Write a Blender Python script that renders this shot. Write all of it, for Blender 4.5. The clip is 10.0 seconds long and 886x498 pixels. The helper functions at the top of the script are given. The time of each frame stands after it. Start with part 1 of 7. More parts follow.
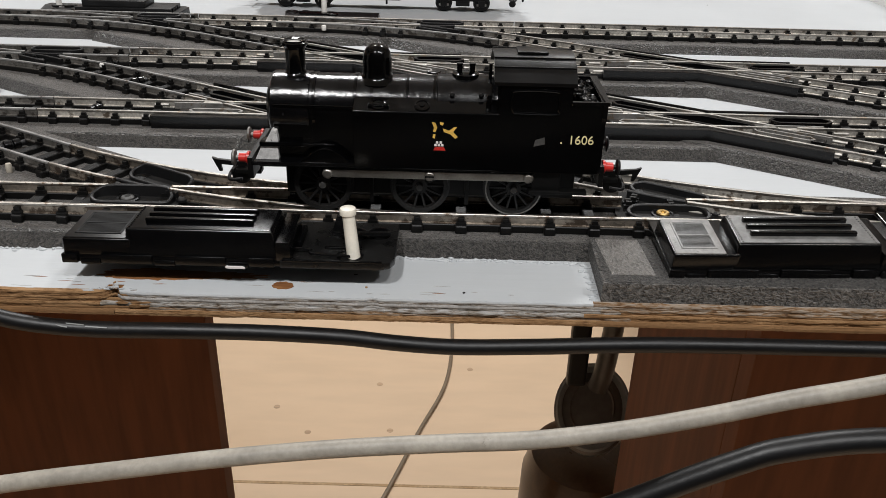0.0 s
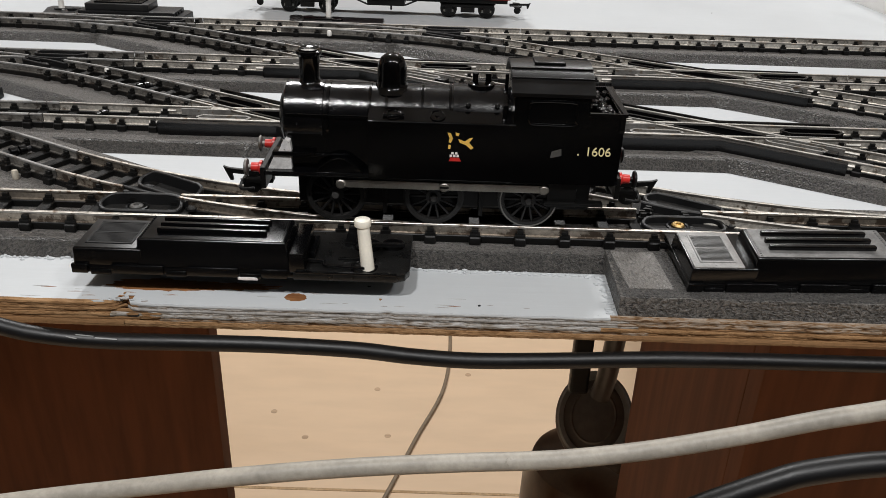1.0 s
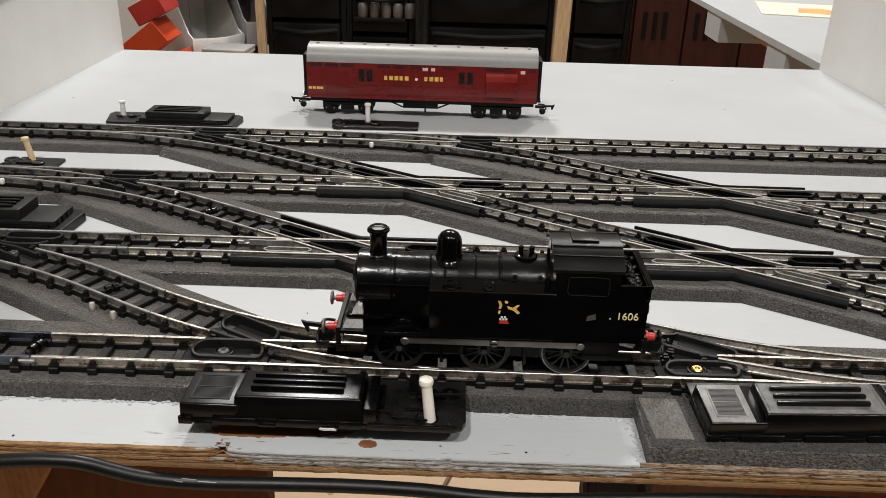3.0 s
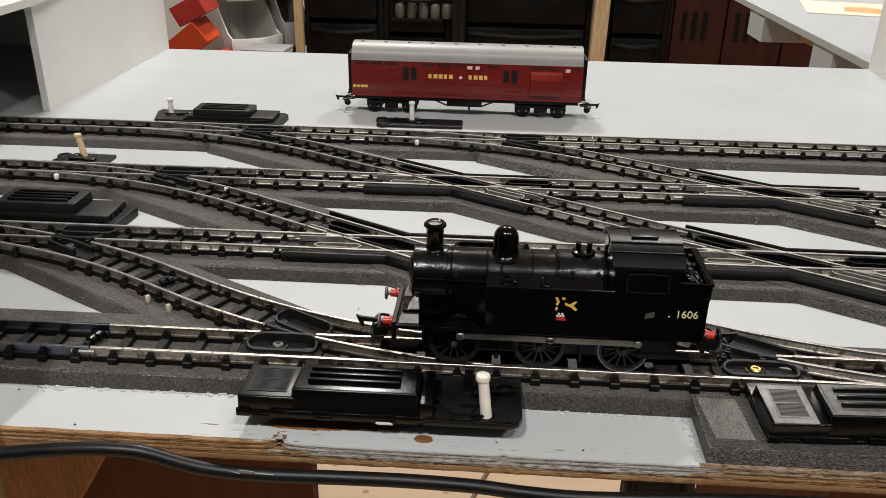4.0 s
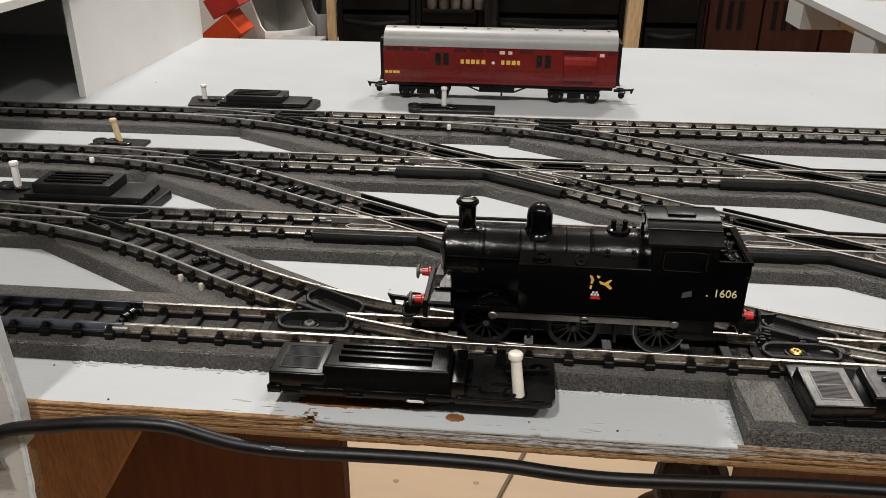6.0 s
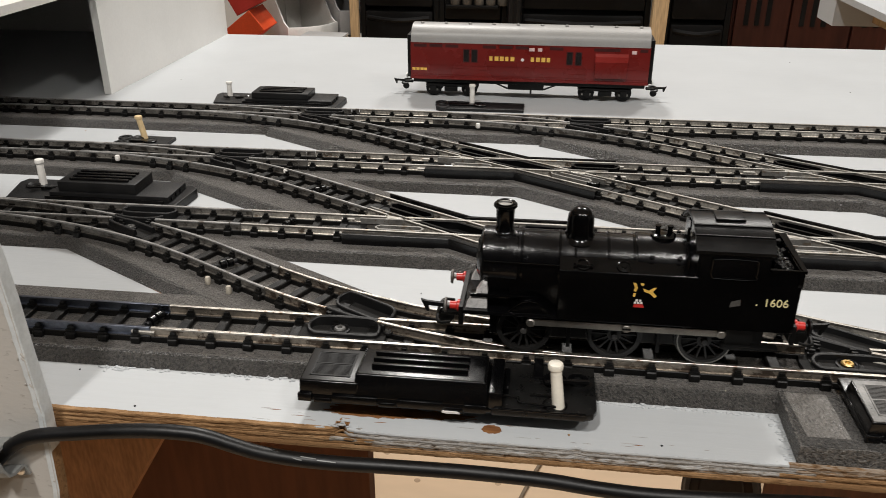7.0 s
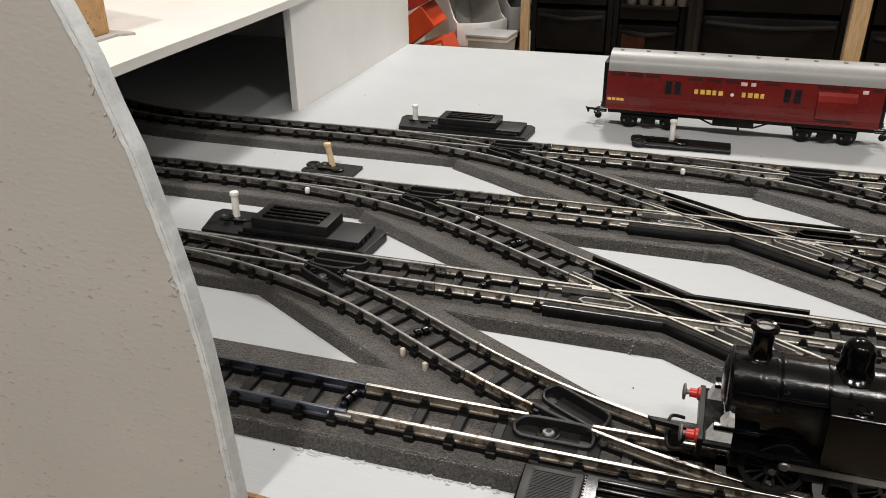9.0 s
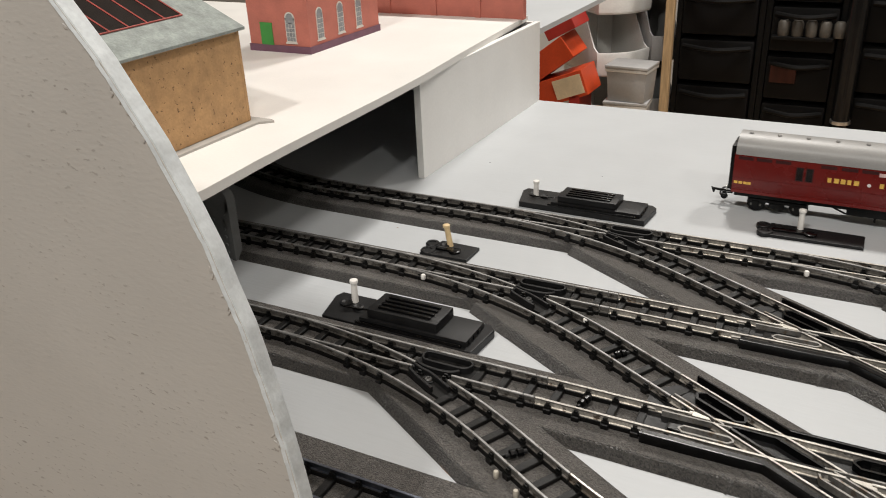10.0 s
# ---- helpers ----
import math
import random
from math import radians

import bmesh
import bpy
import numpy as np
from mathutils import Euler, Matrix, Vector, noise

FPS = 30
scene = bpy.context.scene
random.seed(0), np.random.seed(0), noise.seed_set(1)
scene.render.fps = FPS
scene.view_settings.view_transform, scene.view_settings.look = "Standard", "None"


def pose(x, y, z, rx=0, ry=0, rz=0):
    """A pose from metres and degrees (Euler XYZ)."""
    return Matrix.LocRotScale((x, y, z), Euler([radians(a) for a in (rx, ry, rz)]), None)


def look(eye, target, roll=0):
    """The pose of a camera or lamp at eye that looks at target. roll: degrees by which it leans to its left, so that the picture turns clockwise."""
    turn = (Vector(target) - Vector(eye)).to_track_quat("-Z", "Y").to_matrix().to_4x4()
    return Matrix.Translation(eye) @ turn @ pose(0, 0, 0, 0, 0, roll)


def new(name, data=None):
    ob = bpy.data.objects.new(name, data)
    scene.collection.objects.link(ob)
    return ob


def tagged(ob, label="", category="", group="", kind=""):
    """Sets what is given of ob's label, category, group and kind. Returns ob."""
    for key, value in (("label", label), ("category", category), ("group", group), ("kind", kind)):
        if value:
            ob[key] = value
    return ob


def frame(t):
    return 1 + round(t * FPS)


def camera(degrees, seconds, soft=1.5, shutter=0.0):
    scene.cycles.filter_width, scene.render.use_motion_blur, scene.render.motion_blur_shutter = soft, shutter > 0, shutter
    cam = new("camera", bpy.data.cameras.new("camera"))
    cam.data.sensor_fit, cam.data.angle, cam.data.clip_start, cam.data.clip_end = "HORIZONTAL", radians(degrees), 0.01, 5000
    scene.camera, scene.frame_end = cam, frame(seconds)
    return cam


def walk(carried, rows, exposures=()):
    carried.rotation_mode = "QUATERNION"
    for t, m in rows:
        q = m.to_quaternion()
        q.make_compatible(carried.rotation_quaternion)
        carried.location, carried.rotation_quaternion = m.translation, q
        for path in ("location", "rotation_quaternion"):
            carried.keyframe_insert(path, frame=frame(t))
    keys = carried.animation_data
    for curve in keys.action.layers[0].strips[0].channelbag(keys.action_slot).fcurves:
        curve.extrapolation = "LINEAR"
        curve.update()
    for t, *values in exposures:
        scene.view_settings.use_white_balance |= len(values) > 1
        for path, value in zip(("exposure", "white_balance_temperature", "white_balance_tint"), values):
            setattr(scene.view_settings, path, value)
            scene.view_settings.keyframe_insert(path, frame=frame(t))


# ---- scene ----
MM = 0.001
cam = camera(56.8, 10.0, soft=0.6, shutter=0.15)
PATH = [
    (0.0, (0.08333, -0.26773, 0.13034), (0.08454, 1.51116, -0.78373), 1.476),
    (0.5, (0.08019, -0.26597, 0.13299), (0.08687, 1.51345, -0.78006), 1.817),
    (1.0, (0.07699, -0.26369, 0.13115), (0.08946, 1.51911, -0.77520), 1.998),
    (1.5, (0.07608, -0.26916, 0.15031), (0.08477, 1.52675, -0.72982), 1.856),
    (2.0, (0.06533, -0.27843, 0.18566), (0.07612, 1.52836, -0.67189), 1.809),
    (2.5, (0.06478, -0.28294, 0.18966), (0.06665, 1.53445, -0.64526), 1.728),
    (4.0, (0.05235, -0.28366, 0.18653), (-0.04924, 1.53285, -0.64411), 1.016),
    (4.5, (0.05059, -0.28583, 0.18504), (-0.08267, 1.52787, -0.64726), 0.847),
    (5.0, (0.05141, -0.28475, 0.18257), (-0.10730, 1.52653, -0.65055), 0.528),
    (5.5, (0.05157, -0.28434, 0.18160), (-0.12024, 1.52185, -0.65993), 0.316),
    (6.8, (0.05239, -0.27596, 0.17623), (-0.15030, 1.52438, -0.67092), 0.099),
    (7.0, (0.04455, -0.27266, 0.17738), (-0.17800, 1.52302, -0.67469), 0.017),
    (7.5, (0.02039, -0.26030, 0.17755), (-0.26220, 1.52342, -0.68180), 0.183),
    (8.0, (0.00946, -0.25125, 0.17378), (-0.33743, 1.51737, -0.69319), 0.596),
    (8.5, (0.00193, -0.23702, 0.18405), (-0.42667, 1.51029, -0.68957), 0.387),
    (9.0, (0.00671, -0.23254, 0.19869), (-0.55224, 1.47477, -0.68033), -0.676),
    (9.5, (0.02321, -0.22910, 0.22663), (-0.67666, 1.42652, -0.65035), -1.745),
    (10.0, (0.01745, -0.21682, 0.25064), (-0.84755, 1.37157, -0.60305), -2.562),
]
walk(cam, [(t, look(eye, target, roll)) for t, eye, target, roll in PATH],
     exposures=[(0.0, 0.06, 6180, 10), (1.0, 0.06, 6200, 10), (2.5, 0.0, 6350, 10), (5.0, -0.05, 6450, 10), (8.0, 0.0, 6500, 10), (9.0, -0.03, 6500, 10), (10.0, -0.13, 6550, 10)])

# ------------------------------------------------------------------ light
world = bpy.data.worlds.new("room_air")
world.use_nodes = True
world.node_tree.nodes["Background"].inputs[0].default_value = (0.9, 0.93, 1.0, 1)
world.node_tree.nodes["Background"].inputs[1].default_value = 0.02
scene.world = world


def ceiling_or_sheen_lamp(x, y, z, size, watts, warm=(1.0, 0.965, 0.915)):
    data = bpy.data.lights.new("ceiling_lamp_light", "AREA")
    data.shape, data.size, data.energy, data.color = "DISK", size, watts, warm
    ob = new("ceiling_lamp_light", data)
    ob.matrix_world = pose(x, y, z)
    return ob


# front three follow the shadow edges; rear two are unseen, added for sheen
LAMPS = [(-0.30, -0.93, 1.55, 0.14, 22.0), (0.50, -0.93, 1.55, 0.14, 11.5), (1.25, -0.93, 1.55, 0.14, 12.0), (-0.28, 1.50, 1.55, 0.26, 27.5), (0.60, 1.50, 1.55, 0.26, 20.0)]
for lamp in LAMPS:
    ceiling_or_sheen_lamp(*lamp)


# ------------------------------------------------------------------ materials
def shader(name):
    m = bpy.data.materials.new(name)
    m.use_nodes = True
    nt = m.node_tree
    return m, nt, nt.nodes["Principled BSDF"]


def node(nt, kind, **values):
    n = nt.nodes.new(kind)
    for k, v in values.items():
        if k in n.inputs:
            n.inputs[k].default_value = v
    return n


def noise_tex(nt, scale, detail=4.0, rough=0.55):
    tc = nt.nodes.new("ShaderNodeNewGeometry")
    n = node(nt, "ShaderNodeTexNoise", Scale=scale, Detail=detail, Roughness=rough)
    nt.links.new(tc.outputs["Position"], n.inputs["Vector"])
    return n


def ramp(nt, source, stops):
    r = nt.nodes.new("ShaderNodeValToRGB")
    while len(r.color_ramp.elements) < len(stops):
        r.color_ramp.elements.new(0.5)
    for e, (p, c) in zip(r.color_ramp.elements, stops):
        e.position, e.color = p, (*c, 1)
    nt.links.new(source, r.inputs[0])
    return r


def shade(c, k):
    return tuple(min(1.0, v * k) for v in c)


def surface(name, colour, rough=0.5, metal=0.0, coarse=60, fine=900, vary=0.18, bump=0.0, bump_scale=1500,
            rough_vary=0.12, spec=0.5, coat=0.0, grain=None, depth=0.0006, dirt=None, dirt_at=0.62, random_tone=0.0):
    """A procedural surface: broad tone changes, fine grain, uneven gloss, relief and, where given, dirt in patches."""
    m, nt, b = shader(name)
    big = noise_tex(nt, coarse, 5)
    small = noise_tex(nt, fine, 3)
    c1 = ramp(nt, big.outputs[0], [(0.3, shade(colour, 1 - vary)), (0.7, shade(colour, 1 + vary))])
    mix = node(nt, "ShaderNodeMix")
    mix.data_type, mix.blend_type = "RGBA", "MULTIPLY"
    mix.inputs["Factor"].default_value = 1.0
    c2 = ramp(nt, small.outputs[0], [(0.36, (1 - (grain or vary * 0.7),) * 3), (0.64, (1.0, 1.0, 1.0))])
    nt.links.new(c1.outputs[0], mix.inputs[6])
    nt.links.new(c2.outputs[0], mix.inputs[7])
    out = mix.outputs[2]
    if dirt:
        patch = noise_tex(nt, coarse * 2.7, 6, 0.65)
        f = ramp(nt, patch.outputs[0], [(dirt_at, (0, 0, 0)), (dirt_at + 0.06, (1, 1, 1))])
        dm = node(nt, "ShaderNodeMix")
        dm.data_type = "RGBA"
        nt.links.new(f.outputs[0], dm.inputs["Factor"])
        nt.links.new(out, dm.inputs[6])
        dm.inputs[7].default_value = (*dirt, 1)
        out = dm.outputs[2]
    if random_tone:
        info = nt.nodes.new("ShaderNodeObjectInfo")
        rr = ramp(nt, info.outputs["Random"], [(0.0, (1 - random_tone,) * 3), (1.0, (1.0, 1.0, 1.0))])
        rm = node(nt, "ShaderNodeMix")
        rm.data_type, rm.blend_type = "RGBA", "MULTIPLY"
        rm.inputs["Factor"].default_value = 1.0
        nt.links.new(out, rm.inputs[6])
        nt.links.new(rr.outputs[0], rm.inputs[7])
        out = rm.outputs[2]
    nt.links.new(out, b.inputs["Base Color"])
    rv = node(nt, "ShaderNodeMapRange")
    rv.inputs["To Min"].default_value, rv.inputs["To Max"].default_value = max(0.02, rough - rough_vary), min(1, rough + rough_vary)
    nt.links.new(big.outputs[0], rv.inputs["Value"])
    nt.links.new(rv.outputs[0], b.inputs["Roughness"])
    b.inputs["Metallic"].default_value = metal
    b.inputs["Specular IOR Level"].default_value = spec
    b.inputs["Coat Weight"].default_value = coat
    if bump:
        rel = noise_tex(nt, bump_scale, 5, 0.6)
        bp = node(nt, "ShaderNodeBump", Strength=bump, Distance=depth)
        nt.links.new(rel.outputs[0], bp.inputs["Height"])
        nt.links.new(bp.outputs[0], b.inputs["Normal"])
    return m


def wood(name, light, dark, axis, scale=40.0, rough=0.55, stretch=12.0, bump=0.2, fleck=0.28):
    """Wood with grain drawn out along one axis."""
    m, nt, b = shader(name)
    tc = nt.nodes.new("ShaderNodeNewGeometry")
    mp = nt.nodes.new("ShaderNodeMapping")
    k = [1.0, 1.0, 1.0]
    k[axis] = 1.0 / stretch
    mp.inputs["Scale"].default_value = k
    nt.links.new(tc.outputs["Position"], mp.inputs["Vector"])
    n1 = node(nt, "ShaderNodeTexNoise", Scale=scale, Detail=6.0, Roughness=0.6, Distortion=0.6)
    n2 = node(nt, "ShaderNodeTexNoise", Scale=scale * 9, Detail=3.0)
    nt.links.new(mp.outputs[0], n1.inputs["Vector"])
    nt.links.new(mp.outputs[0], n2.inputs["Vector"])
    c = ramp(nt, n1.outputs[0], [(0.28, dark), (0.72, light)])
    c2 = ramp(nt, n2.outputs[0], [(0.35, (1 - fleck,) * 3), (0.65, (1, 1, 1))])
    mix = node(nt, "ShaderNodeMix")
    mix.data_type, mix.blend_type = "RGBA", "MULTIPLY"
    mix.inputs["Factor"].default_value = 1.0
    nt.links.new(c.outputs[0], mix.inputs[6])
    nt.links.new(c2.outputs[0], mix.inputs[7])
    nt.links.new(mix.outputs[2], b.inputs["Base Color"])
    b.inputs["Roughness"].default_value = rough
    b.inputs["Specular IOR Level"].default_value = 0.25
    bp = node(nt, "ShaderNodeBump", Strength=bump, Distance=0.0004)
    nt.links.new(n2.outputs[0], bp.inputs["Height"])
    nt.links.new(bp.outputs[0], b.inputs["Normal"])
    return m


def splinter(name, pale, mid, dark, bias=0.5):
    """Torn end grain of plywood: short ticks in pale, mid and dark tones with deep relief."""
    m, nt, b = shader(name)
    geo = nt.nodes.new("ShaderNodeNewGeometry")
    mp = nt.nodes.new("ShaderNodeMapping")
    mp.inputs["Scale"].default_value = (0.30, 1.0, 1.3)
    mp.inputs["Rotation"].default_value = (0, 0.16, 0)
    nt.links.new(geo.outputs["Position"], mp.inputs["Vector"])
    tick = node(nt, "ShaderNodeTexNoise", Scale=1000.0, Detail=4.0, Roughness=0.6, Distortion=0.5)
    broad = node(nt, "ShaderNodeTexNoise", Scale=120.0, Detail=4.0)
    nt.links.new(mp.outputs[0], tick.inputs["Vector"])
    nt.links.new(geo.outputs["Position"], broad.inputs["Vector"])
    c = ramp(nt, tick.outputs[0], [(bias - 0.14, dark), (bias - 0.03, mid), (bias + 0.10, pale)])
    c2 = ramp(nt, broad.outputs[0], [(0.35, (0.72, 0.68, 0.62)), (0.6, (1, 1, 1))])
    mix = node(nt, "ShaderNodeMix")
    mix.data_type, mix.blend_type = "RGBA", "MULTIPLY"
    mix.inputs["Factor"].default_value = 1.0
    nt.links.new(c.outputs[0], mix.inputs[6])
    nt.links.new(c2.outputs[0], mix.inputs[7])
    nt.links.new(mix.outputs[2], b.inputs["Base Color"])
    b.inputs["Roughness"].default_value = 0.75
    b.inputs["Specular IOR Level"].default_value = 0.25
    bp = node(nt, "ShaderNodeBump", Strength=0.9, Distance=0.0006)
    nt.links.new(tick.outputs[0], bp.inputs["Height"])
    nt.links.new(bp.outputs[0], b.inputs["Normal"])
    return m


def brushed(name, colour, dark):
    """Paint laid on with a brush over coarse board: fine sideways ridges and scattered dark ticks."""
    m, nt, b = shader(name)
    geo = nt.nodes.new("ShaderNodeNewGeometry")
    mp = nt.nodes.new("ShaderNodeMapping")
    mp.inputs["Scale"].default_value = (0.42, 1.0, 1.0)
    mp.inputs["Rotation"].default_value = (0, -0.06, 0)
    nt.links.new(geo.outputs["Position"], mp.inputs["Vector"])
    tick = node(nt, "ShaderNodeTexNoise", Scale=700.0, Detail=2.5, Roughness=0.55)
    broad = node(nt, "ShaderNodeTexNoise", Scale=14.0, Detail=5.0)
    nt.links.new(mp.outputs[0], tick.inputs["Vector"])
    nt.links.new(geo.outputs["Position"], broad.inputs["Vector"])
    c1 = ramp(nt, broad.outputs[0], [(0.3, shade(colour, 0.95)), (0.7, shade(colour, 1.05))])
    c2 = ramp(nt, tick.outputs[0], [(0.63, (0, 0, 0)), (0.69, (1, 1, 1))])
    mix = node(nt, "ShaderNodeMix")
    mix.data_type = "RGBA"
    zone = noise_tex(nt, 16.0, 3)
    keep = ramp(nt, zone.outputs[0], [(0.42, (0.12, 0.12, 0.12)), (0.60, (1.0, 1.0, 1.0))])
    worn = nt.nodes.new("ShaderNodeMath")
    worn.operation = "MULTIPLY"
    nt.links.new(c2.outputs[0], worn.inputs[0])
    nt.links.new(keep.outputs[0], worn.inputs[1])
    nt.links.new(worn.outputs[0], mix.inputs["Factor"])
    nt.links.new(c1.outputs[0], mix.inputs[6])
    mix.inputs[7].default_value = (*dark, 1)
    nt.links.new(mix.outputs[2], b.inputs["Base Color"])
    b.inputs["Roughness"].default_value = 0.6
    b.inputs["Specular IOR Level"].default_value = 0.3
    bp = node(nt, "ShaderNodeBump", Strength=0.2, Distance=0.0005)
    nt.links.new(tick.outputs[0], bp.inputs["Height"])
    nt.links.new(bp.outputs[0], b.inputs["Normal"])
    return m


def painted(name, colour, rough=0.5, stroke=0.16, tone=0.045):
    """Household paint brushed along x: long faint ridges, small bumps and slow changes of tone."""
    m, nt, b = shader(name)
    geo = nt.nodes.new("ShaderNodeNewGeometry")
    mp = nt.nodes.new("ShaderNodeMapping")
    mp.inputs["Scale"].default_value = (0.07, 1.0, 1.0)
    mp.inputs["Rotation"].default_value = (0, 0, 0.05)
    nt.links.new(geo.outputs["Position"], mp.inputs["Vector"])
    ridge = node(nt, "ShaderNodeTexNoise", Scale=520.0, Detail=4.0, Roughness=0.6, Distortion=0.3)
    nt.links.new(mp.outputs[0], ridge.inputs["Vector"])
    broad, bits = noise_tex(nt, 11, 5), noise_tex(nt, 420, 3)
    c1 = ramp(nt, broad.outputs[0], [(0.3, shade(colour, 1 - tone)), (0.7, shade(colour, 1 + tone))])
    c2 = ramp(nt, ridge.outputs[0], [(0.3, (0.975, 0.975, 0.972)), (0.62, (1, 1, 1))])
    mix = node(nt, "ShaderNodeMix")
    mix.data_type, mix.blend_type = "RGBA", "MULTIPLY"
    mix.inputs["Factor"].default_value = 1.0
    nt.links.new(c1.outputs[0], mix.inputs[6])
    nt.links.new(c2.outputs[0], mix.inputs[7])
    nt.links.new(mix.outputs[2], b.inputs["Base Color"])
    b.inputs["Roughness"].default_value = rough
    b.inputs["Specular IOR Level"].default_value = 0.4
    both = nt.nodes.new("ShaderNodeMath")
    both.operation = "MULTIPLY_ADD"
    both.inputs[1].default_value = 0.5
    nt.links.new(bits.outputs[0], both.inputs[0])
    nt.links.new(ridge.outputs[0], both.inputs[2])
    bp = node(nt, "ShaderNodeBump", Strength=stroke, Distance=0.0006)
    nt.links.new(both.outputs[0], bp.inputs["Height"])
    nt.links.new(bp.outputs[0], b.inputs["Normal"])
    return m


def foam(name, pale, dark, grain, depth, stretch=(1.0, 1.0, 1.0), rough=0.6, spec=0.4, cracks=0.0):
    """Foam rubber: a crumbly skin of fine grains, with dark pits and, where worn, a net of cracks."""
    m, nt, b = shader(name)
    geo = nt.nodes.new("ShaderNodeNewGeometry")
    mp = nt.nodes.new("ShaderNodeMapping")
    mp.inputs["Scale"].default_value = stretch
    nt.links.new(geo.outputs["Position"], mp.inputs["Vector"])
    lumps = node(nt, "ShaderNodeTexNoise", Scale=grain, Detail=3.0, Roughness=0.6, Distortion=0.7)
    nt.links.new(mp.outputs[0], lumps.inputs["Vector"])
    broad = noise_tex(nt, 120, 5)
    c = ramp(nt, lumps.outputs[0], [(0.36, dark), (0.52, tuple(0.55 * p + 0.45 * d for p, d in zip(pale, dark))), (0.70, pale)])
    c3 = ramp(nt, broad.outputs[0], [(0.32, (0.74, 0.73, 0.72)), (0.66, (1.0, 1.0, 1.0))])
    mix = node(nt, "ShaderNodeMix")
    mix.data_type, mix.blend_type = "RGBA", "MULTIPLY"
    mix.inputs["Factor"].default_value = 1.0
    nt.links.new(c.outputs[0], mix.inputs[6])
    nt.links.new(c3.outputs[0], mix.inputs[7])
    out, height = mix.outputs[2], lumps.outputs[0]
    if cracks:
        vor = node(nt, "ShaderNodeTexVoronoi", Scale=cracks)
        vor.feature = "DISTANCE_TO_EDGE"
        nt.links.new(mp.outputs[0], vor.inputs["Vector"])
        line = ramp(nt, vor.outputs["Distance"], [(0.0, (0.74, 0.74, 0.74)), (0.2, (1.0, 1.0, 1.0))])
        mix = node(nt, "ShaderNodeMix")
        mix.data_type, mix.blend_type = "RGBA", "MULTIPLY"
        mix.inputs["Factor"].default_value = 1.0
        nt.links.new(out, mix.inputs[6])
        nt.links.new(line.outputs[0], mix.inputs[7])
        out = mix.outputs[2]
        add = nt.nodes.new("ShaderNodeMath")
        add.operation = "MULTIPLY_ADD"
        add.inputs[1].default_value = 0.22
        nt.links.new(line.outputs[0], add.inputs[0])
        nt.links.new(height, add.inputs[2])
        height = add.outputs[0]
    nt.links.new(out, b.inputs["Base Color"])
    b.inputs["Roughness"].default_value = rough
    b.inputs["Specular IOR Level"].default_value = spec
    b.inputs["Sheen Weight"].default_value, b.inputs["Sheen Roughness"].default_value = 0.10, 0.4
    bp = node(nt, "ShaderNodeBump", Strength=1.0, Distance=depth)
    nt.links.new(height, bp.inputs["Height"])
    nt.links.new(bp.outputs[0], b.inputs["Normal"])
    return m


PAINT = painted("grey_white_board_paint", (0.468, 0.486, 0.50))
PAINT_WALL = surface("white_partition_paint", (0.85, 0.84, 0.815), 0.55, coarse=14, fine=400, vary=0.035, bump=0.25, bump_scale=450)
DECK_WHITE = surface("cream_white_deck_paint", (0.82, 0.80, 0.765), 0.55, coarse=18, fine=500, vary=0.03, bump=0.2, bump_scale=600)
PANEL_GREY = brushed("stone_grey_panel_paint", (0.50, 0.478, 0.445), (0.335, 0.312, 0.285))
PANEL_EDGE = surface("rough_pale_blue_edge_paint", (0.60, 0.63, 0.64), 0.7, coarse=120, fine=700, vary=0.12, bump=0.45, bump_scale=300)
FOAM = foam("charcoal_foam_underlay", (0.15, 0.138, 0.124), (0.012, 0.011, 0.0098), 1000, 0.0048, rough=0.45, spec=0.85)
FOAM_PALE = foam("worn_shiny_foam", (0.29, 0.276, 0.258), (0.13, 0.122, 0.113), 1100, 0.0011, (1.0, 0.5, 1.0), 0.36, 0.6, 1200.0)
FOAM_PAD = foam("flecked_black_pad_foam", (0.23, 0.214, 0.194), (0.006, 0.0055, 0.005), 880, 0.0036, (0.8, 1.0, 1.1), 0.5, 0.6)
FOAM_SKIN = foam("smooth_grey_foam_skin", (0.235, 0.216, 0.196), (0.036, 0.032, 0.028), 1300, 0.0026, (0.8, 1.0, 1.0), 0.44, 0.75)
RAIL = surface("tarnished_nickel_rail", (0.40, 0.38, 0.35), 0.5, 1.0, coarse=90, fine=900, vary=0.35, bump=0.15, bump_scale=2500, rough_vary=0.14,
               dirt=(0.38, 0.31, 0.24), dirt_at=0.60)
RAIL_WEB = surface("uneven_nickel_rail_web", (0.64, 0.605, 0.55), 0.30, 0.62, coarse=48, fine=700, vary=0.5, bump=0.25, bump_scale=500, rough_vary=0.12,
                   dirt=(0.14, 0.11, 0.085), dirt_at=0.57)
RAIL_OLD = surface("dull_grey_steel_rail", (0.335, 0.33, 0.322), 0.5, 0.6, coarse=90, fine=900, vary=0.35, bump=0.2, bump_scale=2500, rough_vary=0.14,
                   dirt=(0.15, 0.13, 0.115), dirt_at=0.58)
# webs darker than their rail heads, with darker patches
WEB_OLD = surface("mottled_dark_rail_web", (0.20, 0.188, 0.172), 0.38, 0.5, coarse=70, fine=700, vary=0.5, bump=0.3, bump_scale=500, dirt=(0.05, 0.043, 0.037), dirt_at=0.53)
WEB_NEAR = surface("mottled_brown_rail_web", (0.31, 0.27, 0.225), 0.3, 0.65, coarse=70, fine=700, vary=0.45, bump=0.25, bump_scale=500, rough_vary=0.12,
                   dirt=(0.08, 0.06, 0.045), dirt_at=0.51)
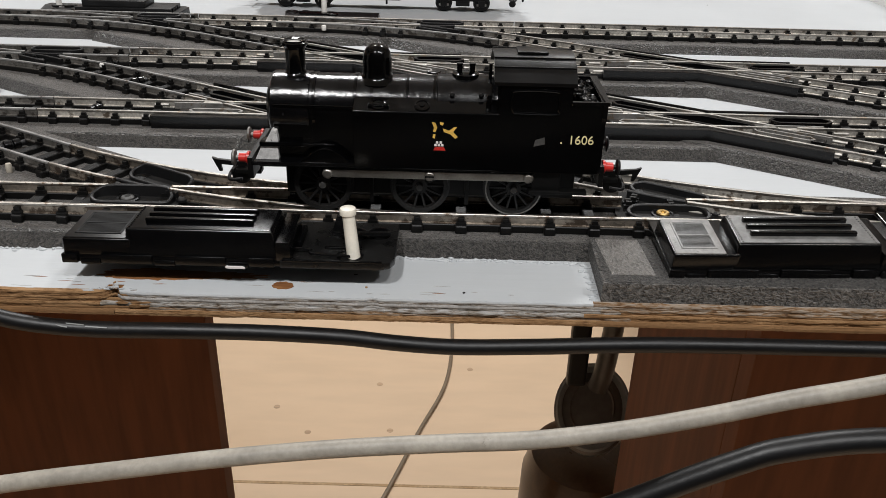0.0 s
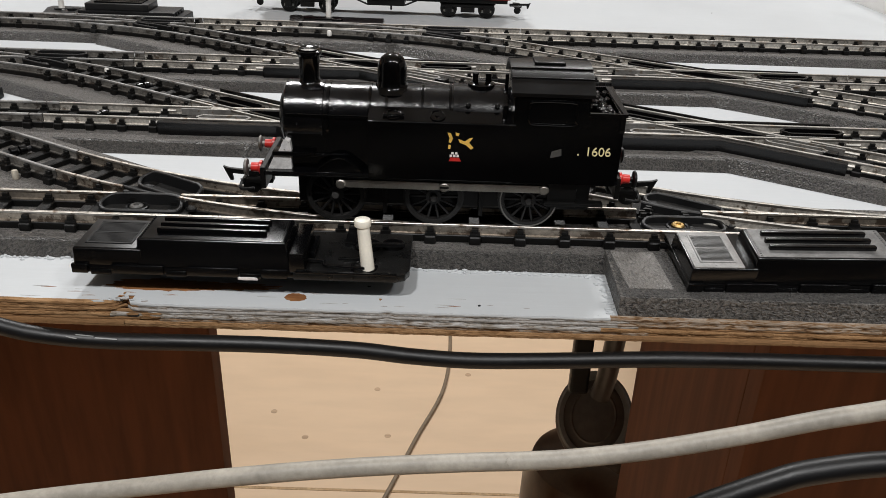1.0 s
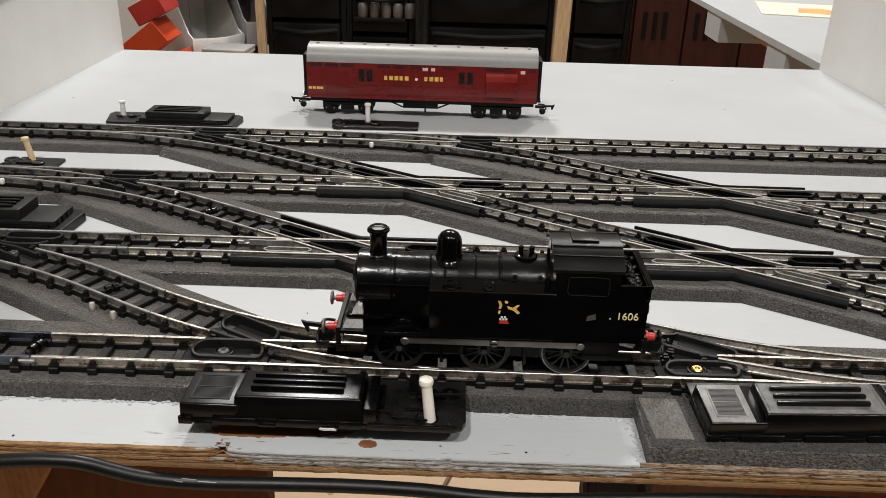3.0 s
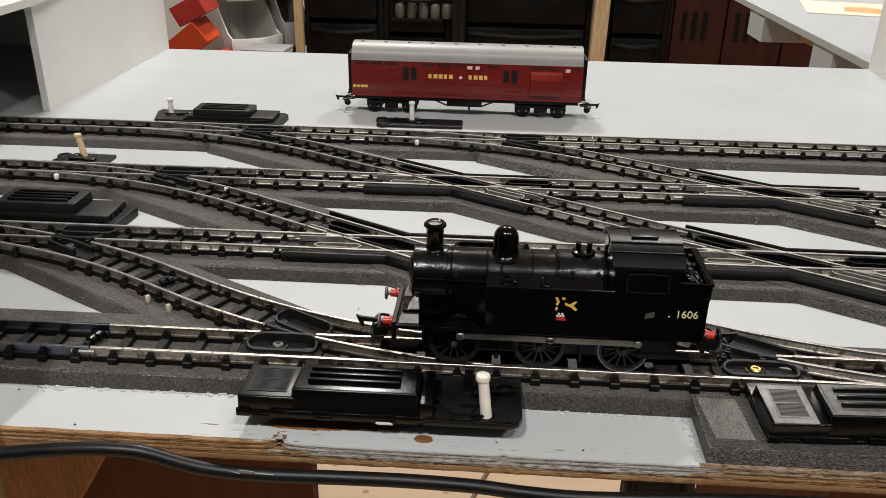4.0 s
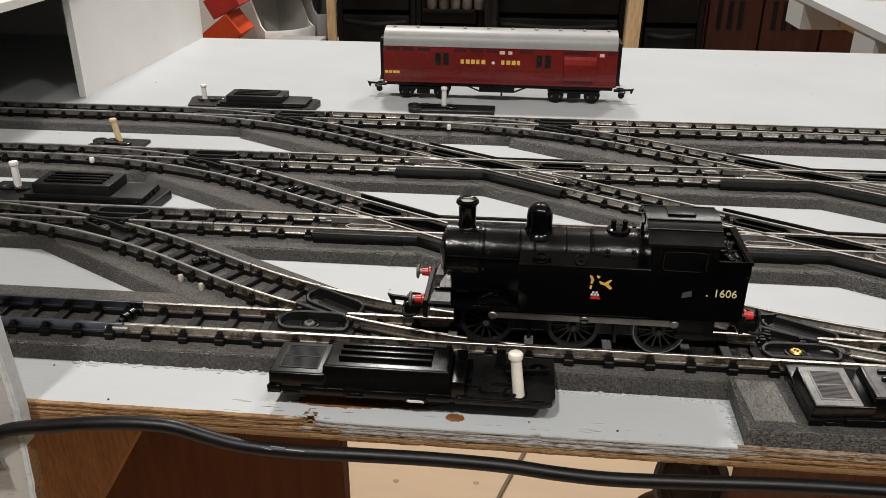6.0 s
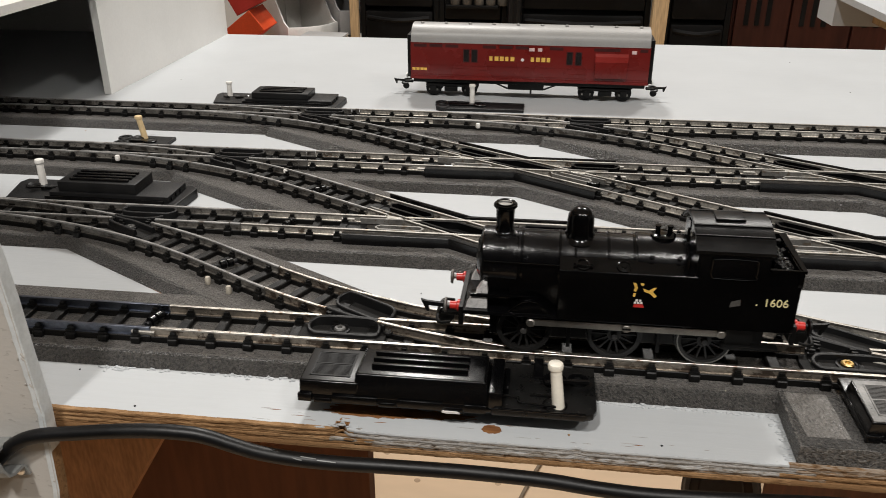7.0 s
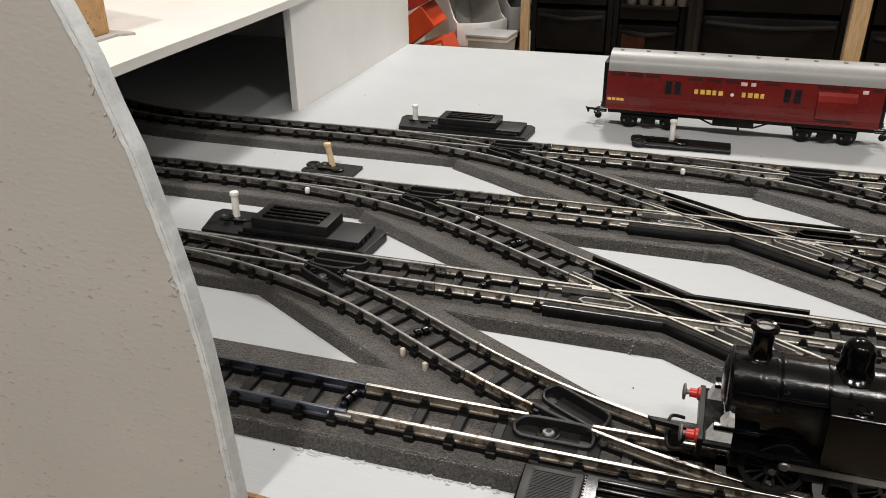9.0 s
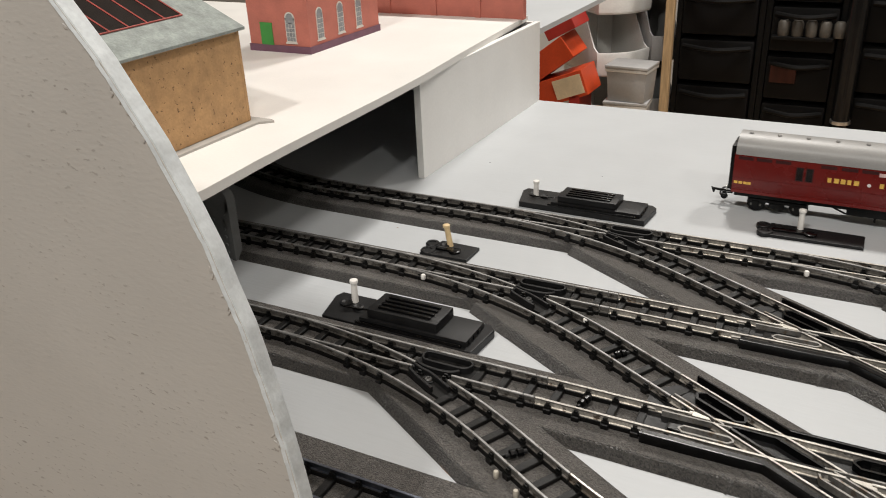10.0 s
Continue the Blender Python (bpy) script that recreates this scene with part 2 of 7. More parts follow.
RAIL_NEAR = surface("dull_brown_nickel_rail", (0.56, 0.525, 0.475), 0.42, 1.0, coarse=120, fine=900, vary=0.3, bump=0.15, bump_scale=2500, rough_vary=0.14,
                    dirt=(0.22, 0.165, 0.125), dirt_at=0.57)
# dark rail with a bluish reflection put into its colour
RAIL_DARK = surface("blackened_steel_rail_blue_sheen", (0.20, 0.22, 0.27), 0.3, 1.0, coarse=60, fine=700, vary=0.25, bump=0.12, bump_scale=2500)
LOOP_METAL = surface("dull_cast_metal", (0.26, 0.25, 0.235), 0.55, 0.6, coarse=90, fine=900, vary=0.35, dirt=(0.16, 0.13, 0.10), dirt_at=0.55)
ROD_STEEL = surface("warm_grey_rod_steel", (0.38, 0.36, 0.325), 0.45, 1.0, coarse=150, fine=1500, vary=0.18)
WHEEL_BLACK = surface("grey_black_wheel_plastic", (0.012, 0.0115, 0.011), 0.4, coarse=150, fine=1500, vary=0.3)
STEEL = surface("grey_steel", (0.33, 0.32, 0.30), 0.42, 1.0, coarse=150, fine=1500, vary=0.15)
BRIGHT = surface("bare_bright_metal", (0.84, 0.83, 0.80), 0.33, 1.0, coarse=200, fine=1500, vary=0.15)
SILVER_PAINT = surface("chipped_silver_paint", (0.62, 0.61, 0.60), 0.35, coarse=250, fine=1500, vary=0.25, dirt=(0.03, 0.03, 0.03), dirt_at=0.63)
# grey stands in for sheen on the tilted motor's black lid
LOUVRE_SHEEN = surface("grey_painted_sheen_plastic", (0.24, 0.235, 0.228), 0.46, coarse=200, fine=1500, vary=0.3, dirt=(0.03, 0.03, 0.03), dirt_at=0.62)
FROG_GREY = surface("grey_black_frog_plate", (0.014, 0.0135, 0.013), 0.68, coarse=200, fine=1500, vary=0.3, bump=0.5, bump_scale=1500, spec=0.2)
BRASS = surface("brass", (0.72, 0.50, 0.20), 0.3, 1.0, coarse=200, fine=1500, vary=0.1)
SLEEPER = surface("black_sleeper_plastic", (0.0055, 0.0052, 0.005), 0.42, coarse=120, fine=1500, vary=0.3, bump=0.3, bump_scale=1800, random_tone=0.3, spec=0.28)
BLACK = surface("black_moulded_plastic", (0.002, 0.002, 0.0023), 0.22, coarse=60, fine=1200, vary=0.25, bump=0.05, bump_scale=2600, rough_vary=0.08, spec=0.4)
DUSTY = surface("dust_speckled_black_plastic", (0.006, 0.006, 0.006), 0.3, coarse=260, fine=1800, vary=0.3, bump=0.2, bump_scale=2600, dirt=(0.20, 0.185, 0.165), dirt_at=0.66, spec=0.45)
BLACK_MATT = surface("matt_black_plastic", (0.008, 0.008, 0.0082), 0.5, coarse=60, fine=1200, vary=0.2, spec=0.3)
LOUVRE_BLACK = surface("smooth_black_plastic", (0.004, 0.004, 0.0043), 0.38, coarse=60, fine=1200, vary=0.2, rough_vary=0.05)
BLACK_DULL = surface("dusty_black_plastic", (0.010, 0.010, 0.0105), 0.42, coarse=90, fine=1200, vary=0.3, bump=0.2, bump_scale=2200, spec=0.28)
GRILLE_BAR = surface("dark_grille_bar", (0.04, 0.039, 0.038), 0.4, coarse=90, fine=1500, vary=0.3)
# black plastic greyed to imitate a reflection on the housing top
SHEEN_TOP = surface("satin_black_plastic_painted_sheen", (0.14, 0.138, 0.135), 0.34, coarse=200, fine=1500, vary=0.35, bump=0.1, bump_scale=1800, rough_vary=0.12, spec=0.6)
GRILLE_GREY = surface("grey_black_grille", (0.075, 0.073, 0.07), 0.36, coarse=90, fine=1500, vary=0.3)
LOCO = surface("gloss_black_engine_plastic", (0.0012, 0.0012, 0.0014), 0.12, coarse=110, fine=1500, vary=0.3, bump=0.06, bump_scale=1800, rough_vary=0.07, dirt=(0.003, 0.003, 0.003), dirt_at=0.68, spec=0.27)
LOCO_SATIN = surface("satin_black_roof_plastic", (0.002, 0.002, 0.0022), 0.32, coarse=110, fine=1500, vary=0.3, bump=0.08, bump_scale=1800, rough_vary=0.1, spec=0.26)
LOCO_WORN = surface("rubbed_black_engine_plastic", (0.002, 0.002, 0.0024), 0.18, coarse=130, fine=1500, vary=0.3, bump=0.22, bump_scale=420, rough_vary=0.16, dirt=(0.026, 0.026, 0.027), dirt_at=0.65, spec=0.4)
LOCO_DULL = surface("dull_black_engine_frame", (0.003, 0.0029, 0.0028), 0.42, coarse=110, fine=1500, vary=0.3, spec=0.28)
RED = surface("red_buffer_paint", (0.55, 0.028, 0.022), 0.35, coarse=200, fine=1500, vary=0.15)
SKY_RED = surface("faded_red_card_strip", (0.42, 0.09, 0.075), 0.6, coarse=100, fine=900, vary=0.2)
YELLOW = surface("yellow_transfer", (0.80, 0.50, 0.10), 0.5, coarse=300, fine=2500, vary=0.2)
CREAM_NUM = surface("cream_transfer", (0.75, 0.66, 0.36), 0.5, coarse=300, fine=2500, vary=0.2)
WHITE_DOT = surface("white_transfer", (0.8, 0.76, 0.74), 0.5, coarse=300, fine=2500, vary=0.1)
SPOT_PINK = surface("pale_pink_transfer", (0.72, 0.52, 0.50), 0.5, coarse=300, fine=2500, vary=0.1)
MAROON = surface("maroon_coach_plastic", (0.15, 0.0095, 0.0075), 0.28, coarse=45, fine=900, vary=0.12, bump=0.06, bump_scale=1500)
MAROON_DARK = surface("dark_maroon_slot", (0.045, 0.008, 0.008), 0.4, coarse=45, fine=900, vary=0.12)
# brighter maroon that paints light onto the sloping lid
MAROON_LIT = surface("maroon_painted_as_lit", (0.24, 0.02, 0.016), 0.3, coarse=45, fine=900, vary=0.12)
ROOF_GREY = surface("grey_coach_roof", (0.31, 0.305, 0.296), 0.42, coarse=40, fine=900, vary=0.08, bump=0.1, bump_scale=1200)
GLASS_DARK = surface("dark_window_glazing", (0.015, 0.012, 0.012), 0.12, coarse=60, fine=600, vary=0.2)
POST_WHITE = surface("ivory_lever_plastic", (0.80, 0.76, 0.66), 0.4, coarse=150, fine=1500, vary=0.08, dirt=(0.45, 0.40, 0.33), dirt_at=0.68)
POST_BEIGE = surface("yellowed_lever_plastic", (0.70, 0.53, 0.30), 0.4, coarse=150, fine=1500, vary=0.1)
PIN_IVORY = surface("grubby_ivory_plastic", (0.46, 0.42, 0.35), 0.4, coarse=250, fine=1500, vary=0.25)
BUTTON_WHITE = surface("white_insulated_pin", (0.82, 0.80, 0.76), 0.4, coarse=150, fine=1500, vary=0.08)
CABLE_BLACK = surface("black_cable_sheath", (0.0035, 0.0035, 0.004), 0.42, coarse=60, fine=600, vary=0.25, bump=0.16, bump_scale=420, rough_vary=0.1, spec=0.38)
CABLE_WHITE = surface("grubby_white_cable_sheath", (0.305, 0.28, 0.238), 0.5, coarse=90, fine=700, vary=0.22, bump=0.3, bump_scale=300, dirt=(0.17, 0.14, 0.11), dirt_at=0.66)
FLEX = surface("dull_tan_flex_sheath", (0.22, 0.165, 0.11), 0.5, coarse=60, fine=500, vary=0.15)
CLIP_GREY = surface("grey_cable_clip", (0.20, 0.205, 0.20), 0.45, coarse=150, fine=900, vary=0.12)
CHIP = wood("bare_brown_ply", (0.36, 0.165, 0.06), (0.15, 0.056, 0.02), 0, 160, 0.7, 6)
BRACE_WOOD = wood("knotty_brown_brace", (0.62, 0.31, 0.135), (0.40, 0.18, 0.07), 2, 60, 0.6, 5, 0.25)
PLY_BROWN = splinter("brown_ply_layer", (0.335, 0.2, 0.098), (0.26, 0.147, 0.066), (0.15, 0.077, 0.036), 0.43)
PLY_SMOOTH = wood("smooth_brown_ply_layer", (0.305, 0.175, 0.082), (0.225, 0.12, 0.053), 0, 500, 0.65, 20, 0.35)
PLY_DARK = splinter("dark_ply_layer", (0.40, 0.20, 0.08), (0.20, 0.09, 0.035), (0.05, 0.022, 0.01), 0.52)
PLY_PAINTED = splinter("ply_layer_smeared_with_paint", (0.41, 0.40, 0.39), (0.285, 0.25, 0.215), (0.095, 0.068, 0.05), 0.44)
PLY_MIXED = splinter("ply_layer_thinly_painted", (0.34, 0.28, 0.225), (0.235, 0.14, 0.07), (0.095, 0.052, 0.03), 0.46)
SCUFF = surface("grey_scuffed_paint", (0.34, 0.325, 0.31), 0.7, coarse=300, fine=1500, vary=0.3)
CABINET = wood("dark_brown_cabinet_board", (0.215, 0.075, 0.028), (0.165, 0.055, 0.020), 2, 14, 0.7, 9, 0.1)
FLOOR = wood("pale_pine_floor_board", (0.745, 0.56, 0.385), (0.715, 0.525, 0.35), 0, 4, 0.5, 4, 0.05, 0.06)
ROOM_WALL = surface("room_wall_paint", (0.27, 0.255, 0.235), 0.8, coarse=3, fine=60, vary=0.05)
WALL_DARK = surface("unseen_dark_wall", (0.022, 0.02, 0.019), 0.85, coarse=3, fine=60, vary=0.08)
CEILING = surface("white_ceiling_paint", (0.76, 0.75, 0.73), 0.8, coarse=3, fine=60, vary=0.04)
KNOT = wood("faint_floor_knot", (0.60, 0.43, 0.28), (0.54, 0.37, 0.24), 0, 30, 0.55, 10)
PINE = wood("pine_post", (0.60, 0.43, 0.25), (0.42, 0.27, 0.13), 2, 30, 0.55, 10)
DRAWER_BLACK = surface("dark_translucent_drawer", (0.0045, 0.0042, 0.0042), 0.5, coarse=12, fine=200, vary=0.25, spec=0.14)
DRAWER_FRAME = surface("black_drawer_frame", (0.003, 0.003, 0.003), 0.45, coarse=12, fine=200, vary=0.2, spec=0.2)
DRAWER_WHITE = surface("white_plastic_bin", (0.72, 0.71, 0.68), 0.4, coarse=12, fine=200, vary=0.08)
DRAWER_GREY = surface("grey_plastic_bin", (0.42, 0.415, 0.41), 0.4, coarse=12, fine=200, vary=0.1)
ORANGE = surface("orange_red_box_card", (0.66, 0.075, 0.02), 0.45, coarse=16, fine=200, vary=0.12)
ORANGE_DARK = surface("deep_red_box_card", (0.36, 0.025, 0.018), 0.45, coarse=16, fine=200, vary=0.12)
BOX_CREAM = surface("cream_box_print", (0.75, 0.62, 0.42), 0.5, coarse=30, fine=200, vary=0.1)
CONTENT = surface("pale_drawer_contents", (0.085, 0.075, 0.062), 0.5, coarse=20, fine=200, vary=0.3)
CABINET_RED = wood("reddish_cabinet", (0.06, 0.017, 0.010), (0.03, 0.009, 0.006), 2, 10, 0.4, 8)
PAPER = surface("cream_paper", (0.82, 0.73, 0.58), 0.6, coarse=10, fine=300, vary=0.05)
PAPER_PRINT = surface("orange_paper_print", (0.80, 0.42, 0.18), 0.6, coarse=30, fine=300, vary=0.15)
CARD_BROWN = surface("brown_hardboard", (0.52, 0.31, 0.145), 0.75, coarse=110, fine=600, vary=0.16, bump=0.4, bump_scale=500, dirt=(0.06, 0.03, 0.016), dirt_at=0.605)
CARD_GREY = surface("grey_card_base", (0.42, 0.40, 0.37), 0.8, coarse=60, fine=600, vary=0.1)
ROOF_GREEN = surface("grey_green_slate_roof", (0.30, 0.33, 0.31), 0.7, coarse=120, fine=700, vary=0.25, bump=0.6, bump_scale=420)
BRICK_RED = surface("printed_red_brick", (0.47, 0.15, 0.11), 0.7, coarse=60, fine=900, vary=0.12, bump=0.3, bump_scale=900)
BRICK_DARK = surface("printed_purple_brick", (0.16, 0.075, 0.11), 0.7, coarse=60, fine=900, vary=0.15)
DOOR_GREEN = surface("green_door_print", (0.045, 0.25, 0.045), 0.6, coarse=80, fine=900, vary=0.12)
WINDOW_PRINT = surface("pale_window_print", (0.62, 0.60, 0.55), 0.5, coarse=80, fine=900, vary=0.1)
PANE_GREY = surface("grey_window_pane", (0.24, 0.25, 0.26), 0.3, coarse=80, fine=900, vary=0.15)
GREY_PIER = surface("grey_plastic_pier", (0.20, 0.205, 0.205), 0.55, coarse=80, fine=900, vary=0.12)
DARK_METAL = surface("dark_worn_metal", (0.13, 0.115, 0.10), 0.4, 0.3, coarse=12, fine=120, vary=0.3)
TUBE_BLACK = surface("gloss_black_tube", (0.012, 0.012, 0.012), 0.14, 0.3, coarse=12, fine=120, vary=0.2)
DRUM_BROWN = surface("brown_glazed_drum", (0.10, 0.055, 0.028), 0.3, coarse=12, fine=200, vary=0.25)
COAL = surface("gloss_coal", (0.004, 0.004, 0.004), 0.2, coarse=300, fine=1500, vary=0.4, bump=0.6, bump_scale=1500)


# ------------------------------------------------------------------ building helpers (all lengths in millimetres)
ROOT = {}


def thing(name, at=(0, 0, 0), label="", category="", group="", kind=""):
    ob = new(name)
    ob.empty_display_size = 0.01
    ob.location = [c * MM for c in at]
    ROOT[ob] = Vector(at)
    return tagged(ob, label, category, group, kind)


def soften(me):
    """Smooth shading; flat sides of bevelled blocks keep their own direction."""
    for p in me.polygons:
        p.use_smooth = True
    me.set_sharp_from_angle(angle=radians(35))
    sharp = me.attributes.get("sharp_edge")
    areas = [p.area for p in me.polygons]
    if max(areas) > 0.12 * sum(areas) and not (sharp and any(d.value for d in sharp.data)):
        normals = [Vector((0, 0, 0)) for _ in me.vertices]
        for p in me.polygons:
            for v in p.vertices:
                normals[v] += p.normal * p.area ** 1.5
        me.normals_split_custom_set_from_vertices([n.normalized() for n in normals])


def part(name, bm, material, parent=None, label="", smooth=False, kind=""):
    at = ROOT[parent] if parent else Vector((0, 0, 0))
    bmesh.ops.transform(bm, matrix=Matrix.Scale(MM, 4) @ Matrix.Translation(-at), verts=bm.verts)
    bmesh.ops.recalc_face_normals(bm, faces=bm.faces)
    me = bpy.data.meshes.new(name)
    bm.to_mesh(me)
    bm.free()
    for m in (material if isinstance(material, (list, tuple)) else [material]):
        me.materials.append(m)
    if smooth:
        soften(me)
    ob = new(name, me)
    if parent:
        ob.parent = parent
        ROOT[ob] = at
    return tagged(ob, label, kind=kind)


def solo(name, bm, material, label, category, group="", kind="", smooth=False, at=(0, 0, 0)):
    """A thing that is one mesh."""
    bmesh.ops.transform(bm, matrix=Matrix.Scale(MM, 4) @ Matrix.Translation(-Vector(at)), verts=bm.verts)
    bmesh.ops.recalc_face_normals(bm, faces=bm.faces)
    me = bpy.data.meshes.new(name)
    bm.to_mesh(me)
    bm.free()
    for m in (material if isinstance(material, (list, tuple)) else [material]):
        me.materials.append(m)
    if smooth:
        soften(me)
    if len(me.materials) == 2:
        for p in me.polygons:
            p.material_index = 1 if p.normal.z > 0.96 else 0
    ob = new(name, me)
    ob.location = [c * MM for c in at]
    ROOT[ob] = Vector(at)
    return tagged(ob, label, category, group, kind)


def box(x0, x1, y0, y1, z0, z1, bev=0.0, bm=None, seg=2):
    own = bmesh.new()
    bmesh.ops.create_cube(own, size=1)
    bmesh.ops.transform(own, verts=own.verts, matrix=Matrix.Translation(((x0 + x1) / 2, (y0 + y1) / 2, (z0 + z1) / 2)) @
                        Matrix.Diagonal((x1 - x0, y1 - y0, z1 - z0, 1)))
    if bev:
        bmesh.ops.bevel(own, geom=own.edges[:], offset=bev, segments=seg, affect="EDGES", profile=0.6)
    return join(bm, own)


def join(bm, own):
    if bm is None:
        return own
    me = bpy.data.meshes.new("scratch")
    own.to_mesh(me)
    own.free()
    bm.from_mesh(me)
    bpy.data.meshes.remove(me)
    return bm


def cyl(p0, p1, r0, r1=None, n=20, bm=None):
    r1 = r0 if r1 is None else r1
    a, b = Vector(p0), Vector(p1)
    own = bmesh.new()
    bmesh.ops.create_cone(own, cap_ends=True, segments=n, radius1=r0, radius2=r1, depth=(b - a).length)
    q = (b - a).to_track_quat("Z", "Y").to_matrix().to_4x4()
    bmesh.ops.transform(own, verts=own.verts, matrix=Matrix.Translation((a + b) / 2) @ q)
    return join(bm, own)


def lathe(profile, centre, axis=(0, 0, 1), n=28, bm=None, ring=False):
    """Turns (radius, height) pairs about an axis through centre; ring: the section closes on itself and leaves a hole."""
    own = bmesh.new()
    rings = []
    for r, h in profile:
        rings.append([own.verts.new((r * math.cos(2 * math.pi * k / n), r * math.sin(2 * math.pi * k / n), h)) for k in range(n)])
    for a, b in zip(rings, rings[1:]):
        for k in range(n):
            own.faces.new((a[k], a[(k + 1) % n], b[(k + 1) % n], b[k]))
    if ring:
        for k in range(n):
            own.faces.new((rings[-1][k], rings[-1][(k + 1) % n], rings[0][(k + 1) % n], rings[0][k]))
    else:
        own.faces.new(rings[0][::-1])
        own.faces.new(rings[-1])
    q = Vector(axis).to_track_quat("Z", "Y").to_matrix().to_4x4()
    bmesh.ops.transform(own, verts=own.verts, matrix=Matrix.Translation(centre) @ q)
    return join(bm, own)


def sweep(path, profile, bm=None, loop=False):
    """Draws a profile of (sideways, z) along a path of (x, y[, z]); sideways is to the left of travel."""
    own = bmesh.new()
    pts = [Vector((p[0], p[1], p[2] if len(p) > 2 else 0.0)) for p in path]
    rings = []
    for i, p in enumerate(pts):
        if loop:
            d = pts[(i + 1) % len(pts)] - pts[i - 1]
        else:
            d = pts[min(i + 1, len(pts) - 1)] - pts[max(i - 1, 0)]
        d.z = 0
        d.normalize()
        left = Vector((-d.y, d.x, 0))
        # keeps the width through corners
        if 0 < i < len(pts) - 1 or loop:
            e = (pts[(i + 1) % len(pts)] - p)
            e.z = 0
            if e.length > 1e-9:
                e.normalize()
                left = left / max(0.5, left.dot(Vector((-e.y, e.x, 0))))
        rings.append([own.verts.new(p + left * s + Vector((0, 0, z))) for s, z in profile])
    k = len(profile)
    span = list(zip(rings, rings[1:])) + ([(rings[-1], rings[0])] if loop else [])
    for a, b in span:
        for j in range(k):
            own.faces.new((a[j], a[(j + 1) % k], b[(j + 1) % k], b[j]))
    if not loop:
        own.faces.new(rings[0])
        own.faces.new(rings[-1][::-1])
    return join(bm, own)


def tube(path, r, n=14, bm=None):
    """A round cable or rod through points, smoothed between them."""
    pts = [Vector(p) for p in path]
    fine = []
    for i in range(len(pts) - 1):
        p0, p1, p2, p3 = pts[max(i - 1, 0)], pts[i], pts[i + 1], pts[min(i + 2, len(pts) - 1)]
        for j in range(8):
            t = j / 8
            fine.append(0.5 * (2 * p1 + (p2 - p0) * t + (2 * p0 - 5 * p1 + 4 * p2 - p3) * t * t + (3 * p1 - p0 - 3 * p2 + p3) * t ** 3))
    fine.append(pts[-1])
    own = bmesh.new()
    rings, up = [], Vector((0, 0, 1))
    for i, p in enumerate(fine):
        d = (fine[min(i + 1, len(fine) - 1)] - fine[max(i - 1, 0)]).normalized()
        u = (up - d * up.dot(d))
        if u.length < 1e-4:
            u = Vector((1, 0, 0))
        u.normalize()
        v = d.cross(u)
        up = u
        rings.append([own.verts.new(p + r * (u * math.cos(2 * math.pi * k / n) + v * math.sin(2 * math.pi * k / n))) for k in range(n)])
    for a, b in zip(rings, rings[1:]):
        for k in range(n):
            own.faces.new((a[k], a[(k + 1) % n], b[(k + 1) % n], b[k]))
    own.faces.new(rings[0][::-1])
    own.faces.new(rings[-1])
    return join(bm, own)


def prism(outline, z0, z1, bm=None, bev=0.0):
    own = bmesh.new()
    low = [own.verts.new((x, y, z0)) for x, y in outline]
    f = own.faces.new(low)
    made = bmesh.ops.extrude_face_region(own, geom=[f])
    bmesh.ops.translate(own, verts=[v for v in made["geom"] if isinstance(v, bmesh.types.BMVert)], vec=(0, 0, z1 - z0))
    if bev:
        bmesh.ops.recalc_face_normals(own, faces=own.faces)
        bmesh.ops.bevel(own, geom=own.edges[:], offset=bev, segments=2, affect="EDGES", profile=0.6)
    return join(bm, own)


def slab_xz(outline, y0, y1, bm=None, bev=0.0):
    """A plate whose outline is given in (x, z), thick along y."""
    own = prism([(x, z) for x, z in outline], 0, y1 - y0, None, bev)
    for v in own.verts:
        x, z, t = v.co
        v.co = (x, y0 + t, z)
    return join(bm, own)


def slab_yz(outline, x0, x1, bm=None, bev=0.0):
    """A plate whose outline is given in (y, z), thick along x."""
    own = prism(outline, 0, x1 - x0, None, bev)
    for v in own.verts:
        y, z, t = v.co
        v.co = (x0 + t, y, z)
    return join(bm, own)


def lettering(name, text, size, material, parent, place, rx=90, depth=0.15):
    cu = bpy.data.curves.new("scratch_text", "FONT")
    cu.body, cu.size, cu.extrude = text, size * MM, depth * MM
    cu.align_x, cu.align_y = "CENTER", "CENTER"
    ob = new("scratch_text", cu)
    dg = bpy.context.evaluated_depsgraph_get()
    me = bpy.data.meshes.new_from_object(ob.evaluated_get(dg))
    me.name = name
    bpy.data.objects.remove(ob)
    at = ROOT[parent]
    p = (Vector(place) - at) * MM
    me.transform(pose(p.x, p.y, p.z, rx))
    me.materials.clear()
    me.materials.append(material)
    made = new(name, me)
    made.parent = parent
    ROOT[made] = at
    return made


# ------------------------------------------------------------------ room shell
FLOOR_Z = -760
solo("floor", box(-2400, 2400, -1100, 3300, FLOOR_Z - 40, FLOOR_Z), FLOOR, "pale pine boarded floor", "floor", kind="structure")
# unseen ceiling and walls: white ones brighten reflections, dark ones keep them black
solo("ceiling", box(-2400, 2400, -1100, 3300, 1640, 1680), CEILING, "unseen white ceiling that brightens reflections", "ceiling", kind="structure")
solo("wall_north", box(-2400, 2400, 3300, 3360, FLOOR_Z, 1640), CEILING, "unseen white wall added to brighten reflections", "wall", kind="structure")
solo("wall_south", box(-2400, 2400, -1160, -1100, FLOOR_Z, 1640), WALL_DARK, "unseen dark wall added to keep reflections black", "wall", kind="structure")
